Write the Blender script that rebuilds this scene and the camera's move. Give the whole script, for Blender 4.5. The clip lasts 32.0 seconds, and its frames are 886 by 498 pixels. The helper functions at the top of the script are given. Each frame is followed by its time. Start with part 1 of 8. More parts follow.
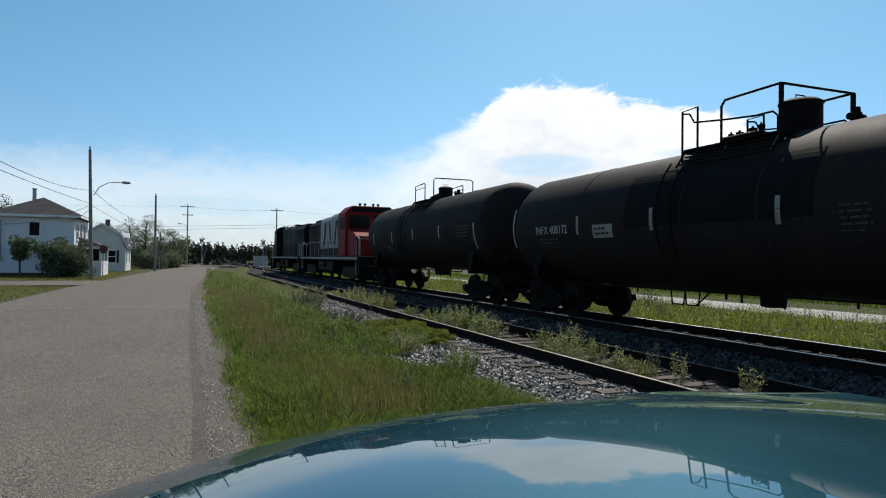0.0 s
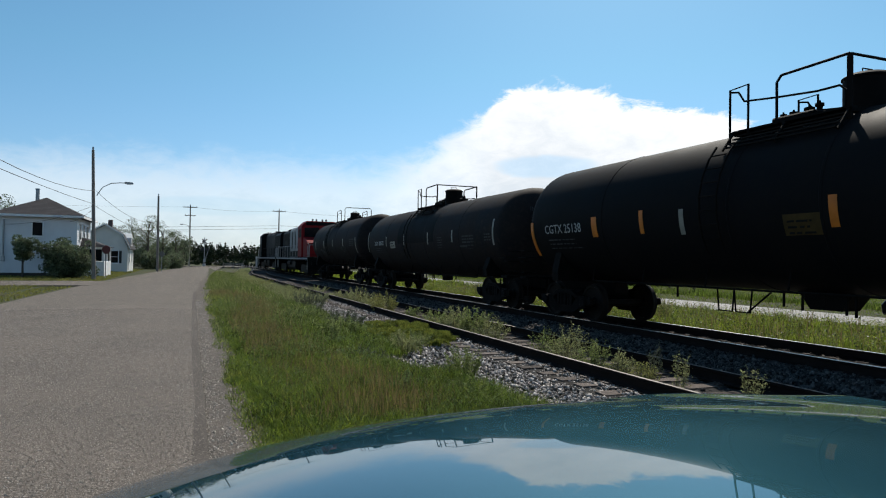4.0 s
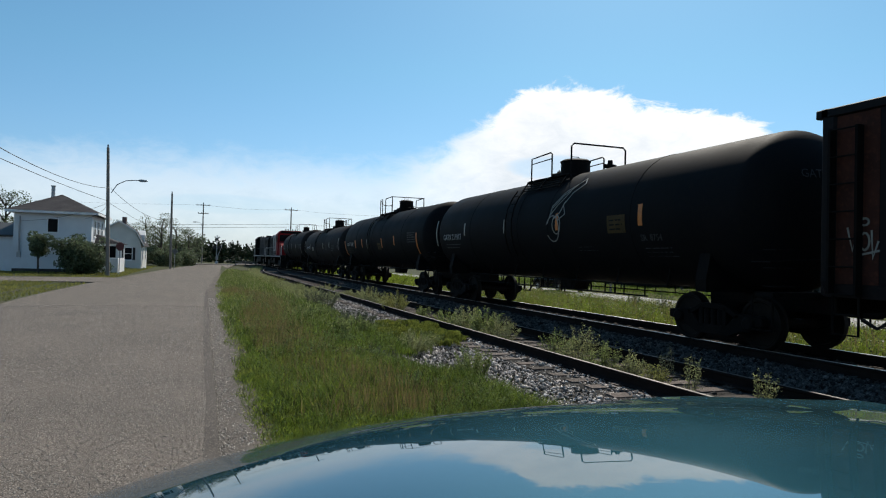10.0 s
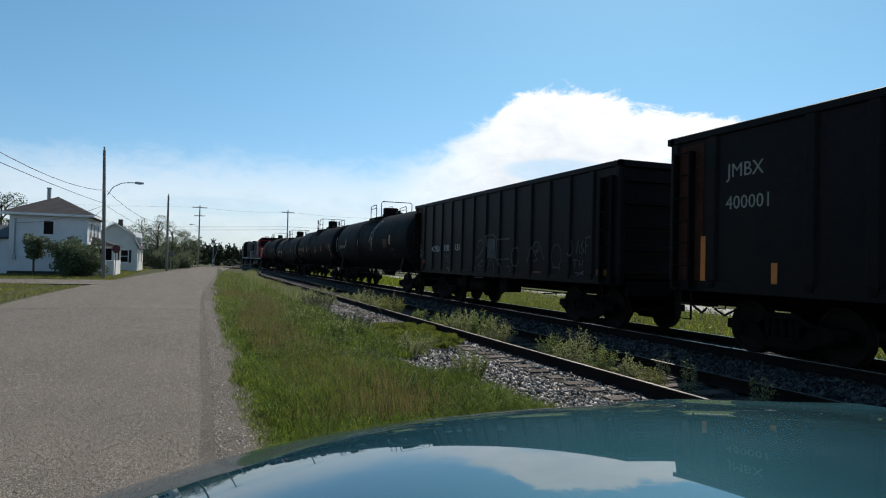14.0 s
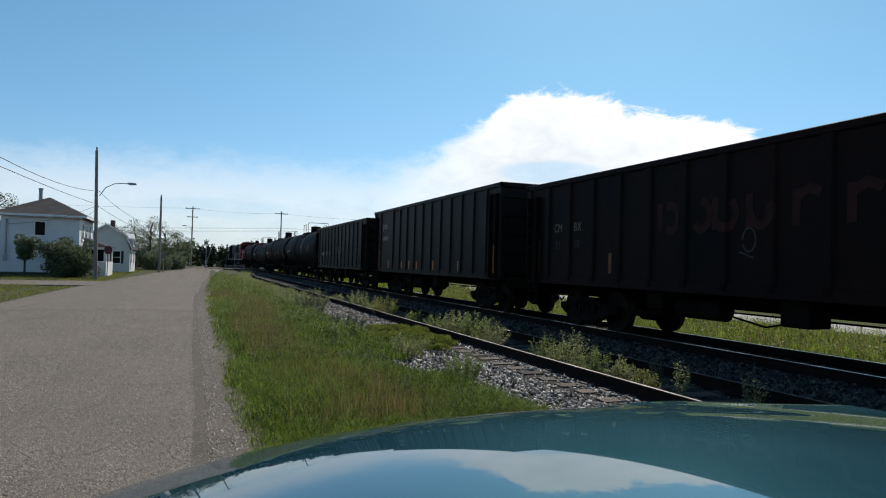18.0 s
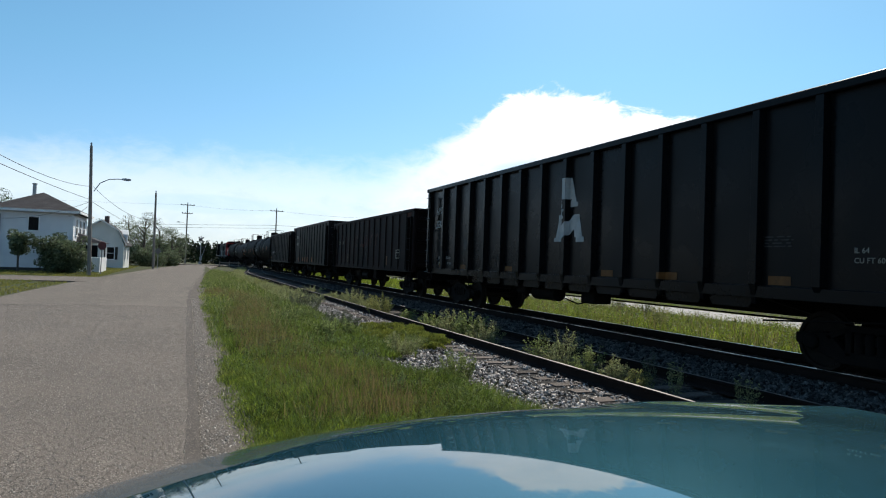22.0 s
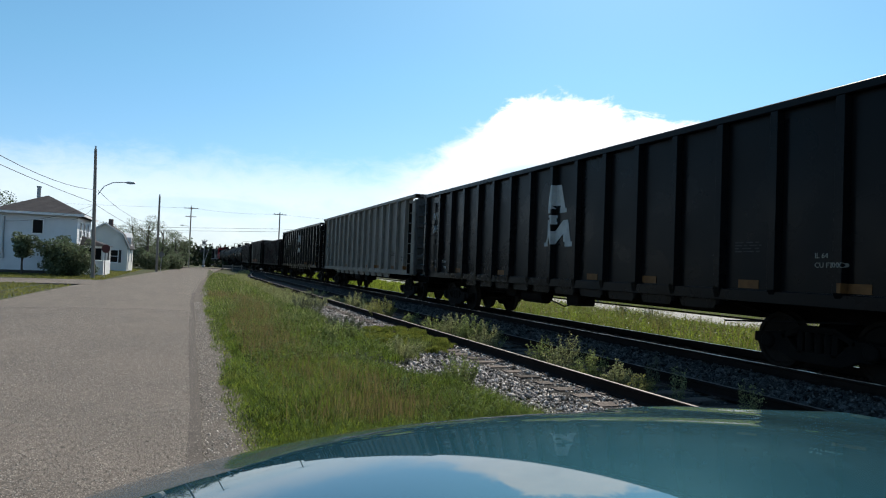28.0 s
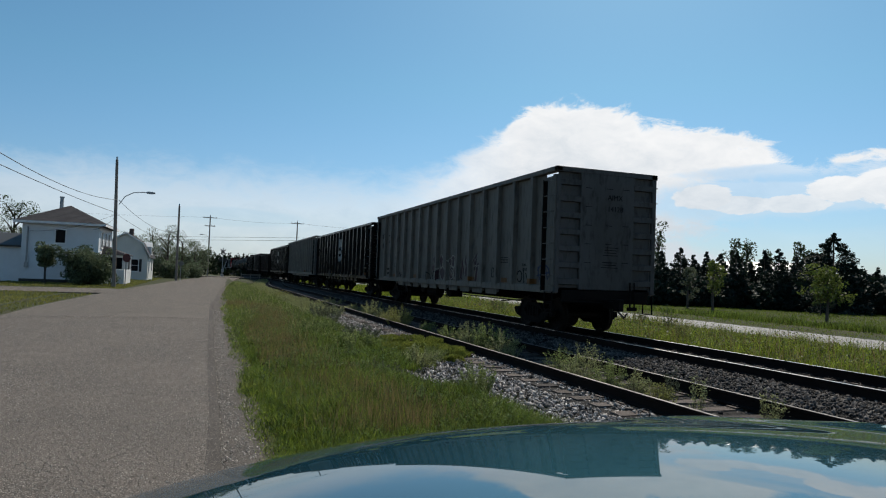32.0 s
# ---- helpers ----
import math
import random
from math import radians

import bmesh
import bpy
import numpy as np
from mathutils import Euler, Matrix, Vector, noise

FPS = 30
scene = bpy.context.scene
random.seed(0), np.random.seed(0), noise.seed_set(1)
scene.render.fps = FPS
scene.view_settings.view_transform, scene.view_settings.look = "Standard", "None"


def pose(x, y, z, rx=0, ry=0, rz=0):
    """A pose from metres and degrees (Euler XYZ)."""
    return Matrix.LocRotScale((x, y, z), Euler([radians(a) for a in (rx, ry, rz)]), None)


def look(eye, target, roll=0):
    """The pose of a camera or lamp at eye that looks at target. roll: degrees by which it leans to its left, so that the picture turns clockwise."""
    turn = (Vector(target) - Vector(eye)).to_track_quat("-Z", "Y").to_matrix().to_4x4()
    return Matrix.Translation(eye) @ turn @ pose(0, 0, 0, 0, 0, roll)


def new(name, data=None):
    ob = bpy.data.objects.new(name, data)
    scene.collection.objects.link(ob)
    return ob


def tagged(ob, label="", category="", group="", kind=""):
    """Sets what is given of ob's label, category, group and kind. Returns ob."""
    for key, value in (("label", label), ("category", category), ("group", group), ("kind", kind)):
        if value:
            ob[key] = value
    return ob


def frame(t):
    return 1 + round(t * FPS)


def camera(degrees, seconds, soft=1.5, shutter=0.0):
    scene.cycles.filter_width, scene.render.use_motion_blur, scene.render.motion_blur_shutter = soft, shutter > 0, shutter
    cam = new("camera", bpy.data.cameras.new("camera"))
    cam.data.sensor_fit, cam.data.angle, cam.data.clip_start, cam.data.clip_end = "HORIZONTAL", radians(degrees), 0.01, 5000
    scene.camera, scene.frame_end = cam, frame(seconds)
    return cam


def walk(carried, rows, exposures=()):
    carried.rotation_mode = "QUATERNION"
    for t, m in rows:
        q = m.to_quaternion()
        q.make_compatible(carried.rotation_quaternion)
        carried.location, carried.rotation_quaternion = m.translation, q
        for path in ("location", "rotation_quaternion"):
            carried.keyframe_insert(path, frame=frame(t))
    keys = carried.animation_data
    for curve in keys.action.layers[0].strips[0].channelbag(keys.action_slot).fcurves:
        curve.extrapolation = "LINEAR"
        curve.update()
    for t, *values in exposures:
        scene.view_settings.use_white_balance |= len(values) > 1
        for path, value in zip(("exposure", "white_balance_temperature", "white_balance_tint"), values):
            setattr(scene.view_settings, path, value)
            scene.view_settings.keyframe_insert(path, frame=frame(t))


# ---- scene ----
CAM_Z = 1.518
cam = camera(68.0, 32.0, soft=1.1)
walk(cam, [
    (0, pose(0, 0, CAM_Z, 90.91, -0.74, -21.46)),
    (0.5, pose(0, 0, CAM_Z, 91.00, -0.84, -21.65)),
    (1, pose(0, 0, CAM_Z, 90.97, -1.15, -21.76)),
    (1.5, pose(0, 0, CAM_Z, 90.93, -1.06, -21.57)),
    (2, pose(0, 0, CAM_Z, 90.89, -1.08, -21.62)),
    (2.5, pose(0, 0, CAM_Z, 90.94, -1.01, -21.52)),
    (3, pose(0, 0, CAM_Z, 91.23, -0.86, -21.33)),
    (3.5, pose(0, 0, CAM_Z, 91.13, -0.72, -21.31)),
    (4, pose(0, 0, CAM_Z, 91.02, -0.91, -21.28)),
    (4.5, pose(0, 0, CAM_Z, 90.85, -1.01, -21.31)),
    (6.5, pose(0, 0, CAM_Z, 91.18, -1.04, -19.75)),
    (7, pose(0, 0, CAM_Z, 90.98, -1.12, -19.89)),
    (7.5, pose(0, 0, CAM_Z, 91.05, -1.17, -20.10)),
    (8, pose(0, 0, CAM_Z, 91.02, -1.24, -20.12)),
    (8.5, pose(0, 0, CAM_Z, 91.08, -1.20, -20.25)),
    (9, pose(0, 0, CAM_Z, 91.01, -1.07, -20.35)),
    (9.5, pose(0, 0, CAM_Z, 91.03, -1.20, -20.51)),
    (10, pose(0, 0, CAM_Z, 90.99, -1.45, -20.32)),
    (10.5, pose(0, 0, CAM_Z, 91.07, -1.48, -20.20)),
    (11, pose(0, 0, CAM_Z, 91.04, -1.41, -20.35)),
    (11.5, pose(0, 0, CAM_Z, 91.14, -1.38, -20.41)),
    (12, pose(0, 0, CAM_Z, 91.10, -1.49, -20.48)),
    (12.5, pose(0, 0, CAM_Z, 91.13, -1.50, -20.50)),
    (13, pose(0, 0, CAM_Z, 91.22, -1.38, -20.67)),
    (13.5, pose(0, 0, CAM_Z, 91.32, -1.46, -20.60)),
    (14, pose(0, 0, CAM_Z, 91.23, -1.49, -20.60)),
    (14.5, pose(0, 0, CAM_Z, 91.37, -1.44, -20.67)),
    (16.5, pose(0, 0, CAM_Z, 91.37, -1.70, -20.73)),
    (17, pose(0, 0, CAM_Z, 91.46, -1.54, -20.85)),
    (17.5, pose(0, 0, CAM_Z, 91.39, -1.60, -21.12)),
    (18, pose(0, 0, CAM_Z, 91.40, -1.61, -21.15)),
    (18.5, pose(0, 0, CAM_Z, 91.26, -1.67, -21.08)),
    (19, pose(0, 0, CAM_Z, 91.22, -1.58, -21.33)),
    (19.5, pose(0, 0, CAM_Z, 91.31, -1.39, -20.75)),
    (20, pose(0, 0, CAM_Z, 91.26, -1.45, -20.95)),
    (20.5, pose(0, 0, CAM_Z, 91.13, -1.82, -21.35)),
    (21, pose(0, 0, CAM_Z, 91.12, -1.94, -21.70)),
    (21.5, pose(0, 0, CAM_Z, 91.19, -2.04, -21.60)),
    (22, pose(0, 0, CAM_Z, 91.30, -2.09, -21.58)),
    (22.5, pose(0, 0, CAM_Z, 91.27, -2.16, -21.52)),
    (23, pose(0, 0, CAM_Z, 91.21, -2.12, -21.84)),
    (23.5, pose(0, 0, CAM_Z, 91.35, -2.00, -21.73)),
    (24, pose(0, 0, CAM_Z, 91.34, -2.02, -21.60)),
    (24.5, pose(0, 0, CAM_Z, 91.37, -2.07, -21.64)),
    (26.5, pose(0, 0, CAM_Z, 91.46, -1.90, -21.16)),
    (27, pose(0, 0, CAM_Z, 91.47, -1.87, -21.05)),
    (27.5, pose(0, 0, CAM_Z, 91.59, -1.93, -21.44)),
    (28, pose(0, 0, CAM_Z, 91.63, -2.25, -21.33)),
    (28.5, pose(0, 0, CAM_Z, 91.52, -2.24, -21.48)),
    (29, pose(0, 0, CAM_Z, 91.51, -2.25, -21.94)),
    (29.5, pose(0, 0, CAM_Z, 91.71, -1.95, -21.46)),
    (30, pose(0, 0, CAM_Z, 91.83, -2.09, -20.87)),
    (30.5, pose(0, 0, CAM_Z, 91.89, -1.88, -20.37)),
    (31, pose(0, 0, CAM_Z, 91.95, -1.62, -20.19)),
    (31.5, pose(0, 0, CAM_Z, 92.31, -1.56, -19.94)),
    (32, pose(0, 0, CAM_Z, 92.30, -2.13, -19.87)),
], exposures=[(0, 0.03), (9, 0.03), (19, 0.02), (20, 0.03), (21, 0.18), (23, 0.26), (28, 0.30), (30, 0.25), (31, 0.2), (32, -0.22)])

# world: daylight sky with a bank of cumulus
SUN_AZ, SUN_EL = 37.0, 47.0


def make_world():
    w = bpy.data.worlds.new("sky")
    scene.world = w
    w.use_nodes = True
    nt = w.node_tree
    nt.nodes.clear()
    L = nt.links.new

    def nd(kind, **kw):
        n = nt.nodes.new(kind)
        for k, v in kw.items():
            if k == "op":
                n.operation = v
            elif k.startswith("i"):
                n.inputs[int(k[1:])].default_value = v
        return n

    def mth(op, a, b=None, c=None, clamp=False):
        n = nt.nodes.new("ShaderNodeMath")
        n.operation = op
        n.use_clamp = clamp
        for i, s in enumerate((a, b, c)):
            if s is None:
                continue
            if isinstance(s, (int, float)):
                n.inputs[i].default_value = s
            else:
                L(s, n.inputs[i])
        return n.outputs[0]

    tc = nd("ShaderNodeTexCoord")
    sep = nd("ShaderNodeSeparateXYZ")
    L(tc.outputs["Generated"], sep.inputs[0])
    el = mth("MULTIPLY", mth("ARCSINE", sep.outputs[2]), 180 / math.pi)
    az = mth("MULTIPLY", mth("ARCTAN2", sep.outputs[0], sep.outputs[1]), 180 / math.pi)
    comb = nd("ShaderNodeCombineXYZ")
    L(mth("MULTIPLY", az, 0.1), comb.inputs[0])
    L(mth("MULTIPLY", el, 0.2), comb.inputs[1])

    def nse(scale, detail, rough, dist=0.0):
        n = nt.nodes.new("ShaderNodeTexNoise")
        n.inputs["Scale"].default_value = scale
        n.inputs["Detail"].default_value = detail
        n.inputs["Roughness"].default_value = rough
        n.inputs["Distortion"].default_value = dist
        L(comb.outputs[0], n.inputs["Vector"])
        return n.outputs["Fac"]

    big, fine = nse(0.8, 6, 0.6, 0.3), nse(3.2, 8, 0.68, 0.4)
    # height of the cloud's upper edge over the compass
    crv = nt.nodes.new("ShaderNodeFloatCurve")
    pts = CLOUD_TOP
    cu = crv.mapping.curves[0]
    for i, (a, e) in enumerate(pts):
        x, y = (a + 60) / 160.0, e / 20.0
        if i < 2:
            cu.points[i].location = (x, y)
        else:
            cu.points.new(x, y)
    crv.mapping.use_clip = False
    crv.mapping.update()
    L(mth("DIVIDE", mth("ADD", az, 60.0), 160.0), crv.inputs["Value"])
    top = mth("MULTIPLY", crv.outputs[0], 20.0)
    edge = mth("ADD", mth("SUBTRACT", top, el),
               mth("ADD", mth("MULTIPLY", mth("SUBTRACT", fine, 0.5), 4.6), mth("MULTIPLY", mth("SUBTRACT", big, 0.5), 2.2)))
    # softness: thin veil towards the west end, crisp heads further on
    soft = nt.nodes.new("ShaderNodeMapRange")
    soft.inputs[1].default_value, soft.inputs[2].default_value = 16.0, 26.0
    soft.inputs[3].default_value, soft.inputs[4].default_value = 4.5, 1.0
    L(az, soft.inputs[0])
    mask = nt.nodes.new("ShaderNodeMapRange")
    mask.interpolation_type = "SMOOTHSTEP"
    L(mth("DIVIDE", edge, soft.outputs[0]), mask.inputs[0])
    mask.inputs[1].default_value, mask.inputs[2].default_value = 0.0, 1.0
    cloud = mask.outputs[0]

    # a hollow of blue between the high bank and the low heaps
    def blob(a0, e0, ra, re, lo=1.25, hi=0.55):
        d = mth("ADD", mth("POWER", mth("ABSOLUTE", mth("DIVIDE", mth("SUBTRACT", az, a0), ra)), 2.0),
                mth("POWER", mth("ABSOLUTE", mth("DIVIDE", mth("SUBTRACT", el, e0), re)), 2.0))
        d = mth("ADD", d, mth("MULTIPLY", mth("SUBTRACT", fine, 0.5), 1.6))
        m = nt.nodes.new("ShaderNodeMapRange")
        m.interpolation_type = "SMOOTHSTEP"
        L(d, m.inputs[0])
        m.inputs[1].default_value, m.inputs[2].default_value = lo, hi
        m.inputs[3].default_value, m.inputs[4].default_value = 0.0, 1.0
        return m.outputs[0]

    for a0, e0, ra, re, k in CLOUD_GAPS:
        cloud = mth("MULTIPLY", cloud, mth("SUBTRACT", 1.0, mth("MULTIPLY", blob(a0, e0, ra, re), k)))
    for a0, e0, ra, re, k in CLOUD_HEAPS:
        cloud = mth("MAXIMUM", cloud, mth("MULTIPLY", blob(a0, e0, ra, re, 1.1, 0.75), k))

    sky = nt.nodes.new("ShaderNodeTexSky")
    sky.sky_type = "NISHITA"
    sky.sun_disc = False
    sky.sun_elevation = radians(SUN_EL)
    sky.sun_rotation = radians(SUN_AZ)
    sky.altitude = 50
    sky.air_density, sky.dust_density, sky.ozone_density = 1.0, 0.6, 1.6
    sk = nt.nodes.new("ShaderNodeMix")
    sk.data_type = "RGBA"
    sk.blend_type = "MULTIPLY"
    sk.inputs[0].default_value = 1.0
    L(sky.outputs[0], sk.inputs[6])
    # paler towards the horizon
    tn = nt.nodes.new("ShaderNodeMix")
    tn.data_type = "RGBA"
    tr = nt.nodes.new("ShaderNodeMapRange")
    L(el, tr.inputs[0])
    tr.inputs[1].default_value, tr.inputs[2].default_value = 2.0, 16.0
    L(tr.outputs[0], tn.inputs[0])
    tn.inputs[6].default_value, tn.inputs[7].default_value = HORIZON_TINT, SKY_TINT
    L(tn.outputs[2], sk.inputs[7])
    mix = nt.nodes.new("ShaderNodeMix")
    mix.data_type = "RGBA"
    veil = nt.nodes.new("ShaderNodeMapRange")
    L(az, veil.inputs[0])
    veil.inputs[1].default_value, veil.inputs[2].default_value = 14.0, 26.0
    veil.inputs[3].default_value, veil.inputs[4].default_value = 0.52, 0.97
    L(mth("MULTIPLY", cloud, veil.outputs[0], clamp=True), mix.inputs[0])
    L(sk.outputs[2], mix.inputs[6])
    cr = nt.nodes.new("ShaderNodeMix")
    cr.data_type = "RGBA"
    shade = nt.nodes.new("ShaderNodeMapRange")
    L(mth("ADD", edge, mth("ADD", mth("MULTIPLY", big, 4.0), mth("MULTIPLY", mth("SUBTRACT", fine, 0.4), 9.0))), shade.inputs[0])
    shade.inputs[1].default_value, shade.inputs[2].default_value = 3.0, 12.0
    L(shade.outputs[0], cr.inputs[0])
    cr.inputs[6].default_value, cr.inputs[7].default_value = CLOUD_LIT, CLOUD_SHADE
    L(cr.outputs[2], mix.inputs[7])
    bg = nt.nodes.new("ShaderNodeBackground")
    bg.inputs[1].default_value = SKY_STRENGTH
    out = nt.nodes.new("ShaderNodeOutputWorld")
    L(mix.outputs[2], bg.inputs[0])
    L(bg.outputs[0], out.inputs[0])


SKY_STRENGTH = 0.1
SKY_TINT = (0.635, 1.0, 1.07, 1)
HORIZON_TINT = (0.66, 0.86, 1.12, 1)
CLOUD_LIT, CLOUD_SHADE = (11.0, 11.0, 11.0, 1), (7.6, 8.2, 8.8, 1)
CLOUD_TOP = [(-60, 8.4), (-20, 8.8), (-5, 9.4), (8, 9.6), (17, 9.9), (20, 10.9), (22.3, 11.8), (23.5, 12.4), (25, 13.4), (26, 14.6), (27.5, 15.1), (31, 15.6),
             (32.3, 15.0), (35.2, 14.6), (36.3, 13.9), (41.2, 12.9), (45, 11.9), (47.6, 10.5), (50.3, 9.9), (54, 10.2), (62, 9.2), (100, 8.0)]
CLOUD_GAPS = [(49, 8.9, 9, 0.75, 0.5), (49, 6.6, 12.5, 2.3, 0.62), (54, 3.6, 15, 2.6, 0.85), (30, 8.2, 4.5, 1.0, 0.4), (2, 4.2, 6, 0.8, 0.25)]
CLOUD_HEAPS = [(41.3, 7.1, 2.4, 1.1, 0.95), (44.2, 6.5, 2.6, 0.8, 0.9), (48.0, 6.5, 2.6, 0.8, 0.9), (51.0, 7.5, 2.6, 1.0, 0.95), (54.5, 7.6, 3.2, 1.5, 0.95), (59.0, 7.0, 3.5, 1.2, 0.9)]
make_world()

sun_lamp = bpy.data.lights.new("sun", "SUN")
sun_lamp.energy, sun_lamp.angle, sun_lamp.color = 5.0, radians(0.53), (1.0, 0.93, 0.82)
sun = new("sun", sun_lamp)
_a, _e = radians(SUN_AZ), radians(SUN_EL)
sun.matrix_world = look((math.sin(_a) * 60, math.cos(_a) * 60, math.tan(_e) * 60), (0, 0, 0))
scene.view_settings.exposure = 0.0

# materials
def mat(name, c1, c2=None, rough=0.6, metal=0.0, scale=3.0, fine=40.0, bump=0.2, dist=0.01, spread=(0.35, 0.65), c3=None, rnd=0.0, island=0.0, coat=0.0,
        spec=0.5, stretch=None, rough2=None, trans=0.0):
    """Principled surface: two colours mixed by a coarse noise, a third by a fine one, relief by the fine one."""
    m = bpy.data.materials.new(name)
    m.use_nodes = True
    nt = m.node_tree
    b = nt.nodes["Principled BSDF"]
    L = nt.links.new
    tc = nt.nodes.new("ShaderNodeTexCoord")
    vec = tc.outputs["Object"]
    if stretch:
        mp = nt.nodes.new("ShaderNodeMapping")
        mp.inputs["Scale"].default_value = stretch
        L(vec, mp.inputs[0])
        vec = mp.outputs[0]

    def nse(s, det):
        n = nt.nodes.new("ShaderNodeTexNoise")
        n.inputs["Scale"].default_value = s
        n.inputs["Detail"].default_value = det
        n.inputs["Roughness"].default_value = 0.6
        L(vec, n.inputs["Vector"])
        return n.outputs["Fac"]

    def ramp(f, lo, hi):
        r = nt.nodes.new("ShaderNodeMapRange")
        L(f, r.inputs[0])
        r.inputs[1].default_value, r.inputs[2].default_value = lo, hi
        return r.outputs[0]

    def mix(f, a, c, blend="MIX"):
        x = nt.nodes.new("ShaderNodeMix")
        x.data_type = "RGBA"
        x.blend_type = blend
        for s, v in ((0, f), (6, a), (7, c)):
            if isinstance(v, (int, float)):
                x.inputs[s].default_value = v
            elif isinstance(v, tuple):
                x.inputs[s].default_value = (*v, 1)
            else:
                L(v, x.inputs[s])
        return x.outputs[2]

    c2 = c2 or tuple(v * 0.8 for v in c1)
    n1, n2 = nse(scale, 5), nse(fine, 6)
    col = mix(ramp(n1, *spread), c1, c2)
    if c3:
        col = mix(ramp(n2, 0.5, 0.72), col, c3)
    for amount, sock in ((rnd, ("ShaderNodeObjectInfo", "Random")), (island, ("ShaderNodeNewGeometry", "Random Per Island"))):
        if amount:
            o = nt.nodes.new(sock[0])
            v = nt.nodes.new("ShaderNodeHueSaturation")
            mr = nt.nodes.new("ShaderNodeMapRange")
            L(o.outputs[sock[1]], mr.inputs[0])
            mr.inputs[3].default_value, mr.inputs[4].default_value = 1 - amount, 1 + amount
            L(mr.outputs[0], v.inputs["Value"])
            L(col, v.inputs["Color"])
            col = v.outputs[0]
    L(col, b.inputs["Base Color"])
    b.inputs["Metallic"].default_value = metal
    b.inputs["Specular IOR Level"].default_value = spec
    if rough2 is not None:
        mr = nt.nodes.new("ShaderNodeMapRange")
        L(n1, mr.inputs[0])
        mr.inputs[1].default_value, mr.inputs[2].default_value = 0.3, 0.7
        mr.inputs[3].default_value, mr.inputs[4].default_value = rough, rough2
        L(mr.outputs[0], b.inputs["Roughness"])
    else:
        b.inputs["Roughness"].default_value = rough
    if coat:
        b.inputs["Coat Weight"].default_value = coat
        b.inputs["Coat Roughness"].default_value = 0.025
        b.inputs["Coat IOR"].default_value = 1.7
    if bump:
        bp = nt.nodes.new("ShaderNodeBump")
        bp.inputs["Strength"].default_value = bump
        bp.inputs["Distance"].default_value = dist
        L(n2, bp.inputs["Height"])
        L(bp.outputs[0], b.inputs["Normal"])
    if trans:
        t = nt.nodes.new("ShaderNodeBsdfTranslucent")
        L(col, t.inputs[0])
        ms = nt.nodes.new("ShaderNodeMixShader")
        ms.inputs[0].default_value = trans
        L(b.outputs[0], ms.inputs[1])
        L(t.outputs[0], ms.inputs[2])
        L(ms.outputs[0], nt.nodes["Material Output"].inputs[0])
    return m


M = {}
M["asphalt"] = mat("asphalt", (0.098, 0.082, 0.070), (0.074, 0.064, 0.055), 0.9, scale=0.5, fine=75, bump=0.8, dist=0.006, c3=(0.42, 0.365, 0.31), spec=0.12)
M["asphalt_far"] = mat("asphalt_far", (0.328, 0.312, 0.289), (0.281, 0.265, 0.242), 0.85, scale=0.4, fine=30, spec=0.25)
M["gravel"] = mat("gravel", (0.105, 0.090, 0.077), (0.070, 0.061, 0.053), 0.95, scale=2.5, fine=45, bump=1.0, dist=0.012, c3=(0.26, 0.225, 0.19), spec=0.1)
M["seam"] = mat("seam", (0.078, 0.067, 0.058), (0.060, 0.052, 0.046), 0.9, scale=1.5, fine=75, bump=0.8, dist=0.006, c3=(0.25, 0.215, 0.185), spec=0.1)
M["patch"] = mat("patch", (0.075, 0.066, 0.058), (0.05, 0.046, 0.041), 0.9, scale=2, fine=60, bump=0.5, dist=0.006, spec=0.1)
M["earth"] = mat("earth", (0.042, 0.052, 0.018), (0.062, 0.056, 0.026), 0.95, scale=0.35, fine=14, bump=0.8, dist=0.04, c3=(0.028, 0.040, 0.013), spec=0.15)
M["ballast_bed"] = mat("ballast_bed", (0.032, 0.029, 0.027), (0.02, 0.019, 0.018), 0.95, scale=1.2, fine=22, bump=1.0, dist=0.03, c3=(0.05, 0.047, 0.044), spec=0.12)
M["stone"] = mat("stone", (0.34, 0.315, 0.295), (0.13, 0.12, 0.112), 0.85, scale=4, fine=45, bump=0.4, c3=(0.52, 0.485, 0.455), island=0.9, spec=0.2)
# darker copy of the stone: the train's shadow is put into its colour
M["stone_shaded"] = mat("stone_shaded", (0.080, 0.073, 0.068), (0.032, 0.030, 0.029), 0.85, scale=4, fine=45, bump=0.4, c3=(0.165, 0.148, 0.134), island=0.9, spec=0.12)
M["tie"] = mat("tie", (0.105, 0.083, 0.071), (0.06, 0.049, 0.043), 0.9, scale=2.5, fine=18, bump=0.9, dist=0.015, stretch=(0.4, 6, 6), c3=(0.17, 0.145, 0.13), rnd=0.45, spec=0.2)
M["rail"] = mat("rail", (0.020, 0.014, 0.012), (0.013, 0.010, 0.009), 0.9, 0.0, scale=2, fine=30, bump=0.4, spec=0.06)
M["rail_rusty"] = mat("rail_rusty", (0.15, 0.135, 0.125), (0.08, 0.070, 0.064), 0.5, 0.5, scale=1.2, fine=20, bump=0.1, rough2=0.7)
M["rail_head"] = mat("rail_head", (0.50, 0.48, 0.46), (0.36, 0.33, 0.31), 0.28, 1.0, scale=1.5, fine=20, bump=0.1, rough2=0.45)
M["plate"] = mat("plate", (0.06, 0.04, 0.032), None, 0.8, 0.2)
M["tank"] = mat("tank", (0.0125, 0.0118, 0.0130), (0.022, 0.0170, 0.0155), 0.66, scale=0.9, fine=9, bump=0.06, c3=(0.030, 0.0215, 0.018), rough2=0.78, spec=0.08)
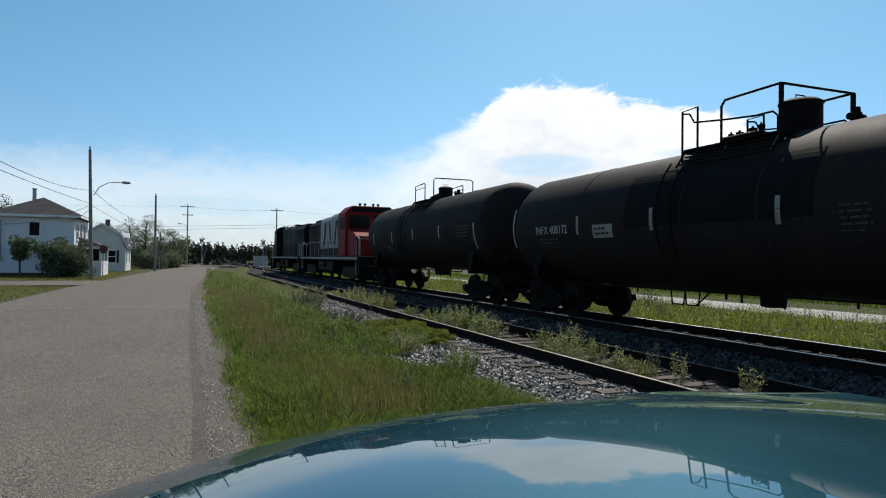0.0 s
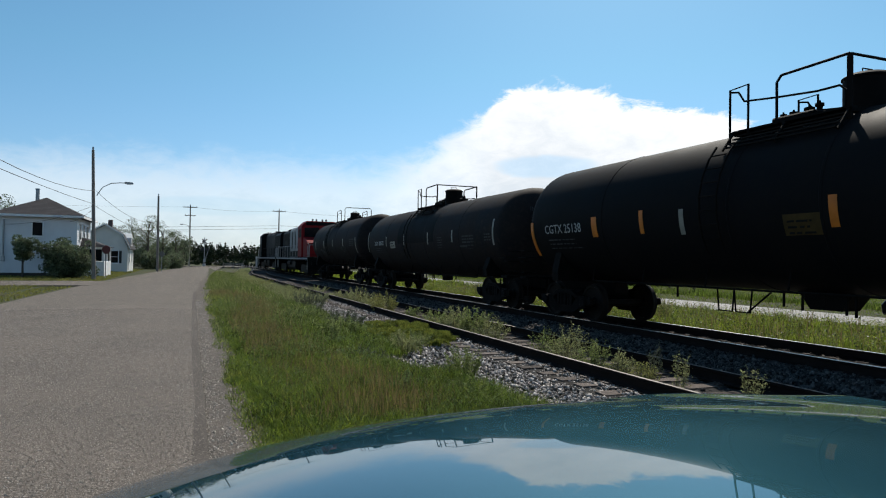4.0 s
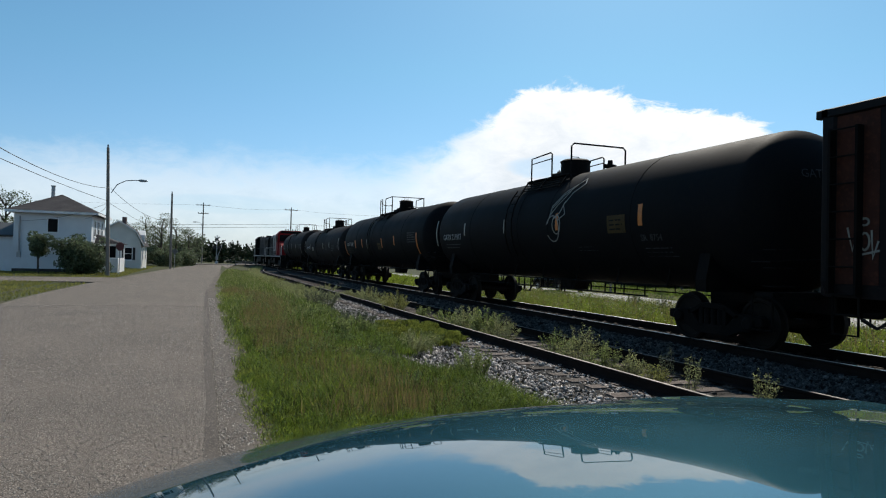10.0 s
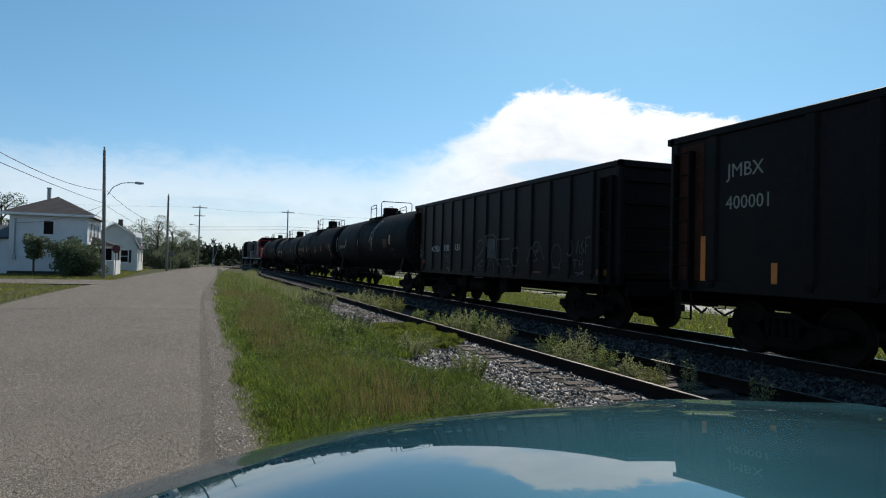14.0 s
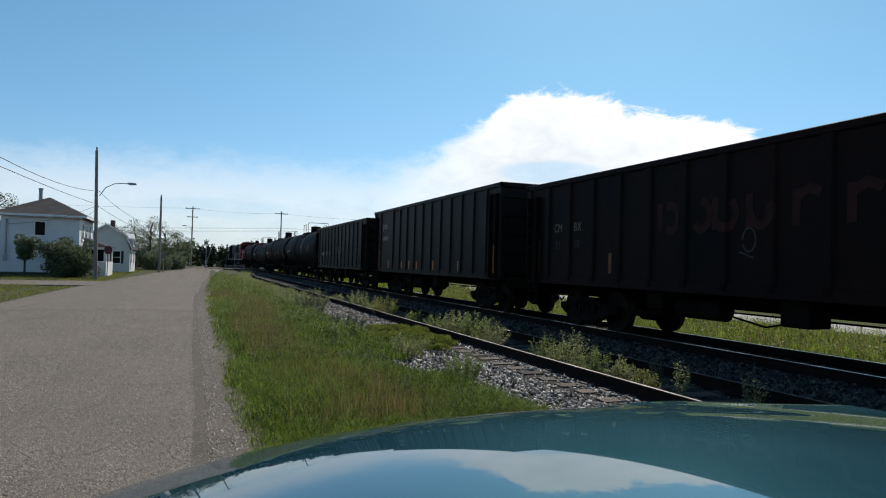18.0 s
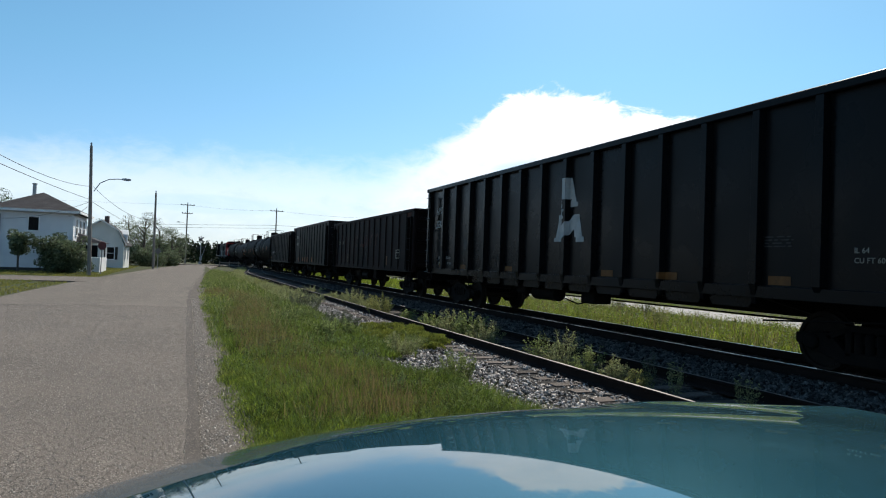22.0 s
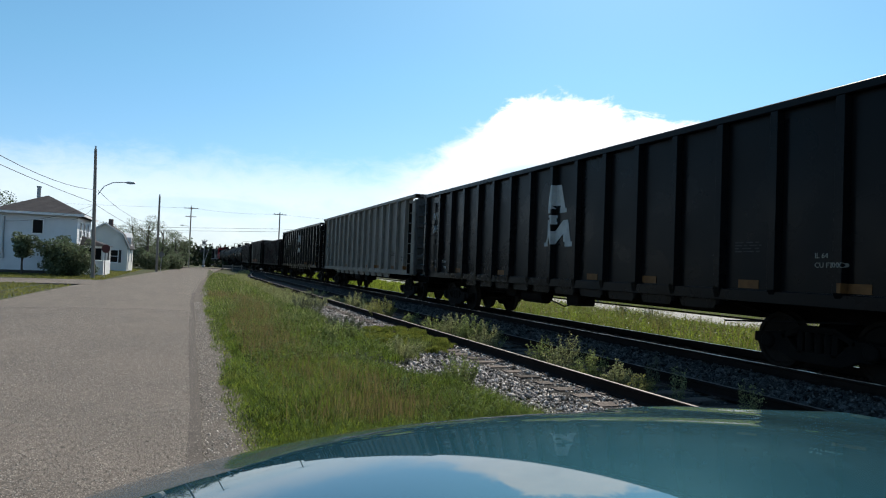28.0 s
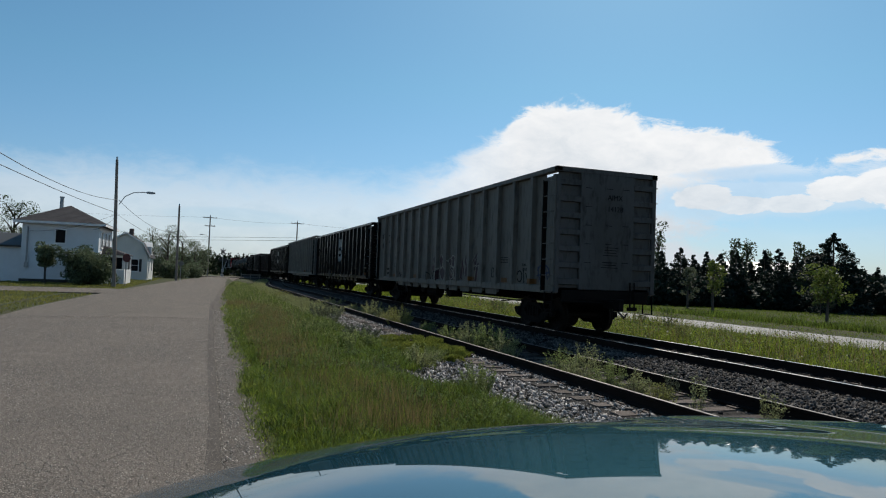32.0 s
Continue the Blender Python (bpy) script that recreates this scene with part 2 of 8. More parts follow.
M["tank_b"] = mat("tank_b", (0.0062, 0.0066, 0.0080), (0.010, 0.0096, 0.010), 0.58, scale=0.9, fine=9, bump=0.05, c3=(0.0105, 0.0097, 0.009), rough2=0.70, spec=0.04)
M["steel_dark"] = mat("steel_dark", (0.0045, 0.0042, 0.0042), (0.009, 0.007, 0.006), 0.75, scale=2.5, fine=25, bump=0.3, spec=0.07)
M["wheel"] = mat("wheel", (0.009, 0.0075, 0.0065), (0.016, 0.012, 0.0095), 0.7, 0.2, scale=4, fine=30, spec=0.12)
M["tread"] = mat("tread", (0.4, 0.39, 0.38), None, 0.3, 1.0)
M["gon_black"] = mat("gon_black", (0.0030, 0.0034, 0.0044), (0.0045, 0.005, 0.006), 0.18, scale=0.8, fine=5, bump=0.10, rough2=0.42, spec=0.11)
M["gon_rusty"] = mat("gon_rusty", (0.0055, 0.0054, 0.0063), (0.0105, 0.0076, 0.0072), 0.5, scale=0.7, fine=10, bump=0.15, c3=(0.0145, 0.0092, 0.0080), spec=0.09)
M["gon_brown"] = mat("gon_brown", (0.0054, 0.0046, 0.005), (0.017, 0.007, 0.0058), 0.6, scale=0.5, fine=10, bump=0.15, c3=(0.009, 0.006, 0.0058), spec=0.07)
M["gon_grey"] = mat("gon_grey", (0.185, 0.163, 0.138), (0.140, 0.124, 0.104), 0.5, scale=0.9, fine=7, bump=0.1, c3=(0.086, 0.082, 0.073), stretch=(1, 1, 0.35), spec=0.22)
M["gon_end_grey"] = mat("gon_end_grey", (0.084, 0.081, 0.078), (0.060, 0.057, 0.053), 0.6, scale=1.1, fine=8, bump=0.12, c3=(0.034, 0.031, 0.028), stretch=(1, 1, 0.35), spec=0.14)
M["gon_grey_dirty"] = mat("gon_grey_dirty", (0.150, 0.134, 0.114), (0.113, 0.101, 0.086), 0.55, scale=0.9, fine=7, bump=0.1, c3=(0.066, 0.060, 0.052), stretch=(1, 1, 0.3), spec=0.16)
M["scrap"] = mat("scrap", (0.05, 0.04, 0.035), (0.09, 0.07, 0.06), 0.9, scale=2, fine=12, bump=1.0, dist=0.05)
M["white_paint"] = mat("white_paint", (0.42, 0.42, 0.41), (0.30, 0.30, 0.29), 0.6, scale=5, fine=50, bump=0.1)
M["dim_paint"] = mat("dim_paint", (0.062, 0.062, 0.060), (0.034, 0.034, 0.033), 0.7, scale=8, fine=60, bump=0.05, spec=0.15)
M["black_paint"] = mat("black_paint", (0.008, 0.008, 0.008), None, 0.7, scale=6, fine=50, bump=0.05, spec=0.1)
M["amber"] = mat("amber", (0.62, 0.17, 0.006), (0.48, 0.13, 0.005), 0.45, scale=6, fine=60, bump=0.05)
M["placard"] = mat("placard", (0.075, 0.048, 0.015), (0.050, 0.033, 0.012), 0.6, scale=6, fine=60, bump=0.05, spec=0.1)
M["amber_dim"] = mat("amber_dim", (0.17, 0.075, 0.024), (0.10, 0.045, 0.016), 0.5, scale=6, fine=60, bump=0.05, spec=0.15)
M["stripe_white"] = mat("stripe_white", (0.26, 0.25, 0.21), (0.19, 0.18, 0.15), 0.5, scale=6, fine=60, bump=0.05)
M["graffiti_red"] = mat("graffiti_red", (0.050, 0.022, 0.028), (0.036, 0.018, 0.022), 0.5, scale=5, fine=40, bump=0.05, spec=0.2)
M["faded_red"] = mat("faded_red", (0.045, 0.013, 0.010), (0.022, 0.009, 0.008), 0.6, scale=3, fine=30, bump=0.05, spec=0.1)
M["rust"] = mat("rust", (0.060, 0.022, 0.015), (0.036, 0.015, 0.011), 0.7, scale=2, fine=14, bump=0.2, c3=(0.085, 0.030, 0.018), spec=0.08)
M["loco_red"] = mat("loco_red", (0.22, 0.010, 0.012), (0.16, 0.009, 0.011), 0.6, scale=1.5, fine=20, bump=0.08, spec=0.10)
M["loco_dirty"] = mat("loco_dirty", (0.085, 0.080, 0.078), (0.035, 0.032, 0.031), 0.7, scale=1.2, fine=14, bump=0.1, c3=(0.05, 0.036, 0.03), stretch=(1, 1.6, 0.25), spec=0.08)
M["loco_black"] = mat("loco_black", (0.006, 0.006, 0.0065), (0.010, 0.0092, 0.0092), 0.6, scale=1.5, fine=20, bump=0.1, spec=0.06)
M["loco_white"] = mat("loco_white", (0.36, 0.355, 0.345), (0.26, 0.256, 0.248), 0.6, scale=2, fine=20, bump=0.08, spec=0.2)
M["graffiti_blue"] = mat("graffiti_blue", (0.030, 0.042, 0.10), (0.02, 0.03, 0.07), 0.5, scale=5, fine=40, bump=0.05, spec=0.2)
M["glass_dark"] = mat("glass_dark", (0.006, 0.007, 0.009), None, 0.2, scale=3, bump=0.0, spec=0.06)
M["siding"] = mat("siding", (0.66, 0.675, 0.69), (0.59, 0.605, 0.62), 0.6, scale=0.8, fine=20, bump=0.08, spec=0.3)
M["trim_white"] = mat("trim_white", (0.78, 0.78, 0.77), None, 0.55, scale=2, fine=30, bump=0.05)
M["shingle"] = mat("shingle", (0.046, 0.043, 0.046), (0.033, 0.031, 0.034), 0.9, scale=1.2, fine=14, bump=0.6, rnd=0.08, spec=0.2)
M["brick_red"] = mat("brick_red", (0.16, 0.10, 0.085), (0.12, 0.085, 0.075), 0.9, scale=3, fine=30, bump=0.4)
M["wood_pole"] = mat("wood_pole", (0.27, 0.235, 0.205), (0.18, 0.157, 0.138), 0.9, scale=1.5, fine=12, bump=0.6, stretch=(8, 8, 0.5), spec=0.15)
M["galv"] = mat("galv", (0.32, 0.33, 0.34), (0.25, 0.26, 0.27), 0.45, 0.7, scale=3, fine=30, bump=0.1)
M["wire"] = mat("wire", (0.02, 0.02, 0.022), None, 0.6, bump=0.0)
M["bark"] = mat("bark", (0.09, 0.07, 0.055), (0.055, 0.045, 0.038), 0.95, scale=2, fine=16, bump=0.9, stretch=(4, 4, 1))
M["leaf"] = mat("leaf", (0.062, 0.090, 0.030), (0.040, 0.062, 0.021), 0.55, scale=0.6, fine=5, bump=0, island=0.65, trans=0.4, spec=0.35)
M["leaf_bush"] = mat("leaf_bush", (0.120, 0.150, 0.082), (0.075, 0.098, 0.052), 0.6, scale=0.6, fine=5, bump=0, island=0.7, trans=0.4, spec=0.3)
M["siding_cream"] = mat("siding_cream", (0.64, 0.64, 0.60), (0.57, 0.57, 0.535), 0.6, scale=0.8, fine=20, bump=0.08, spec=0.3)
M["leaf_light"] = mat("leaf_light", (0.115, 0.145, 0.030), (0.075, 0.105, 0.022), 0.6, scale=0.6, fine=5, bump=0, island=0.5, trans=0.5, spec=0.25)
M["leaf_grey"] = mat("leaf_grey", (0.105, 0.12, 0.075), (0.07, 0.085, 0.052), 0.6, scale=0.6, fine=5, bump=0, island=0.5, trans=0.45, spec=0.25)
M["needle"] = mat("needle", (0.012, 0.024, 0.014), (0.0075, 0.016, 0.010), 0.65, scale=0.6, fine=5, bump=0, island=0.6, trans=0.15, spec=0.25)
M["far_wood"] = mat("far_wood", (0.018, 0.028, 0.013), (0.013, 0.021, 0.011), 0.8, scale=0.1, fine=2, bump=0, island=0.4, trans=0.2, spec=0.15)
M["grass"] = mat("grass", (0.130, 0.185, 0.028), (0.050, 0.080, 0.018), 0.6, scale=0.8, fine=5, bump=0, island=0.8, c3=(0.205, 0.222, 0.052), trans=0.5, spec=0.2)
M["grass_bright"] = mat("grass_bright", (0.225, 0.285, 0.032), (0.140, 0.195, 0.026), 0.6, scale=1.2, fine=5, bump=0, island=0.7, c3=(0.30, 0.32, 0.05), trans=0.55, spec=0.2)
M["clover"] = mat("clover", (0.140, 0.190, 0.066), (0.075, 0.110, 0.040), 0.7, scale=1.5, fine=6, bump=0, island=0.85, c3=(0.20, 0.225, 0.085), trans=0.4, spec=0.12)
M["lawn"] = mat("lawn", (0.150, 0.195, 0.030), (0.105, 0.145, 0.025), 0.7, scale=0.5, fine=4, bump=0, island=0.45, trans=0.5, spec=0.15)
M["lawn_dry"] = mat("lawn_dry", (0.215, 0.210, 0.055), (0.150, 0.160, 0.044), 0.7, scale=0.5, fine=4, bump=0, island=0.45, trans=0.5, spec=0.15)
M["worn_letter"] = mat("worn_letter", (0.20, 0.17, 0.13), (0.12, 0.10, 0.08), 0.6, scale=8, fine=60, bump=0.05, spec=0.15)
M["weed_pale"] = mat("weed_pale", (0.29, 0.30, 0.135), (0.195, 0.22, 0.10), 0.6, scale=2, fine=9, bump=0, island=0.55, trans=0.5, spec=0.2)
M["grass_dry"] = mat("grass_dry", (0.205, 0.160, 0.072), (0.155, 0.122, 0.054), 0.7, scale=0.6, fine=4, bump=0, island=0.4, trans=0.45, spec=0.15)
M["grass_far"] = mat("grass_far", (0.165, 0.215, 0.026), (0.085, 0.118, 0.018), 0.6, scale=0.5, fine=3, bump=0, island=0.85, c3=(0.225, 0.25, 0.035), trans=0.6, spec=0.1)
M["moss"] = mat("moss", (0.215, 0.235, 0.045), (0.14, 0.17, 0.036), 0.8, scale=3, fine=30, bump=0, island=0.6, trans=0.4, spec=0.1)
M["chalk"] = mat("chalk", (0.105, 0.102, 0.096), (0.055, 0.054, 0.052), 0.7, scale=8, fine=60, bump=0.05, spec=0.15)
M["weed_yellow"] = mat("weed_yellow", (0.25, 0.25, 0.080), (0.18, 0.195, 0.065), 0.6, scale=2, fine=9, bump=0, island=0.45, trans=0.5, spec=0.2)
M["weed_green"] = mat("weed_green", (0.215, 0.255, 0.085), (0.145, 0.185, 0.062), 0.6, scale=2, fine=9, bump=0, island=0.65, trans=0.5, spec=0.2)
M["stem"] = mat("stem", (0.12, 0.11, 0.05), (0.09, 0.08, 0.04), 0.8, bump=0)
M["sign_red"] = mat("sign_red", (0.11, 0.022, 0.02), None, 0.6, bump=0)
M["sign_back"] = mat("sign_back", (0.13, 0.13, 0.125), None, 0.6, 0.2, bump=0)


def car_paint():
    """Teal paint under clear lacquer: diffuse below, sharp gloss above by Fresnel."""
    m = bpy.data.materials.new("car_paint")
    m.use_nodes = True
    nt = m.node_tree
    nt.nodes.remove(nt.nodes["Principled BSDF"])
    L = nt.links.new
    df = nt.nodes.new("ShaderNodeBsdfDiffuse")
    tc = nt.nodes.new("ShaderNodeTexCoord")
    ns = nt.nodes.new("ShaderNodeTexNoise")
    ns.inputs["Scale"].default_value = 500
    L(tc.outputs["Object"], ns.inputs["Vector"])
    mx = nt.nodes.new("ShaderNodeMix")
    mx.data_type = "RGBA"
    L(ns.outputs["Fac"], mx.inputs[0])
    mx.inputs[6].default_value, mx.inputs[7].default_value = (0.0035, 0.018, 0.028, 1), (0.005, 0.026, 0.038, 1)
    L(mx.outputs[2], df.inputs[0])
    # metal flakes under the lacquer: a broad teal sheen towards the sun
    fl = nt.nodes.new("ShaderNodeBsdfGlossy")
    fl.inputs["Roughness"].default_value = 0.55
    fl.inputs["Color"].default_value = (0.038, 0.175, 0.245, 1)
    under = nt.nodes.new("ShaderNodeMixShader")
    under.inputs[0].default_value = 0.09
    L(df.outputs[0], under.inputs[1])
    L(fl.outputs[0], under.inputs[2])
    gl = nt.nodes.new("ShaderNodeBsdfGlossy")
    gl.inputs["Roughness"].default_value = 0.015
    gl.inputs["Color"].default_value = (0.95, 0.97, 1.0, 1)
    fr = nt.nodes.new("ShaderNodeFresnel")
    fr.inputs[0].default_value = 1.55
    ms = nt.nodes.new("ShaderNodeMixShader")
    L(fr.outputs[0], ms.inputs[0])
    L(under.outputs[0], ms.inputs[1])
    L(gl.outputs[0], ms.inputs[2])
    # thin film of dust that scatters the sun
    hz = nt.nodes.new("ShaderNodeBsdfGlossy")
    hz.inputs["Roughness"].default_value = 0.42
    hz.inputs["Color"].default_value = (0.5, 0.9, 1.0, 1)
    md = nt.nodes.new("ShaderNodeMixShader")
    dn = nt.nodes.new("ShaderNodeTexNoise")
    dn.inputs["Scale"].default_value = 6
    dn.inputs["Detail"].default_value = 8
    L(tc.outputs["Object"], dn.inputs["Vector"])
    dm = nt.nodes.new("ShaderNodeMapRange")
    dm.inputs[3].default_value, dm.inputs[4].default_value = 0.002, 0.018
    L(dn.outputs["Fac"], dm.inputs[0])
    L(dm.outputs[0], md.inputs[0])
    L(ms.outputs[0], md.inputs[1])
    L(hz.outputs[0], md.inputs[2])
    L(md.outputs[0], nt.nodes["Material Output"].inputs[0])
    return m


M["hood_paint"] = car_paint()
M["plastic_black"] = mat("plastic_black", (0.015, 0.015, 0.015), None, 0.6, bump=0.1)
M["rubber"] = mat("rubber", (0.02, 0.02, 0.02), None, 0.85, bump=0.2)


# geometry helpers
class Geo:
    def __init__(self):
        self.v, self.f = [], []

    def add(self, vs, fs):
        n = len(self.v)
        self.v.extend(vs)
        self.f.extend(tuple(i + n for i in f) for f in fs)
        return self

    def box(self, x0, x1, y0, y1, z0, z1):
        vs = [(x, y, z) for z in (z0, z1) for y in (y0, y1) for x in (x0, x1)]
        return self.add(vs, [(0, 2, 3, 1), (4, 5, 7, 6), (0, 1, 5, 4), (2, 6, 7, 3), (0, 4, 6, 2), (1, 3, 7, 5)])

    def tube(self, pts, r, n=8, cap=True):
        """A round bar through pts; r one radius or one per point."""
        pts = [Vector(p) for p in pts]
        rs = r if isinstance(r, (list, tuple)) else [r] * len(pts)
        vs, fs = [], []
        ref = None
        for i, p in enumerate(pts):
            d = (pts[min(i + 1, len(pts) - 1)] - pts[max(i - 1, 0)]).normalized()
            if ref is None:
                ref = Vector((0, 0, 1)) if abs(d.z) < 0.9 else Vector((1, 0, 0))
            a = d.cross(ref)
            if a.length < 1e-4:
                a = d.cross(Vector((0.3, 1, 0.2)))
            a.normalize()
            b = d.cross(a).normalized()
            ref = -b if b.dot(ref) < 0 else b
            a = d.cross(ref).normalized()
            b = d.cross(a).normalized()
            for k in range(n):
                t = 2 * math.pi * k / n
                vs.append(tuple(p + (a * math.cos(t) + b * math.sin(t)) * rs[i]))
        for i in range(len(pts) - 1):
            for k in range(n):
                fs.append((i * n + k, i * n + (k + 1) % n, (i + 1) * n + (k + 1) % n, (i + 1) * n + k))
        if cap:
            fs.append(tuple(range(n))[::-1])
            fs.append(tuple((len(pts) - 1) * n + k for k in range(n)))
        return self.add(vs, fs)

    def prism(self, prof, a0, a1, axis="y"):
        """A closed outline (pairs) drawn out along an axis; the pairs are the two other axes in order."""
        n = len(prof)

        def at(p, a):
            return {"x": (a, p[0], p[1]), "y": (p[0], a, p[1]), "z": (p[0], p[1], a)}[axis]

        vs = [at(p, a0) for p in prof] + [at(p, a1) for p in prof]
        fs = [(i, (i + 1) % n, n + (i + 1) % n, n + i) for i in range(n)]
        fs += [tuple(range(n))[::-1], tuple(range(n, 2 * n))]
        return self.add(vs, fs)

    def lathe(self, prof, n=32, axis="y", c=(0, 0, 0), cap=True):
        """prof: pairs of place along the axis and radius."""
        vs, fs = [], []
        for a, r in prof:
            for k in range(n):
                t = 2 * math.pi * k / n
                u, w = math.cos(t) * r, math.sin(t) * r
                p = {"x": (a, u, w), "y": (u, a, w), "z": (u, w, a)}[axis]
                vs.append((p[0] + c[0], p[1] + c[1], p[2] + c[2]))
        for i in range(len(prof) - 1):
            for k in range(n):
                fs.append((i * n + k, i * n + (k + 1) % n, (i + 1) * n + (k + 1) % n, (i + 1) * n + k))
        if cap:
            fs.append(tuple(range(n))[::-1])
            fs.append(tuple((len(prof) - 1) * n + k for k in range(n)))
        return self.add(vs, fs)

    def mesh(self, name, material, smooth=False, bevel=0.0):
        me = bpy.data.meshes.new(name)
        me.from_pydata(self.v, [], self.f)
        bm = bmesh.new()
        bm.from_mesh(me)
        bmesh.ops.recalc_face_normals(bm, faces=bm.faces)
        if bevel:
            bmesh.ops.bevel(bm, geom=[e for e in bm.edges if len(e.link_faces) == 2 and e.calc_face_angle(0) > 0.5], offset=bevel, segments=1,
                            affect="EDGES", clamp_overlap=True)
        if smooth:
            for f in bm.faces:
                f.smooth = True
            for e in bm.edges:
                if len(e.link_faces) == 2 and e.calc_face_angle(0) > 0.6:
                    e.smooth = False
        bm.to_mesh(me)
        bm.free()
        me.materials.append(material)
        return me


def raw(name, vs, fs, material):
    """A mesh straight from arrays, with no clean-up."""
    me = bpy.data.meshes.new(name)
    vs, fs = np.asarray(vs, np.float32), np.asarray(fs, np.int32)
    k = fs.shape[1]
    me.vertices.add(len(vs))
    me.vertices.foreach_set("co", vs.ravel())
    me.loops.add(fs.size)
    me.loops.foreach_set("vertex_index", fs.ravel())
    me.polygons.add(len(fs))
    me.polygons.foreach_set("loop_start", np.arange(0, fs.size, k, dtype=np.int32))
    me.update(calc_edges=True)
    me.materials.append(material)
    return me


def thing(name, m=None, label="", category="", group="", kind=""):
    ob = new(name)
    ob.empty_display_size = 0.3
    if m is not None:
        ob.matrix_world = m
    return tagged(ob, label, category, group, kind)


def part(name, geo, material, parent, label="", smooth=False, bevel=0.0, m=None):
    me = geo if isinstance(geo, bpy.types.Mesh) else geo.mesh(name, material, smooth, bevel)
    ob = new(name, me)
    ob.parent = parent
    if m is not None:
        ob.matrix_local = m
    if label:
        tagged(ob, label)
    return ob


def solid(name, geo, material, label, category, group="", kind="", smooth=False, bevel=0.0):
    me = geo if isinstance(geo, bpy.types.Mesh) else geo.mesh(name, material, smooth, bevel)
    return tagged(new(name, me), label, category, group, kind)


def letters(text, size, material, parent, m, name="lettering", wide=1.0, label=""):
    """Flat painted letters, a few millimetres thick, as a mesh."""
    cu = bpy.data.curves.new("letters", "FONT")
    cu.body, cu.size, cu.extrude, cu.offset = text, size, 0.002, 0.0
    cu.resolution_u = 2
    tmp = bpy.data.objects.new("letters", cu)
    scene.collection.objects.link(tmp)
    dg = bpy.context.evaluated_depsgraph_get()
    me = bpy.data.meshes.new_from_object(tmp.evaluated_get(dg))
    bpy.data.objects.remove(tmp)
    bpy.data.curves.remove(cu)
    me.transform(Matrix.Diagonal((wide, 1, 1, 1)))
    me.materials.clear()
    me.materials.append(material)
    return part(name, me, material, parent, label, m=m)


M["chip"] = mat("chip", (0.40, 0.36, 0.315), (0.24, 0.216, 0.19), 0.85, scale=30, fine=90, bump=0, island=0.45, spec=0.2)

# the lie of the land: rail tops of the near track at 0
def main_x(y):
    return 10.145 - (2.0 * ((y - 60.0) / 190.0) ** 2 if y > 60 else 0.0)


def siding_x(y):
    if y < 58:
        return 6.43
    t = min(1.0, (y - 58) / 50.0)
    t = t * t * (3 - 2 * t)
    return 6.43 * (1 - t) + main_x(y) * t


def road_r(y):
    return 0.165 + 0.006 * max(0.0, min(y, 26.0)) + (max(0.0, y - 26) / 52.0) ** 1.5 * 2.3


def road_l(y):
    return -5.75 + (max(0.0, y - 30) / 62.0) ** 1.3 * 3.7


def ground_z(x, y):
    """Height of the soil."""
    if x < -7:
        z = -0.16 + 0.02 * math.sin(x * 0.3 + y * 0.11)
    elif x < 0.9:
        z = -0.21
    elif x < 3.6:
        z = -0.21 + 0.09 * math.sin((x - 0.9) / 2.7 * math.pi * 0.5)
    elif x < 12.6:
        z = -0.30
    elif x < 19.5:
        z = -0.38
    elif x < 24.5:
        z = -0.40
    elif x < 29:
        z = -0.36 + 0.10 * (x - 24.5) / 4.5
    else:
        z = -0.26 + min(0.004 * (x - 29), 0.4)
    if y > 150:
        z += min(1.0, (y - 150) / 100.0) * 0.1
    return z


def make_ground():
    xs = [-3000, -900, -300, -120, -60, -40, -25, -15, -10, -7, -6, -5, -2, 0, 0.5, 0.9, 1.3, 1.8, 2.3, 2.8, 3.2, 3.6, 4.0, 5, 7, 9, 11, 12.6, 13.5, 15,
          17, 19.5, 20.5, 22, 24.5, 26, 27.5, 29, 33, 40, 55, 80, 130, 300, 900, 3000]
    ys = [-3000, -900, -300, -100, -50, -25] + [-12 + 4 * i for i in range(45)] + [180, 200, 240, 300, 420, 700, 1300, 3000]
    vs = [(x, y, ground_z(x, y) + (0.012 * math.sin(x * 1.9 + y * 0.7) if abs(x) < 60 else 0)) for y in ys for x in xs]
    n = len(xs)
    fs = [(j * n + i, j * n + i + 1, (j + 1) * n + i + 1, (j + 1) * n + i) for j in range(len(ys) - 1) for i in range(n - 1)]
    me = raw("ground", vs, fs, M["earth"])
    tagged(new("ground", me), "grassy soil that reaches the horizon", "ground", kind="structure")


def ribbon(name, left, right, ys, z, material, label, category, crown=0.0, cols=9, thick=0.12):
    """A slab between two edges over the stretch ys, with sides."""
    vs, fs = [], []
    for y in ys:
        a, b = left(y), right(y)
        for c in range(cols):
            t = c / (cols - 1)
            vs.append((a + (b - a) * t, y, (z(y) if callable(z) else z) + crown * (1 - (2 * t - 1) ** 2)))
        for t in (1, 0):
            vs.append((a + (b - a) * t, y, (z(y) if callable(z) else z) - thick))
    n = cols + 2
    for j in range(len(ys) - 1):
        for c in range(n):
            fs.append((j * n + c, j * n + (c + 1) % n, (j + 1) * n + (c + 1) % n, (j + 1) * n + c))
    g = Geo()
    g.add(vs, fs)
    return solid(name, g, material, label, category, kind="structure")


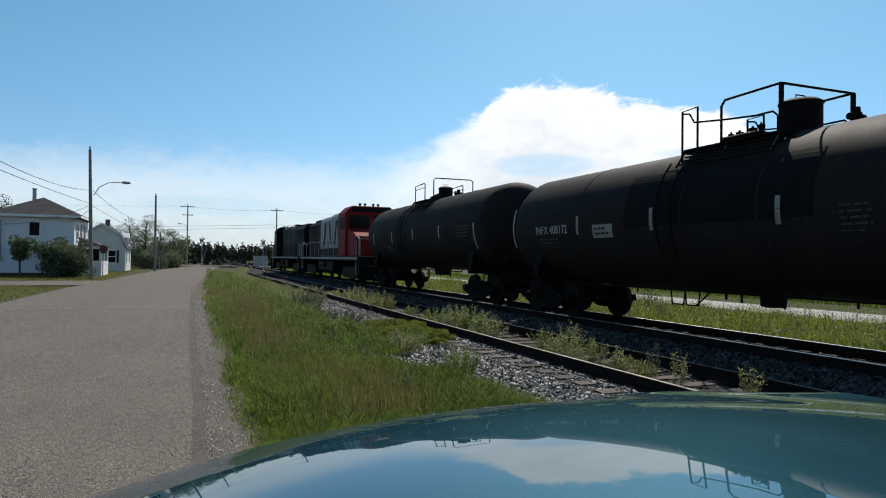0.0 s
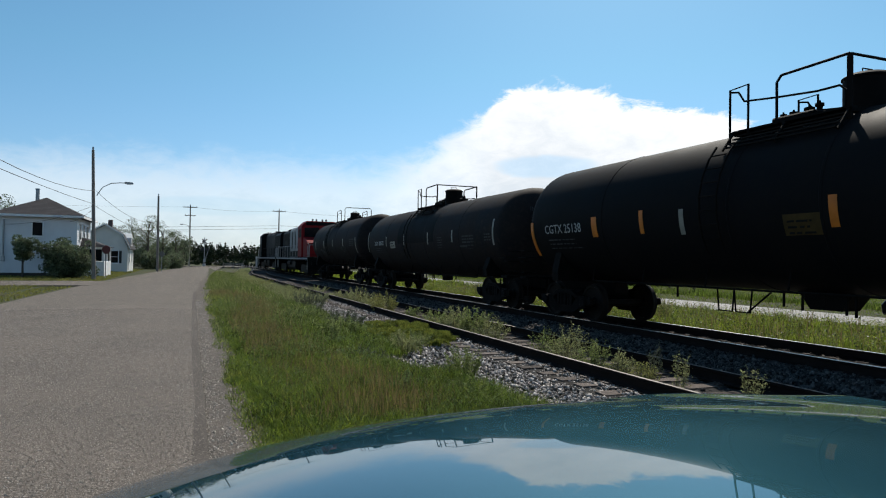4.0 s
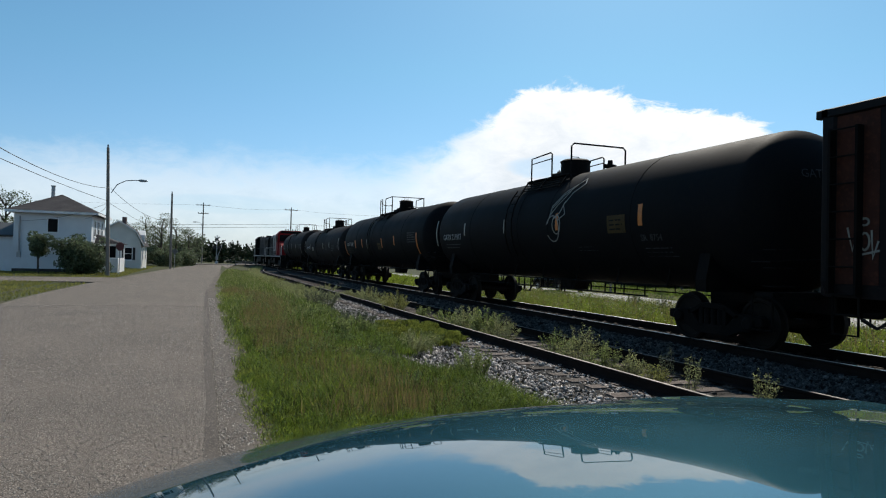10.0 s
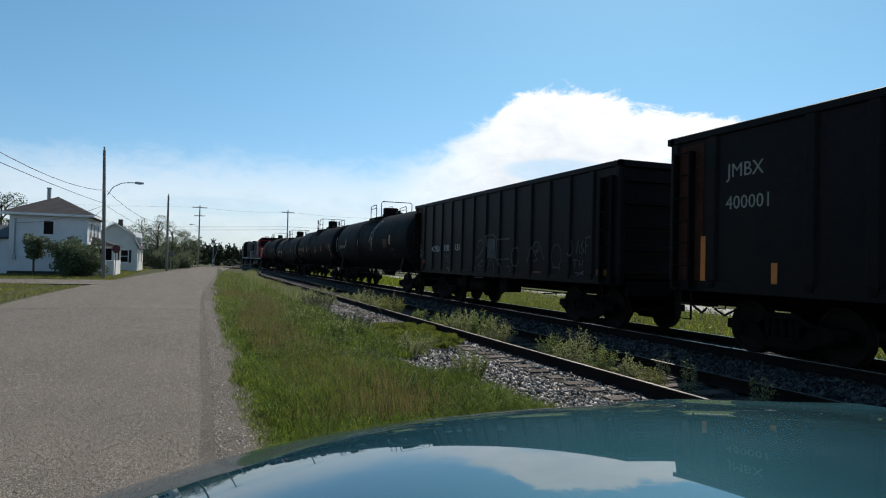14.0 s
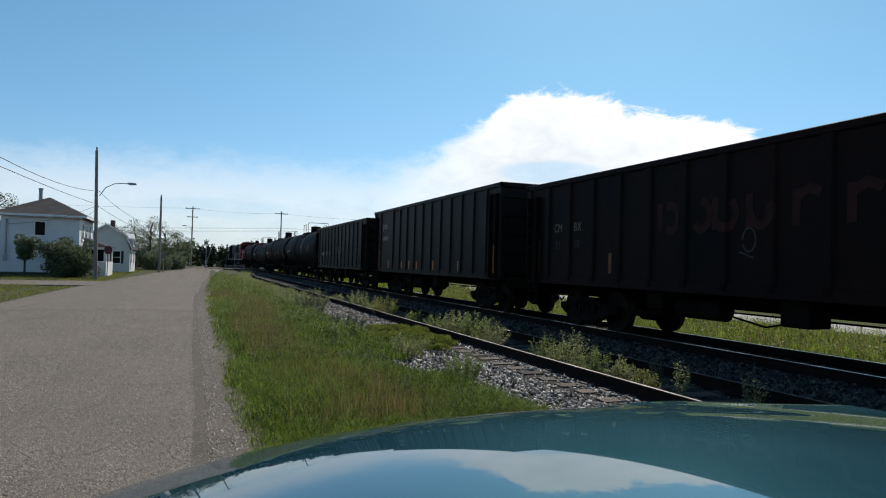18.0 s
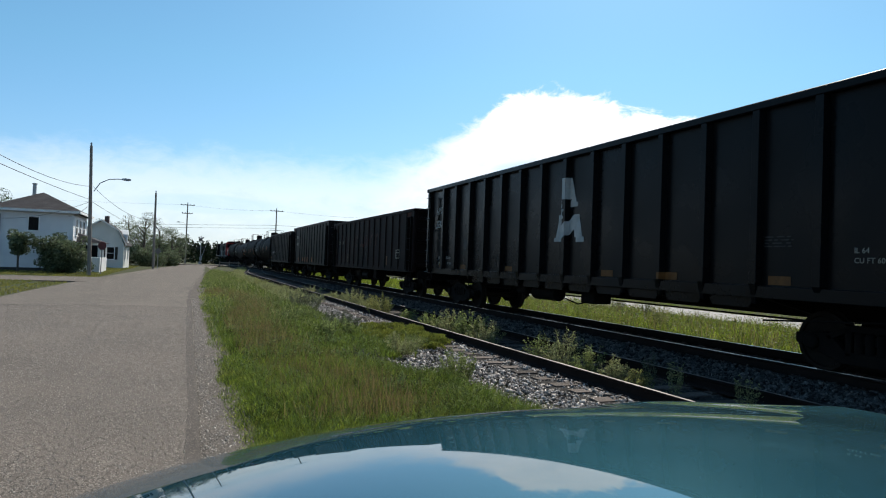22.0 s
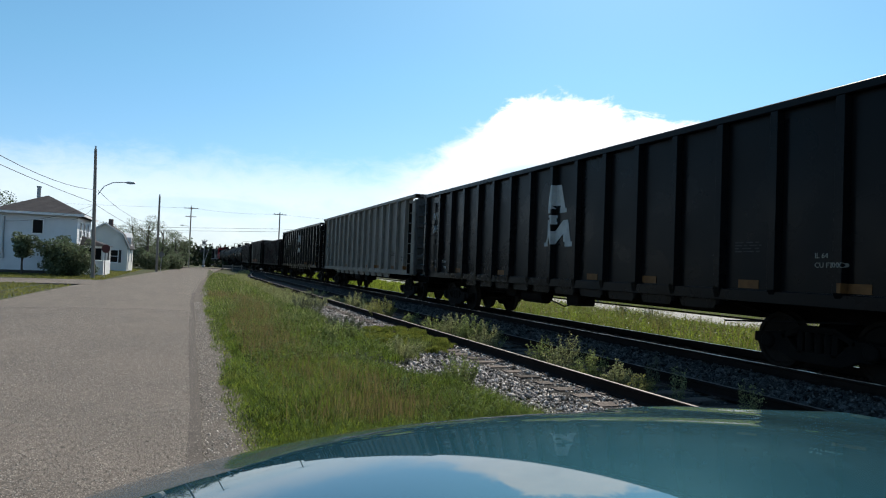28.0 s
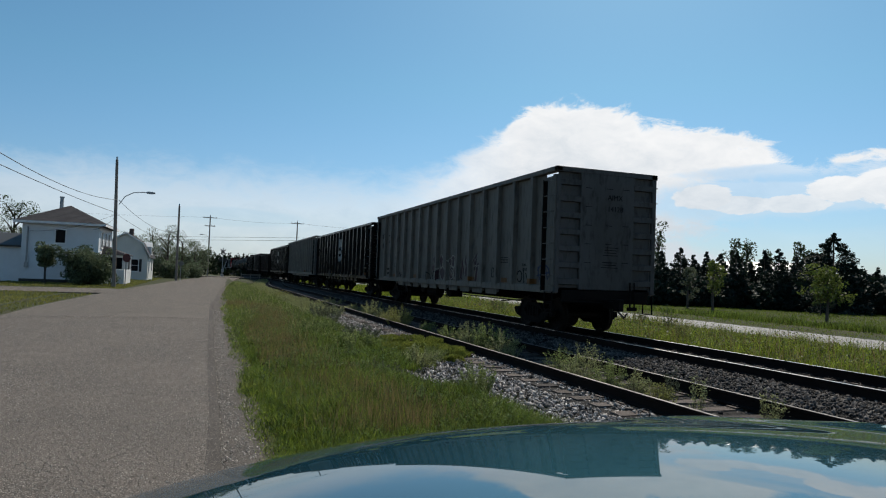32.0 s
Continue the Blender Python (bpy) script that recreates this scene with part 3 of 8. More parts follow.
make_ground()
YR = [-60, -30, -15, -8] + [-4 + 2 * i for i in range(62)] + [121]
rng = random.Random(4)
wob = {y: rng.uniform(-0.05, 0.05) for y in YR}
ribbon("road", lambda y: road_l(y) + wob[y], lambda y: road_r(y) + wob[y] * 0.6, YR, -0.16, M["asphalt"], "worn grey asphalt village street with no markings", "road", 0.05)
ribbon("gravel_shoulder", lambda y: road_r(y) - 0.15, lambda y: road_r(y) + 0.60 + wob[y], YR[:44], -0.170, M["gravel"],
       "narrow shoulder of grey gravel along the street", "shoulder", 0.0, 5)
ribbon("road_seam", lambda y: road_r(y) - 0.09 - abs(wob[y]) * 1.2, lambda y: road_r(y) + 0.01 + wob[y] * 0.3, YR[:24], -0.1545, M["seam"], "dark crumbling seam along the asphalt's edge", "road", 0.0, 3, 0.004)
# side street in front of the white house, and the crossing street beyond
def cross_street(name, x0, x1, y0, y1, z, material, label):
    g = Geo()
    n = 24
    vs, fs = [], []
    for i in range(n + 1):
        x = x0 + (x1 - x0) * i / n
        w = 0.15 * math.sin(i * 1.7)
        vs += [(x, y0 + w, z - 0.1), (x, y0 + w, z), (x, (y0 + y1) / 2, z + 0.03), (x, y1 + w, z), (x, y1 + w, z - 0.1)]
    for i in range(n):
        for c in range(5):
            fs.append((i * 5 + c, i * 5 + (c + 1) % 5, (i + 1) * 5 + (c + 1) % 5, (i + 1) * 5 + c))
    g.add(vs, fs)
    solid(name, g, material, label, "road", kind="structure")


cross_street("side_street", -40, -4.6, 40.5, 47.5, -0.142, M["asphalt"], "grey asphalt side street that meets the village street")
cross_street("crossing_street", -45, 60, 113, 120, -0.05, M["asphalt"], "asphalt street that crosses the tracks beyond the houses")
ribbon("far_road", lambda y: 20.6, lambda y: 24.4, [-80, -40, -20, -10] + [4 * i for i in range(28)] + [112], -0.36, M["asphalt_far"], "pale grey road on the far side of the tracks",
       "road", 0.04)


# the two tracks
RAIL = [(-0.07, -0.175), (0.07, -0.175), (0.07, -0.16), (0.012, -0.135), (0.010, -0.05), (0.034, -0.035), (0.034, -0.004), (0.026, -0.0015), (-0.026, -0.0015),
        (-0.034, -0.004), (-0.034, -0.035), (-0.010, -0.05), (-0.012, -0.135), (-0.07, -0.16)]
HEAD = [(-0.027, -0.012), (0.027, -0.012), (0.024, 0.0), (-0.024, 0.0)]


def swept(prof, fx, ys, z):
    g = Geo()
    n = len(prof)
    vs = [(fx(y) + a, y, z + b) for y in ys for a, b in prof]
    fs = [(j * n + i, j * n + (i + 1) % n, (j + 1) * n + (i + 1) % n, (j + 1) * n + i) for j in range(len(ys) - 1) for i in range(n)]
    fs += [tuple(range(n)), tuple((len(ys) - 1) * n + i for i in range(n))[::-1]]
    return g.add(vs, fs)


def make_track(name, fx, y0, y1, z, label, head):
    tr = thing(name, pose(0, 0, 0), label, "railway track", kind="structure")
    ys = [y0] + [y for y in range(int(y0) + 4, int(min(y1, 56)), 4)] + [y for y in range(58, int(y1), 4)] + [y1]
    for s in (-1, 1):
        r = part("rail", swept(RAIL, lambda y: fx(y) + s * 0.7525, ys, z), M["rail"], tr, "rusty steel rail")
        part("running_surface", swept(HEAD, lambda y: fx(y) + s * 0.7525, ys, z + 0.001), M[head], r, "worn top of the rail")
    return tr


siding_track = make_track("near_track", siding_x, -30, 104, 0.0, "overgrown siding with rusty rails on wooden ties", "rail_rusty")
main_track = make_track("far_track", main_x, -60, 420, 0.076, "main railway track on dark ballast", "rail_head")


def bed(name, fx, prof, y0, y1, z, material, label):
    ys = [y0] + [y0 + (y1 - y0) * i / 60 for i in range(1, 60)] + [y1]
    solid(name, swept(prof, fx, ys, z), material, label, "ballast", kind="structure")


bed("main_ballast", main_x, [(-2.7, -0.35), (2.6, -0.42), (1.75, -0.185), (0.9, -0.19), (-0.9, -0.19), (-1.8, -0.185)], -60, 420, 0.076, M["ballast_bed"],
    "dark crushed stone bed of the main track")
bed("siding_ballast", siding_x, [(-2.0, -0.34), (1.6, -0.34), (1.35, -0.205), (-1.35, -0.205)], -30, 104, 0.0, M["ballast_bed"], "crushed stone bed of the overgrown siding")

# the parked car from which the street is seen: a teal bonnet in front of the lens
EDGE_ROLL = {4: (-0.013467, -0.024832, -0.0021909, -0.01147), 8: (0.023157, -0.0084838, -0.016678, 0.04665), 12: (-0.007391, 0.0096312, 0.0096001, -0.021189)}


def hood_drop(u, v):
    """How far the bonnet lies below the eye, in units of HS: a flat crown that rolls off sharply at the front edge."""
    d = (1 - 0.133018 * u + 0.046983 * v + 0.044474 * u * u - 0.003633 * u * v + 4.793e-5 * u ** 4 + 4.949e-4 * v ** 4 - 0.002719 * u ** 3 - 0.002437 * u * v * v)
    x, y = u * HS - 0.5, v * HS / 1.1
    roll = sum(y ** p * sum(a * x ** q for q, a in enumerate(k)) for p, k in EDGE_ROLL.items())
    return min(d - roll / HS, 2.7)


HS = 0.22


def make_own_car():
    car = thing("parked_car", pose(0.62, -0.6, -0.16), "teal car with a glossy bonnet parked on the road's edge", "car")
    ox, oy, oz = 0.62, -0.6, -0.16
    nx, ny = 96, 110
    x0, x1, y0, y1 = -0.42, 1.66, 0.16, 1.42
    vs, fs = [], []
    for j in range(ny + 1):
        for i in range(nx + 1):
            x, y = x0 + (x1 - x0) * i / nx, y0 + (y1 - y0) * j / ny
            vs.append((x - ox, y - oy, CAM_Z - HS * hood_drop(x / HS, y / HS) - oz))
    n = nx + 1
    for j in range(ny):
        for i in range(nx):
            fs.append((j * n + i, j * n + i + 1, (j + 1) * n + i + 1, (j + 1) * n + i))
    # turned-down rim
    k = len(vs)
    rim = [i for i in range(n)] + [j * n + nx for j in range(1, ny + 1)] + [ny * n + i for i in range(nx - 1, -1, -1)] + [j * n for j in range(ny - 1, 0, -1)]
    for i in rim:
        a = vs[i]
        vs.append((a[0] * 1.01, a[1] + (0.01 if a[1] > 1.2 else 0), a[2] - 0.09))
    m = len(rim)
    for i in range(m):
        fs.append((rim[i], rim[(i + 1) % m], k + (i + 1) % m, k + i))
    g = Geo()
    g.add(vs, fs)
    part("bonnet", g, M["hood_paint"], car, "glossy teal bonnet", smooth=True)
    # front body, wings, sills, rear
    g = Geo()
    g.prism([(2.02, 0.35), (2.06, 0.75), (1.9, 1.05), (0.7, 1.2), (-2.6, 1.15), (-2.75, 0.9), (-2.7, 0.35)], -0.98, 0.98, "x")
    part("body", g, M["hood_paint"], car, bevel=0.06)
    for x in (-0.97, 0.92):
        part("cabin_side", Geo().prism([(0.30, 1.15), (-0.15, 1.78), (-0.55, 1.90), (-1.7, 1.88), (-2.5, 1.15)], x, x + 0.05, "x"), M["glass_dark"], car)
    g = Geo()
    g.prism([(-0.15, 1.90), (-0.15, 1.94), (-1.7, 1.92), (-1.75, 1.86)], -0.96, 0.96, "x")
    part("roof", g, M["hood_paint"], car, bevel=0.01)
    g = Geo()
    g.box(-0.55, 0.55, 2.05, 2.09, 0.62, 0.82)
    part("grille", g, M["plastic_black"], car, bevel=0.01)
    for s in (-1, 1):
        g = Geo()
        g.box(s * 0.75 - 0.16, s * 0.75 + 0.16, 2.0, 2.075, 0.72, 0.88)
        part("headlight", g, M["galv"], car, bevel=0.03)
        for y in (1.2, -1.75):
            w = part("wheel", Geo().lathe([(-0.11, 0.05), (-0.11, 0.19), (0.11, 0.19), (0.11, 0.05)], 20, "x"), M["galv"], car, m=pose(s * 0.86, y, 0.32))
            part("tyre", Geo().lathe([(-0.11, 0.19), (-0.115, 0.30), (-0.09, 0.32), (0.09, 0.32), (0.115, 0.30), (0.11, 0.19)], 24, "x", cap=False), M["rubber"], w, smooth=True)


make_own_car()

# the train
RAIL_Z = 0.076
TRAVEL = [0.0, 4.06, 8.15, 12.26, 16.4, 20.57, 24.78, 29.05, 33.37, 37.77, 42.25, 46.82, 51.51, 56.31, 61.26, 66.34, 71.58, 76.99, 82.57, 88.33, 94.28,
          100.41, 106.72, 113.21, 119.88, 126.71, 133.69, 140.79, 148.0, 155.35, 162.8, 170.5, 178.35]
train_cars = []
wheelsets = []
WHEEL_R = 0.46


def wheel_mesh():
    g = Geo()
    for s in (-1, 1):
        x = s * 0.7525
        prof = [(x - s * 0.10, WHEEL_R + 0.028), (x - s * 0.07, WHEEL_R + 0.028), (x - s * 0.045, WHEEL_R), (x + s * 0.05, WHEEL_R - 0.006), (x + s * 0.05, WHEEL_R - 0.06),
                (x + s * 0.02, WHEEL_R - 0.08), (x - s * 0.01, 0.16), (x + s * 0.06, 0.13), (x + s * 0.06, 0.08), (x + s * 0.21, 0.075), (x + s * 0.21, 0.0005)]
        g.lathe(prof, 28, "x", cap=False)
        g.lathe([(x - s * 0.10, WHEEL_R + 0.028), (x - s * 0.10, WHEEL_R - 0.06), (x - s * 0.05, WHEEL_R - 0.08), (x - s * 0.06, 0.14), (x - s * 0.12, 0.12), (x - s * 0.12, 0.085)], 28, "x",
                cap=False)
        for k in range(3):
            a = 2.0944 * k
            g.lathe([(x + s * 0.20, 0.014), (x + s * 0.225, 0.014), (x + s * 0.225, 0.0005)], 6, "x", (0, 0.045 * math.cos(a), 0.045 * math.sin(a)), cap=False)
    g.tube([(-0.64, 0, 0), (0.64, 0, 0)], 0.085, 12)
    return g.mesh("wheelset", M["wheel"], True)


WHEEL_ME = wheel_mesh()


def truck_meshes():
    # cast side frame: arched top, windows for springs, pedestal ends
    out = []
    for s in (-1, 1):
        g = Geo()
        x0, x1 = (s * 0.93, s * 1.06) if s > 0 else (s * 1.06, s * 0.93)
        g.prism([(-1.18, 0.58), (-1.18, 0.42), (-0.98, 0.40), (-0.92, 0.30), (-0.70, 0.30), (-0.42, 0.18), (0.42, 0.18), (0.70, 0.30), (0.92, 0.30), (0.98, 0.40), (1.18, 0.42),
                 (1.18, 0.58), (0.62, 0.62), (0.34, 0.36), (-0.34, 0.36), (-0.62, 0.62)], x0, x1, "x")
        g.prism([(-0.66, 0.58), (-0.30, 0.76), (0.30, 0.76), (0.66, 0.58), (0.62, 0.50), (0.28, 0.66), (-0.28, 0.66), (-0.62, 0.50)], x0, x1, "x")
        for y in (-0.30, 0.30):
            g.box(x0, x1, y - 0.05, y + 0.05, 0.30, 0.70)
        for y in (-0.17, 0, 0.17):
            g.lathe([(0.34, 0.07), (0.66, 0.07)], 10, "z", (s * 0.99, y, 0))
        for y in (-0.89, 0.89):
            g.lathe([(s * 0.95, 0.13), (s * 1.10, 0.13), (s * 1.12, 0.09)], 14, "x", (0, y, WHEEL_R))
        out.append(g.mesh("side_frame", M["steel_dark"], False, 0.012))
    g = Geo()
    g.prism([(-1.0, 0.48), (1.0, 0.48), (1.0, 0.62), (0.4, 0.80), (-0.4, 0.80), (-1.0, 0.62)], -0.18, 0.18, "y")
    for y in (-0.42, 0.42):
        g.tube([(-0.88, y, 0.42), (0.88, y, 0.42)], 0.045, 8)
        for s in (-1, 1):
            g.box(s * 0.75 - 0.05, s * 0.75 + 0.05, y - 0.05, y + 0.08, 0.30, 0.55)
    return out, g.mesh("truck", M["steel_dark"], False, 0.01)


SIDE_ME, BOLSTER_ME = truck_meshes()


def add_truck(car, y, axle=0.89):
    t = part("truck", BOLSTER_ME, None, car, "black cast steel bogie", m=pose(0, y, 0))
    for me in SIDE_ME:
        part("side_frame", me, None, t)
    for dy in (-axle, axle):
        w = part("wheelset", WHEEL_ME, None, t, "steel wheels on an axle", m=pose(0, dy, WHEEL_R))
        wheelsets.append((w, dy))
    return t


def add_coupler(car, y, s):
    g = Geo()
    g.box(-0.10, 0.10, min(y, y + s * 0.5), max(y, y + s * 0.5), 0.72, 0.92)
    g.prism([(-0.14, y + s * 0.5), (0.12, y + s * 0.46), (0.16, y + s * 0.58), (0.06, y + s * 0.62), (0.05, y + s * 0.72), (-0.10, y + s * 0.74)], 0.68, 0.98, "z")
    part("coupler", g, M["steel_dark"], car, "knuckle coupler", bevel=0.015)
    g = Geo()
    g.tube([(0.25, y, 0.75), (0.28, y + s * 0.2, 0.62), (0.26, y + s * 0.45, 0.50), (0.2, y + s * 0.66, 0.62)], 0.025, 6)
    part("air_hose", g, M["rubber"], car, smooth=True)


def end_rungs(g, x, y, z0, z1, w, n, out, r):
    """n bent rungs that stand out from an end at x by out."""
    for i in range(n):
        z = z0 + (z1 - z0) * i / (n - 1)
        g.tube([(y - w / 2, x, z), (y - w / 2, x + out, z), (y + w / 2, x + out, z), (y + w / 2, x, z)], r, 6)


def new_car(name, y_mid, label, category):
    car = thing(name, pose(main_x(y_mid), y_mid, RAIL_Z), label, category, "cars of the freight train")
    train_cars.append((car, y_mid))
    return car


def stripe(car, x, y, z0, z1, w, m, label="reflective stripe"):
    g = Geo()
    g.box(x - 0.004, x, y - w / 2, y + w / 2, z0, z1)
    drape(part("reflector_stripe", g, m, car, label), car, x)


def round_x(R, zc, z):
    """x of the shell's street side at height z."""
    return -math.sqrt(max(0.0, R * R - (z - zc) ** 2))


def shell_patch(car, name, R, zc, y0, y1, z0, z1, m, label="", lift=0.006):
    """A thin sheet that lies on the round shell."""
    vs, fs = [], []
    n = 14
    for i in range(n + 1):
        z = z0 + (z1 - z0) * i / n
        x = round_x(R + lift, zc, z)
        vs += [(x, y0, z), (x, y1, z), (x + 0.005, y0, z), (x + 0.005, y1, z)]
    for i in range(n):
        a, b = i * 4, (i + 1) * 4
        fs += [(a, a + 1, b + 1, b), (a + 2, b + 2, b + 3, a + 3), (a, b, b + 2, a + 2), (a + 1, a + 3, b + 3, b + 1)]
    fs += [(0, 2, 3, 1), (n * 4, n * 4 + 1, n * 4 + 3, n * 4 + 2)]
    g = Geo()
    g.add(vs, fs)
    return part(name, g, m, car, label)


def shell_letters(car, text, size, m, R, zc, y, z, wide=1.0, label=""):
    ob = letters(text, size, m, car, Matrix(), "lettering", wide, label)
    me = ob.data
    for v in me.vertices:
        yy, zz, lift = y - v.co.x, z + v.co.y, 0.008 + v.co.z
        v.co = (round_x(R + lift, zc, zz), yy, zz)
    return ob


def tank_car(name, y0, y1, R, zc, label, material, house=None, rails="double"):
    """Tank wagon whose heads end at y0 (rear) and y1 (front) of the shell."""
    mid = (y0 + y1) / 2
    h = (y1 - y0) / 2
    car = new_car(name, mid, label, "tank car")
    name_seed = len(train_cars)
    g = Geo()
    hd = 0.72
    # dished heads
    prof = [(-h + hd * (1 - math.cos(math.pi / 2 * i / 10)), max(0.01, R * math.sin(math.pi / 2 * i / 10) ** 0.9)) for i in range(11)]
    seams = [-h + hd + 0.01, -h * 0.55, -0.9, 0.9, h * 0.55, h - hd - 0.01]
    body = list(prof)
    for s in seams[1:-1]:
        body += [(s - 0.03, R), (s - 0.02, R + 0.008), (s + 0.02, R + 0.008), (s + 0.03, R)]
    body += [(-a, r) for a, r in prof[::-1]]
    g.lathe(body, 56, "y", (0, 0, zc))
    deep = {2: 0.10, 3: 0.04, 4: 0.04}.get(name_seed, 0.0)          # belly that slopes down to the outlet
    low = zc - R - deep
    g.v = [(x, y, z - deep * max(0.0, (zc - z) / R) * max(0.0, 1 - (y / h) ** 4) if z < zc else z) for x, y, z in g.v]
    part("tank_shell", g, material, car, "black painted steel tank", smooth=True)
    # stub sills, saddles
    for s in (-1, 1):
        g = Geo()
        ye = s * (h + 0.25)
        yi = s * (h - 2.6)
        g.box(-0.20, 0.20, min(ye, yi), max(ye, yi), 0.68, 1.02)
        part("draft_sill", g, M["steel_dark"], car, bevel=0.015)
        g = Geo()
        yb = s * (h - 1.62)
        prf = [(-1.32, 0.98), (1.32, 0.98), (1.34, 1.20)] + [(R * math.sin(a), zc - R * math.cos(a) - 0.01) for a in [1.0 - 0.1 * k for k in range(21)]] + [(-1.34, 1.20)]
        g.prism(prf, yb - 0.14, yb + 0.14, "y")
        part("saddle", g, M["steel_dark"], car)
        g = Geo()
        g.box(-1.42, 1.42, min(s * (h - 0.25), s * (h + 0.12)), max(s * (h - 0.25), s * (h + 0.12)), 0.98, 1.05)
        for x in (-1.4, 1.4):
            g.tube([(x, s * (h + 0.1), 1.0), (x, s * (h + 0.1), 0.42), (x, s * (h - 0.32), 0.42), (x, s * (h - 0.32), 1.0)], 0.02, 6)
        part("end_platform", g, M["steel_dark"], car, "end platform with stirrup steps")
        g = Geo()
        end_rungs(g, s * (h - 0.1), -1.2, 1.15, 1.75, 0.4, 3, s * 0.25, 0.015)
        g.tube([(-1.45, s * (h - 0.3), 1.55), (-1.5, s * (h + 0.12), 1.55), (-0.7, s * (h + 0.3), 1.6), (0.7, s * (h + 0.3), 1.6), (1.5, s * (h + 0.12), 1.55), (1.45, s * (h - 0.3), 1.55)], 0.018, 6)
        part("handrail", g, M["steel_dark"], car)
        add_truck(car, s * (h - 1.62))
        add_coupler(car, s * (h + 0.2), s)
    # side handrails under the belly
    rz = 0.90 if name_seed == 2 else 1.02
    for s in (-1, 1):
        g = Geo()
        x = s * (R * 0.72)
        g.tube([(x, -h + 2.9, rz), (x, h - 2.9, rz)], 0.022, 6)
        for k in range(7):
            y = -h + 2.9 + (2 * h - 5.8) * k / 6
            g.tube([(x, y, rz), (x * 0.92, y, zc - math.sqrt(R * R - (x * 0.92) ** 2) + 0.02)], 0.018, 6)
        part("side_rail", g, M["steel_dark"], car)
    if name_seed == 4:
        for sd in (-1, 1):
            g = Geo()
            g.tube([(sd * 1.03, -4.6, 0.78), (sd * 1.03, 4.6, 0.78)], 0.018, 6)
            for k in range(13):
                g.tube([(sd * 1.03, -4.5 + 0.75 * k, 1.02), (sd * 1.03, -4.5 + 0.75 * k, 0.76)], 0.016, 6)
            part("lower_rail", g, M["steel_dark"], car, "second rail below the tank")
    # bottom outlet with skid, piping and a side ladder under the platform
    g = Geo()
    g.lathe([(low - 0.22, 0.16), (low - 0.20, 0.22), (low + 0.1, 0.24)], 16, "z")
    if name_seed != 2:
        g.prism([(-0.55, low + 0.05), (-0.28, low - 0.28), (0.28, low - 0.28), (0.55, low + 0.05)], -0.22, 0.22, "x")
    part("outlet", g, M["steel_dark"], car, "bottom outlet valve")
    for y0_ in (1.35, 0.95):
        part("side_step", Geo().tube([(-1.03, y0_ + 0.2, rz), (-1.03, y0_ + 0.16, 0.62), (-1.03, y0_ - 0.16, 0.62), (-1.03, y0_ - 0.2, rz)], 0.016, 6), M["steel_dark"], car)
    part("side_brace", Geo().tube([(-1.03, 0.85, 0.62), (-1.03, 0.35, 1.0)], 0.016, 6), M["steel_dark"], car)
    for y, z in ((0.1, 0.78), (-0.25, 0.74), (-1.0, 0.72), (-1.15, 0.70), (-2.4, 0.8), (-3.4, 0.78), (2.6, 0.8)):
        part("hanger", Geo().tube([(-1.03, y, rz), (-1.03, y, z)], 0.022, 6), M["steel_dark"], car)
    # loading platform beside the manway, dome and guard rail
    zt = zc + R
    pf, pr = 1.42, -0.92          # front and rear of the platform
    zp = zt - 0.07
    for sd in (-1, 1):
        for k in range(3):
            x = sd * (0.40 + 0.19 * k)
            part("platform_slat", Geo().box(x - 0.075, x + 0.075, pr, pf, zp - 0.03, zp), M["steel_dark"], car)
        # treads that lead down over the shell's shoulder
        for k in range(4):
            z = zp - 0.085 * (k + 1)
            x = sd * (-round_x(R + 0.05, zc, z) + 0.02)
            part("tread", Geo().box(x - 0.03, x + 0.03, pr + 0.05, pf - 0.1, z - 0.012, z + 0.012), M["wheel"], car, "worn steel tread of the side grating")
        for y in (pr + 0.02, 0.25, pf - 0.05):
            g = Geo()
            g.tube([(sd * 0.84, y, zp - 0.02), (sd * (-round_x(R + 0.04, zc, zt - 0.45)), y, zt - 0.45)], 0.022, 6)
            part("platform_bracket", g, M["steel_dark"], car)
    for y in (pr + 0.02, 0.25, pf - 0.05):
        part("platform_bearer", Geo().box(-0.9, 0.9, y - 0.03, y + 0.03, zp - 0.09, zp - 0.03), M["steel_dark"], car, "bearer of the platform on top of the tank")
    g = Geo()
    dr = {1: 0.29, 4: 0.42}.get(name_seed, 0.35)
    dt = 0.60 if name_seed in (2, 3) else 0.50
    dy_ = {4: 0.12, 1: -0.2}.get(name_seed, -0.56)
    g.lathe([(zt - 0.15, dr), (zt + dt - 0.1, dr), (zt + dt - 0.1, dr + 0.02), (zt + dt - 0.07, dr + 0.02), (zt + dt - 0.02, dr - 0.06), (zt + dt, dr * 0.4), (zt + dt + 0.005, 0.0005)], 28, "z", (0, dy_, 0), cap=False)
    g.tube([(-0.12, dy_, zt + dt - 0.02), (-0.12, dy_, zt + dt + 0.07), (0.1, dy_, zt + dt + 0.07), (0.1, dy_, zt + dt - 0.02)], 0.012, 6)
    part("manway_dome", g, M["steel_dark"], car, "round manway housing", smooth=True)
    g = Geo()
    g.box(-0.22, 0.22, 0.22, 1.12, zt - 0.06, zt + 0.18)
    part("valve_box", g, M["steel_dark"], car, "low valve box on the platform", bevel=0.03)
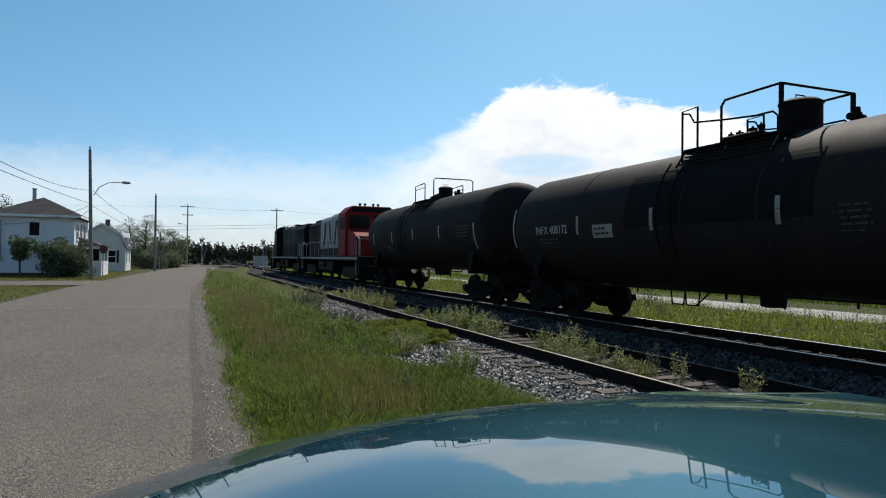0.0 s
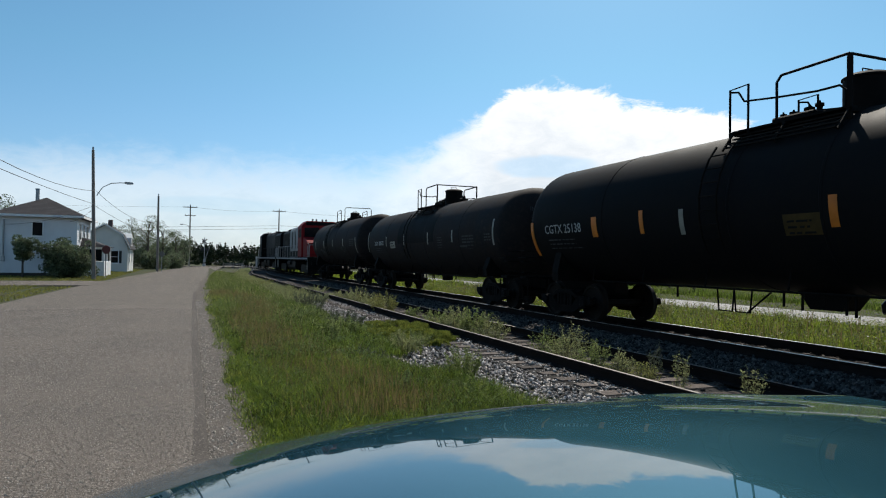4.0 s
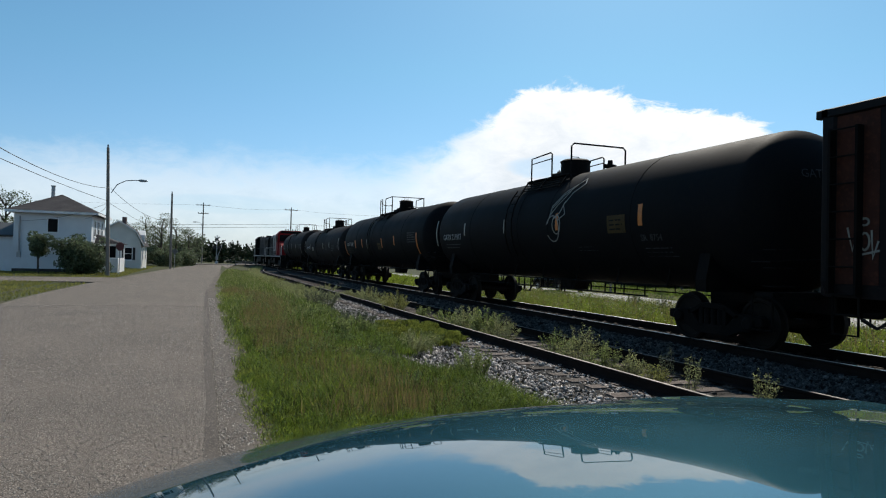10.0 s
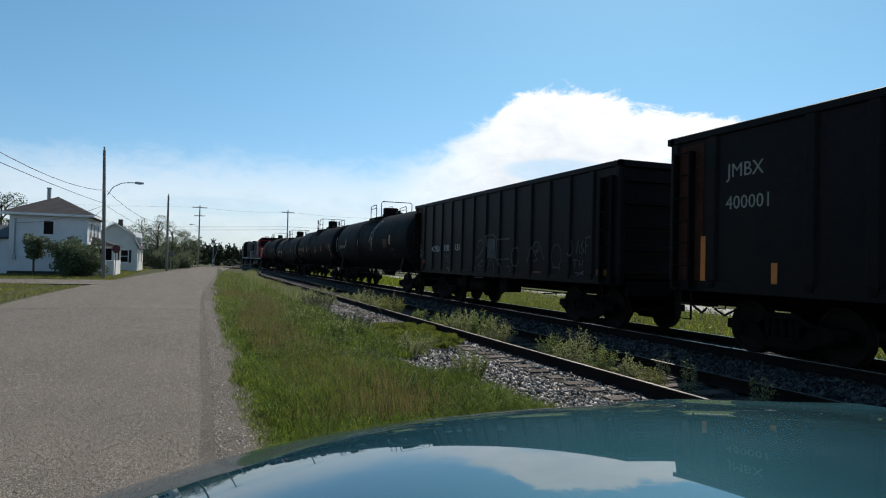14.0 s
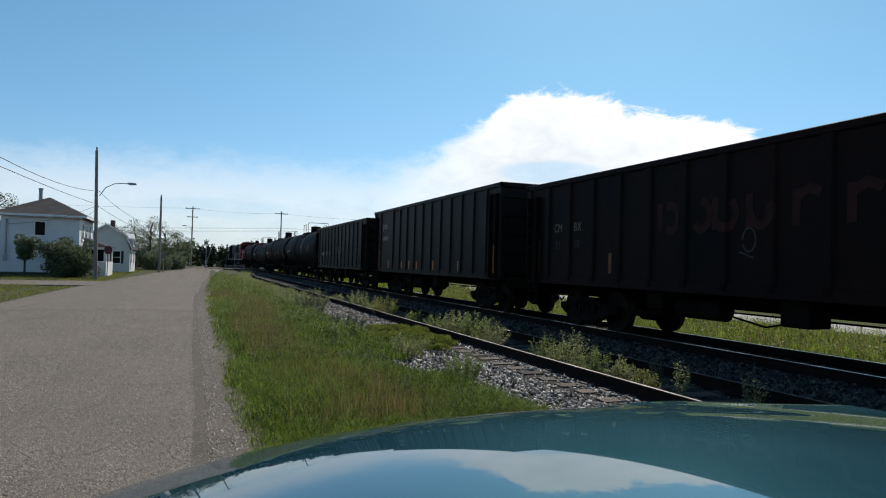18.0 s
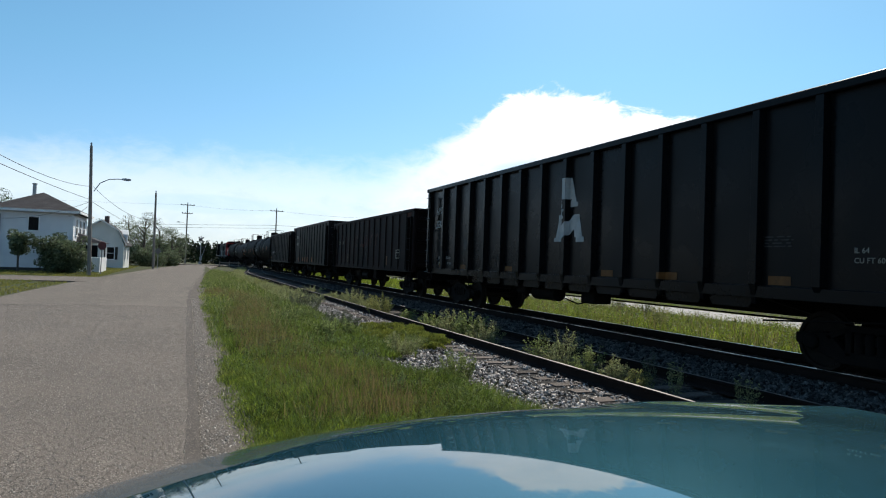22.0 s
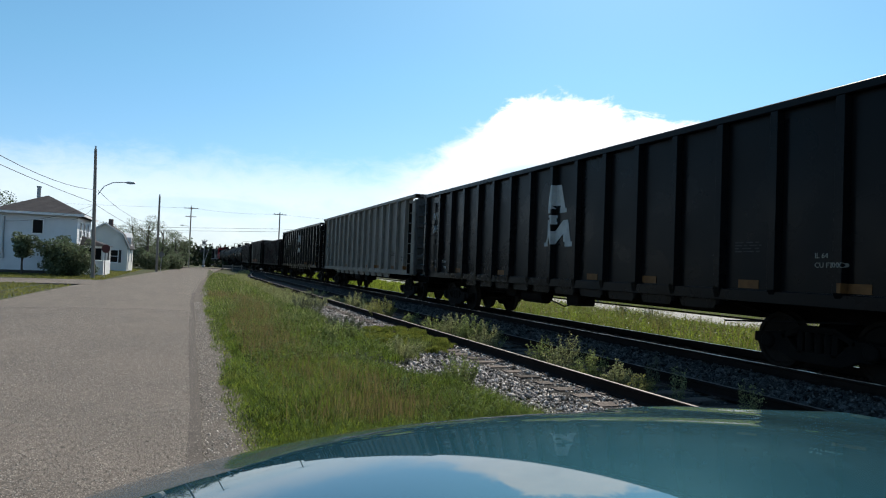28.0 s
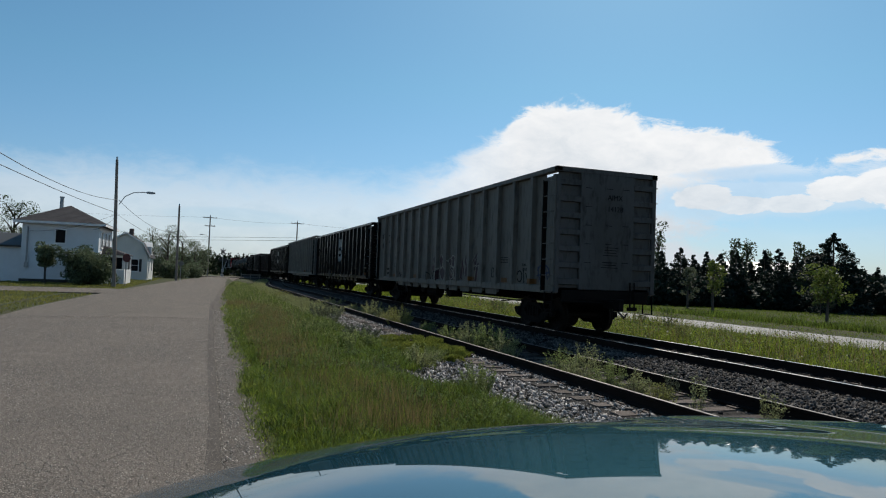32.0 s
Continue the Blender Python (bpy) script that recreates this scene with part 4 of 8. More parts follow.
    for y, r, hh in ((0.3, 0.05, 0.36), (0.5, 0.06, 0.32), (0.82, 0.05, 0.30), (1.04, 0.04, 0.30)):
        g = Geo()
        g.lathe([(zt + 0.1, r), (zt + hh * 0.7, r), (zt + hh * 0.72, r * 1.5), (zt + hh * 0.85, r * 1.5), (zt + hh * 0.87, r * 0.5), (zt + hh, r * 0.3)], 10, "z", (0, y, 0))
        part("valve", g, M["steel_dark"], car, "valve beside the manway")
    g = Geo()
    g.lathe([(zt - 0.08, 0.09), (zt + 0.14, 0.09), (zt + 0.15, 0.07), (zt + 0.24, 0.06)], 10, "z", (0, -1.6, 0))
    g.tube([(-0.17, -1.6, zt + 0.08), (0.17, -1.6, zt + 0.08)], 0.06, 8)
    part("relief_valve", g, M["steel_dark"], car, "pressure relief valve on top of the tank")
    z1 = zt + 0.70
    for s in (-1, 1):
        x = s * 0.86
        if name_seed in (1, 4):
            # cage at the ladder
            z1 = zt + 0.62
            g = Geo()
            g.tube([(x, 1.18, zt - 0.35), (x, 1.18, z1 - 0.04), (x, 0.05, z1), (x, -0.03, z1 - 0.05), (x, -0.03, zt - 0.2)], 0.022, 6)
            g.tube([(x, 1.18, z1 - 0.20), (x, 0.0, z1 - 0.18)], 0.015, 6)
            part("guard_rail", g, M["steel_dark"], car, "guard rail cage at the ladder", smooth=True)
        else:
            g = Geo()
            g.tube([(x, 1.45, zt - 0.36), (x, 1.45, z1), (x, 1.03, z1 + 0.02), (x, 1.03, zt - 0.2)], 0.022, 6)
            part("guard_rail", g, M["steel_dark"], car, "short guard rail at the ladder")
            g = Geo()
            g.tube([(x, 1.45, z1 - 0.04), (x, 1.25, z1 - 0.08), (x, 1.12, z1 - 0.27), (x, 0.37, z1 - 0.36), (x, -0.35, z1 - 0.43), (x, -0.74, z1 - 0.43), (x, -0.84, z1 - 0.52), (x, -0.84, zp)], 0.019, 6)
            part("hand_bar", g, M["steel_dark"], car, "low sagging hand bar", smooth=True)
            g = Geo()
            g.tube([(x, 0.42, zp - 0.05), (x, 0.42, z1 - 0.10), (x, 0.33, z1), (x, -0.90, z1 + 0.02)], 0.024, 6)
            part("guard_rail", g, M["steel_dark"], car, "tubular guard rail beside the manway", smooth=True)
            g = Geo()
            g.box(x - 0.012, x + 0.012, -0.95, -0.86, zt - 0.40, z1 + 0.02)
            part("rail_post", g, M["steel_dark"], car)
    g = Geo()
    if name_seed in (1, 4):
        g.tube([(-0.86, -1.06, zt - 0.3), (-0.86, -1.06, z1 + 0.02), (-0.78, -1.06, z1 + 0.10), (0.78, -1.06, z1 + 0.10), (0.86, -1.06, z1 + 0.02), (0.86, -1.06, zt - 0.3)], 0.024, 6)
    else:
        g.tube([(-0.86, -0.92, z1 + 0.01), (0.86, -0.92, z1 + 0.01)], 0.022, 6)
    part("guard_rail", g, M["steel_dark"], car, "cross bar of the guard rail")
    if name_seed == 2:
        shell_patch(car, "wear_plate", R, zc, -1.95, 2.6, zc - 0.2, zc + 0.89, M["tank_b"], "dark plate on the shell below the platform")
    lad = None
    for y in (1.02, 1.44):
        g = Geo().tube([(round_x(R + 0.13, zc, zc + R * math.cos(a)), y, zc + (R + 0.02) * math.cos(a)) for a in (0.75, 0.95, 1.2, 1.45, 1.7, 1.95, 2.2)], 0.02, 6)
        if lad is None:
            lad = part("tank_ladder", g, M["steel_dark"], car, "ladder bent round the shell")
        else:
            part("stile", g, M["steel_dark"], lad)
    for k in range(7):
        z = zc + R * 0.62 - 0.25 * k
        xr = round_x(R + 0.13, zc, z)
        part("rung", Geo().tube([(xr, 1.02, z), (xr, 1.44, z)], 0.014, 6), M["steel_dark"], lad)
    return car


POSTS = {}


def gondola(name, y0, y1, z0, z1, panels, label, material, kind="tall", W=1.6, skip=()):
    """High-sided open wagon from y0 (rear) to y1 (front), floor z0, rim z1 (over the rail)."""
    mid, h = (y0 + y1) / 2, (y1 - y0) / 2
    car = new_car(name, mid, label, "gondola car")
    rib = 0.135 if kind == "tall" else 0.05
    xo = W - rib
    g = Geo()
    for s in (-1, 1):
        g.box(min(s * xo, s * (xo - 0.05)), max(s * xo, s * (xo - 0.05)), -h + (0.85 if kind == "tall" and s < 0 else 0.08), h - 0.08, z0, z1 - 0.05)
        if kind == "tall" and s < 0:
            g.box(min(s * xo, s * (xo - 0.05)), max(s * xo, s * (xo - 0.05)), -h + 0.08, -h + 0.85, z0, z1 - 0.215)
    part("side_sheet", g, material, car)
    g = Geo()
    g.box(-xo, xo, -h + 0.1, h - 0.1, z0, z0 + 0.06)
    part("floor_plate", g, material, car)
    # rim: square top chord all round, proud of the posts
    for s in (-1, 1):
        g = Geo()
        g.box(min(s * (xo - 0.06), s * W), max(s * (xo - 0.06), s * W), -h, h + 0.09, z1 - 0.13, z1)
        part("top_chord", g, material, car, "square top rail of the wagon's side", bevel=0.012)
    # posts: boxed ribs with steep flanks, and tapered skirts under the tall wagons
    ya, yb = (-h + 1.42, h - 1.6) if kind == "tall" else (-h + 1.12, h - 1.1)
    posts = [-h + 0.12] + [ya + (yb - ya) * k / (panels - 1) for k in range(panels) if k not in skip] + [h - 0.12]
    w_in, w_out = (0.088, 0.070) if kind == "tall" else (0.12, 0.085)
    POSTS[car.name] = (posts, xo, rib, w_in, w_out)
    for k, y in enumerate(posts):
        for s in (-1, 1):
            zb = z0 - (0.20 if kind == "tall" and 2 < k < panels - 1 else 0.02)
            q = Geo()
            vs = []
            for z, u, d in ((zb, 0.55, rib * 0.55), (z0 + 0.12, 1, rib), (z1 - (0.215 if kind == "tall" and k == 0 and s < 0 else 0.13), 1, rib)):
                x_in, x_out = s * xo, s * (xo + d)
                vs += [(x_in, y - w_in * u, z), (x_out, y - w_out * u, z), (x_out, y + w_out * u, z), (x_in, y + w_in * u, z)]
            fs = []
            for j in range(2):
                for c in range(4):
                    fs.append((j * 4 + c, j * 4 + (c + 1) % 4, (j + 1) * 4 + (c + 1) % 4, (j + 1) * 4 + c))
            fs += [(0, 1, 2, 3), (8, 9, 10, 11)]
            q.add(vs, fs)
            part("side_post", q, material, car, bevel=0.006)
            if kind == "tall" and 2 < k < panels - 2:
                y2 = posts[k + 1]
                q = Geo()
                q.prism([(y + 0.05, z0 - 0.09), (y2 - 0.05, z0 - 0.09), (y2 - 0.18, z0 - 0.27), (y + 0.18, z0 - 0.27)], min(s * (xo - 0.03), s * xo), max(s * (xo - 0.03), s * xo), "x")
                part("skirt_plate", q, material, car)
    # side sill
    for s in (-1, 1):
        g = Geo()
        g.box(min(s * (xo - 0.02), s * (W - 0.035)), max(s * (xo - 0.02), s * (W - 0.035)), -h + 0.05, h - 0.05, z0 - 0.10, z0 + 0.10)
        part("side_sill", g, material, car, bevel=0.01)
    # ends, in a darker grey than the sides on the grey wagons
    end_mat = M["gon_end_grey"] if material.name.startswith("gon_grey") else material
    for s in (-1, 1):
        ye = s * (h - 0.10)
        g = Geo()
        g.box(-xo, xo, min(ye, ye - s * 0.05), max(ye, ye - s * 0.05), z0, z1 - 0.04)
        part("end_sheet", g, end_mat, car)
        g = Geo()
        g.box(-W, W, min(ye - s * 0.02, ye + s * 0.10), max(ye - s * 0.02, ye + s * 0.10), z1 - 0.135, z1 + 0.004)
        part("end_chord", g, end_mat, car, bevel=0.012)
        nb = 7 if kind == "tall" else 5
        for k in range(nb):
            z = z0 + 0.22 + (z1 - z0 - 0.62) * k / (nb - 1)
            for xs in ((-W + 0.14, -0.84), (0.84, W - 0.14)) if kind == "tall" else ((-W + 0.12, W - 0.12),):
                q = Geo()
                hh = 0.085 if kind == "tall" else 0.06
                q.prism([(ye, z - hh), (ye + s * 0.09, z - hh * 0.8), (ye + s * 0.09, z + hh * 0.8), (ye, z + hh)], xs[0], xs[1], "x")
                part("end_rib", q, end_mat, car)
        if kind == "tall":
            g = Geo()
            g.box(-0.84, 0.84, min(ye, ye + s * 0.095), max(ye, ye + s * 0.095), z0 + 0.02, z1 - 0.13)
            pn = part("end_panel", g, end_mat, car, "flat panel in the middle of the wagon's end", bevel=0.01)
            for kz in range(5):
                for kx in (-0.6, 0.05, 0.58)[:1 if kz == 3 else 3]:
                    q = Geo()
                    q.box(kx - 0.10, kx + 0.10, min(ye + s * 0.095, ye + s * 0.099), max(ye + s * 0.095, ye + s * 0.099), z0 + 0.75 + 0.5 * kz + 0.02 * kx, z0 + 0.765 + 0.5 * kz + 0.02 * kx)
                    part("slot_weld", q, M["black_paint"], pn)
        for x in (-1, 1):
            g = Geo()
            g.box(min(x * (W - 0.16), x * (W - 0.03)), max(x * (W - 0.16), x * (W - 0.03)), min(ye, ye + s * 0.09), max(ye, ye + s * 0.09), z0 - 0.08, z1 - (0.215 if kind == "tall" and s < 0 and x < 0 else 0.15))
            part("corner_post", g, end_mat, car, bevel=0.01)
        g = Geo()
        g.box(-1.35, 1.35, min(ye, ye + s * 0.10), max(ye, ye + s * 0.10), z0 - 0.34, z0)
        part("end_sill", g, M["steel_dark"], car, bevel=0.012)
        for x, o in ((-W + 0.02, -0.09), (W - 0.02, 0.09)):
            g = Geo()
            yl = s * (h - (0.31 if kind == "tall" else 0.42))
            lm = material if kind == "tall" else M["steel_dark"]
            n_r = int((z1 - z0) / 0.42) + 1
            for k in range(n_r):
                z = z0 - 0.05 + (z1 - 0.30 - z0) * k / (n_r - 1)
                part("rung", Geo().tube([(x, yl - 0.21, z), (x + o, yl - 0.21, z), (x + o, yl + 0.21, z), (x, yl + 0.21, z)], 0.013, 6), lm, car)
            for yy in (yl - 0.21, yl + 0.21) if kind != "tall" else (yl - s * 0.24,):
                part("ladder_stile", Geo().box(min(x + o - 0.015, x - 0.2 * o), max(x + o - 0.015, x - 0.2 * o), yy - 0.02, yy + 0.02, z0 - 0.05, z1 - 0.33), M["steel_dark"], car, "dark upright of the corner ladder")
            g.tube([(x, yl - 0.2, z0 - 0.05), (x, yl - 0.2, z0 - 0.62), (x, yl + 0.2, z0 - 0.62), (x, yl + 0.2, z0 - 0.05)], 0.02, 6)
            part("stirrup_step", g, M["steel_dark"], car, "bent stirrup step below the corner")
            part("rung", Geo().tube([(x, yl - 0.2, z0 - 0.34), (x, yl + 0.2, z0 - 0.34)], 0.018, 6), M["steel_dark"], car)
        add_truck(car, s * (h - 2.15))
        add_coupler(car, s * (h + 0.02), s)
        if kind == "tall":
            g = Geo()
            g.tube([(-0.9, ye + s * 0.2, 0.95), (0.9, ye + s * 0.2, 0.95)], 0.018, 6)
            g.tube([(-1.45, ye + s * 0.1, 0.95), (-1.45, ye + s * 0.28, 0.9), (-0.2, ye + s * 0.3, 0.86)], 0.018, 6)
            part("uncoupling_lever", g, M["steel_dark"], car)
            g = Geo()
            for x in (0.72, 0.86):
                g.tube([(x, ye + s * 0.16, z0 + 0.25), (x, ye + s * 0.18, z0 - 0.45)], 0.022, 6)
            g.box(0.66, 0.92, min(ye + s * 0.12, ye + s * 0.22), max(ye + s * 0.12, ye + s * 0.22), z0 - 0.52, z0 - 0.42)
            part("brake_lever", g, M["steel_dark"], car)
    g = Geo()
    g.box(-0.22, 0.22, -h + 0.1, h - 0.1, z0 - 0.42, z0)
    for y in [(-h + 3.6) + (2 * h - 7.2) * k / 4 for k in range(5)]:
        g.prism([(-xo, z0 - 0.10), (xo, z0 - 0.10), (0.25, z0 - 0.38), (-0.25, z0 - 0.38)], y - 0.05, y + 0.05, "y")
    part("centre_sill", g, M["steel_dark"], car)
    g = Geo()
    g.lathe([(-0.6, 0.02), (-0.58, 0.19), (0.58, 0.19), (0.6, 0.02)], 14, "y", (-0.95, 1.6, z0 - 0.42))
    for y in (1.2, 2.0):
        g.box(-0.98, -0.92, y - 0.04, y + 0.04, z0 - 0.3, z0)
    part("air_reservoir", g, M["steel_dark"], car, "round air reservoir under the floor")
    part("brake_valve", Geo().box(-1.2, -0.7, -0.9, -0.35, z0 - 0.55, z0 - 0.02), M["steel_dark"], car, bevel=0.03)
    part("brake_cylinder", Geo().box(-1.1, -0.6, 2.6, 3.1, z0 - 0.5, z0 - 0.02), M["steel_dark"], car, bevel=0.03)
    g = Geo()
    g.tube([(-0.9, -0.4, z0 - 0.5), (-0.9, 0.2, z0 - 0.62), (-0.85, 1.0, z0 - 0.5)], 0.018, 6)
    g.tube([(-0.6, -h + 3.2, z0 - 0.45), (-0.6, h - 3.2, z0 - 0.45)], 0.018, 6)
    g.tube([(-1.35, -h + 1.3, z0 - 0.30), (-1.35, -h + 3.7, z0 - 0.46)], 0.016, 6)
    part("brake_rod", g, M["steel_dark"], car)
    return car


tank_1 = tank_car("tank_car", 18.4, 33.2, 1.46, 2.54, "black tank car with faded graffiti behind the locomotive", M["tank"])
tank_2 = tank_car("tank_car", 0.95, 17.2, 1.41, 2.36, "dull black tank car with white lettering", M["tank"])
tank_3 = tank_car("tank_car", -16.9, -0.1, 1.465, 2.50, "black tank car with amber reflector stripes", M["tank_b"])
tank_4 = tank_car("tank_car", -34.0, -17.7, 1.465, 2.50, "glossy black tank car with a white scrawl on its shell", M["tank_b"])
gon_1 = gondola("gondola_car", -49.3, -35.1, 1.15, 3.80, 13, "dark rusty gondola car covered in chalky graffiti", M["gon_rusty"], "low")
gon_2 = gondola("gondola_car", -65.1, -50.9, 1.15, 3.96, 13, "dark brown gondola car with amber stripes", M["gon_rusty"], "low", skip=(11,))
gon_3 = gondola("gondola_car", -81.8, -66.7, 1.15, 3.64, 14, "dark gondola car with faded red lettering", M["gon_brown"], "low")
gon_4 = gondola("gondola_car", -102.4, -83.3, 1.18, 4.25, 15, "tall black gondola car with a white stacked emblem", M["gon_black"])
gon_5 = gondola("gondola_car", -122.8, -103.7, 1.18, 4.40, 15, "tall grey gondola car with black lettering", M["gon_grey"])
gon_6 = gondola("gondola_car", -142.8, -123.9, 1.18, 4.25, 15, "tall black gondola car with a white stacked emblem", M["gon_black"])
gon_7 = gondola("gondola_car", -163.2, -144.1, 1.18, 4.44, 15, "tall grey gondola car with maroon graffiti at the train's end", M["gon_grey_dirty"])


# markings on the street side of the wagons; the places run along the train as it stands at the start
def mid_of(car):
    return next(y for c, y in train_cars if c is car)


def drape(ob, car, x):
    """Lay flat paint, given on the plane x, over sheet and posts of a wagon's street side."""
    posts, xo, rib, w_in, w_out = POSTS[car.name]
    bm = bmesh.new()
    bm.from_mesh(ob.data)
    lo, hi = min(v.co.y for v in bm.verts), max(v.co.y for v in bm.verts)
    cuts = [p + e for p in posts for e in (-w_in, -w_out, w_out, w_in) if lo < p + e < hi]
    for c in cuts:
        bmesh.ops.bisect_plane(bm, geom=bm.verts[:] + bm.edges[:] + bm.faces[:], plane_co=(0, c, 0), plane_no=(0, 1, 0))
    for v in bm.verts:
        d = min(abs(v.co.y - p) for p in posts)
        out = rib * max(0.0, min(1.0, (w_in - d) / (w_in - w_out)))
        v.co.x = -(xo + out) - 0.004 + (v.co.x - x)
    bm.to_mesh(ob.data)
    bm.free()
    return ob


def ink(car, strokes, width, m, name="graffiti", R=None, zc=None, x=-1.505, label="", lift=0.0):
    """Painted strokes: flat ribbons along lists of (y, z)."""
    mid = mid_of(car)
    g = Geo()
    for si, st in enumerate(strokes):
        P = [Vector(p) for p in st]
        left, right = [], []
        for i, p in enumerate(P):
            d0 = (p - P[i - 1]).normalized() if i else (P[1] - p).normalized()
            d1 = (P[i + 1] - p).normalized() if i + 1 < len(P) else d0
            t = (d0 + d1)
            t = t.normalized() if t.length > 0.2 else d0
            n = Vector((-t.y, t.x)) * width / 2 * min(1.5, 1 / max(0.4, abs(t.dot(d0))))
            left.append(p + n)
            right.append(p - n)
        vs, fs = [], []
        for q in left + right:
            px = (round_x(R + 0.022, zc, q.y) if R else x - 0.004) - 0.0013 * si
            vs += [(px, q.x - mid, q.y), (px + 0.006, q.x - mid, q.y)]
        k = len(P)
        for i in range(k - 1):
            a, b, c, e = 2 * i, 2 * i + 2, 2 * (k + i) + 2, 2 * (k + i)
            fs += [(a, b, c, e), (a + 1, e + 1, c + 1, b + 1), (a, a + 1, b + 1, b), (e, c, c + 1, e + 1)]
        fs += [(0, 2 * k, 2 * k + 1, 1), (2 * k - 2, 2 * k - 1, 4 * k - 1, 4 * k - 2)]
        g.add(vs, fs)
    ob = part(name, g, m, car, label)
    if not R:
        drape(ob, car, x + lift)


def arc(y, z, ry, rz, a0, a1, n=10):
    return [(y + ry * math.cos(radians(a0 + (a1 - a0) * i / n)), z + rz * math.sin(radians(a0 + (a1 - a0) * i / n))) for i in range(n + 1)]


def tank_marks(car, R, zc, stripes, m, w=0.12):
    mid = mid_of(car)
    for y, z0, z1, *ww in stripes:
        w_ = ww[0] if ww else w
        shell_patch(car, "reflector_stripe", R, zc, y - mid - w_ / 2, y - mid + w_ / 2, z0, z1, m, "reflective stripe")


def bars(car, R, zc, y, z, length, rows, m, h=0.05, gap=0.09, x=None, seed=1):
    """Writing too small to read: plain bars."""
    mid = mid_of(car)
    rg = random.Random(seed)
    g = Geo()
    for k in range(rows):
        zz = z - k * gap
        ll = length * rg.uniform(0.75, 1.0)
        px = round_x(R + 0.008, zc, zz) if R else x
        yy = 0.0
        while yy < ll:
            wd = min(ll - yy, rg.uniform(0.07, 0.22))
            g.box(px - 0.003, px + 0.003, y - mid - yy - wd, y - mid - yy, zz, zz + h * 0.8)
            yy += wd + rg.uniform(0.03, 0.08)
    ob = tagged(part("small_print", g, m, car), kind="stuff")
    if not R:
        drape(ob, car, x)


tank_marks(tank_1, 1.46, 2.54, [(31.5, 2.1, 2.66), (28.5, 2.15, 2.66), (25.6, 2.25, 2.68), (22.6, 2.2, 2.68), (19.45, 1.8, 2.65)], M["stripe_white"], 0.1)
shell_letters(tank_1, "GATX 21616", 0.22, M["dim_paint"], 1.46, 2.54, 32.4 - mid_of(tank_1), 2.05, 0.9)
ink(tank_1, [[(23.4, 2.15), (23.1, 1.95), (23.0, 2.2), (22.7, 1.95)], arc(22.5, 2.05, 0.15, 0.17, 60, 300), [(22.2, 2.2), (22.2, 1.85), (22.0, 2.1)]], 0.05, M["dim_paint"], R=1.46, zc=2.54)
ink(tank_1, [[(29.9, 2.0), (29.5, 2.1), (29.2, 1.8), (28.7, 1.95), (28.3, 1.7)], arc(29.0, 1.8, 0.3, 0.2, 0, 270)], 0.06, M["dim_paint"], R=1.46, zc=2.54)
bars(tank_1, 1.46, 2.54, 20.9, 2.55, 1.1, 4, M["dim_paint"], 0.06, 0.11, seed=2)

tank_marks(tank_2, 1.41, 2.36, [(13.48, 2.08, 2.52), (10.8, 2.08, 2.54), (7.75, 2.07, 2.53), (5.22, 2.1, 2.54), (1.87, 1.95, 2.76), (16.73, 1.8, 2.88, 0.08)], M["stripe_white"], 0.1)
shell_letters(tank_2, "INFX 408172", 0.30, M["white_paint"], 1.41, 2.36, 15.46 - mid_of(tank_2), 2.13, 0.94)
bars(tank_2, 1.41, 2.36, 15.3, 1.98, 1.1, 4, M["dim_paint"], 0.045, 0.09, seed=3)
shell_patch(tank_2, "placard", 1.41, 2.36, 12.1 - mid_of(tank_2), 12.85 - mid_of(tank_2), 1.98, 2.28, M["stripe_white"], "pale placard with small print")
bars(tank_2, 1.42, 2.36, 12.75, 2.17, 0.55, 2, M["black_paint"], 0.05, 0.11, seed=4)
bars(tank_2, 1.41, 2.36, 6.7, 2.28, 0.5, 5, M["dim_paint"], 0.04, 0.09, seed=5)
shell_patch(tank_2, "placard", 1.41, 2.36, 3.95 - mid_of(tank_2), 4.6 - mid_of(tank_2), 1.72, 1.98, M["dim_paint"], "weathered placard")
bars(tank_2, 1.41, 2.36, 4.3, 2.26, 1.0, 5, M["dim_paint"], 0.06, 0.1, seed=6)
bars(tank_2, 1.41, 2.36, 2.5, 2.28, 0.55, 3, M["dim_paint"], 0.05, 0.09, seed=7)


def head_letters(car, text, size, R, zc, h, x0, z0, m):
    """Lettering on the dished rear head of a tank."""
    ob = letters(text, size, m, car, Matrix())
    for v in ob.data.vertices:
        x, z = x0 + v.co.x, z0 + v.co.y
        q = min(0.98, math.hypot(x, z - zc) / R) ** (1 / 0.9)
        v.co = (x, -h + 0.72 * (1 - math.sqrt(1 - q * q)) - 0.008 - v.co.z, z)


for _t, _z, _w in (("INFX 408172", 2.98, 0.20), ("CAPY 21345 GAL", 2.78, 0.10), ("CAPY 80800 L", 2.66, 0.10)):
    head_letters(tank_2, _t, _w, 1.41, 2.36, 8.125, -0.55, _z, M["dim_paint"])

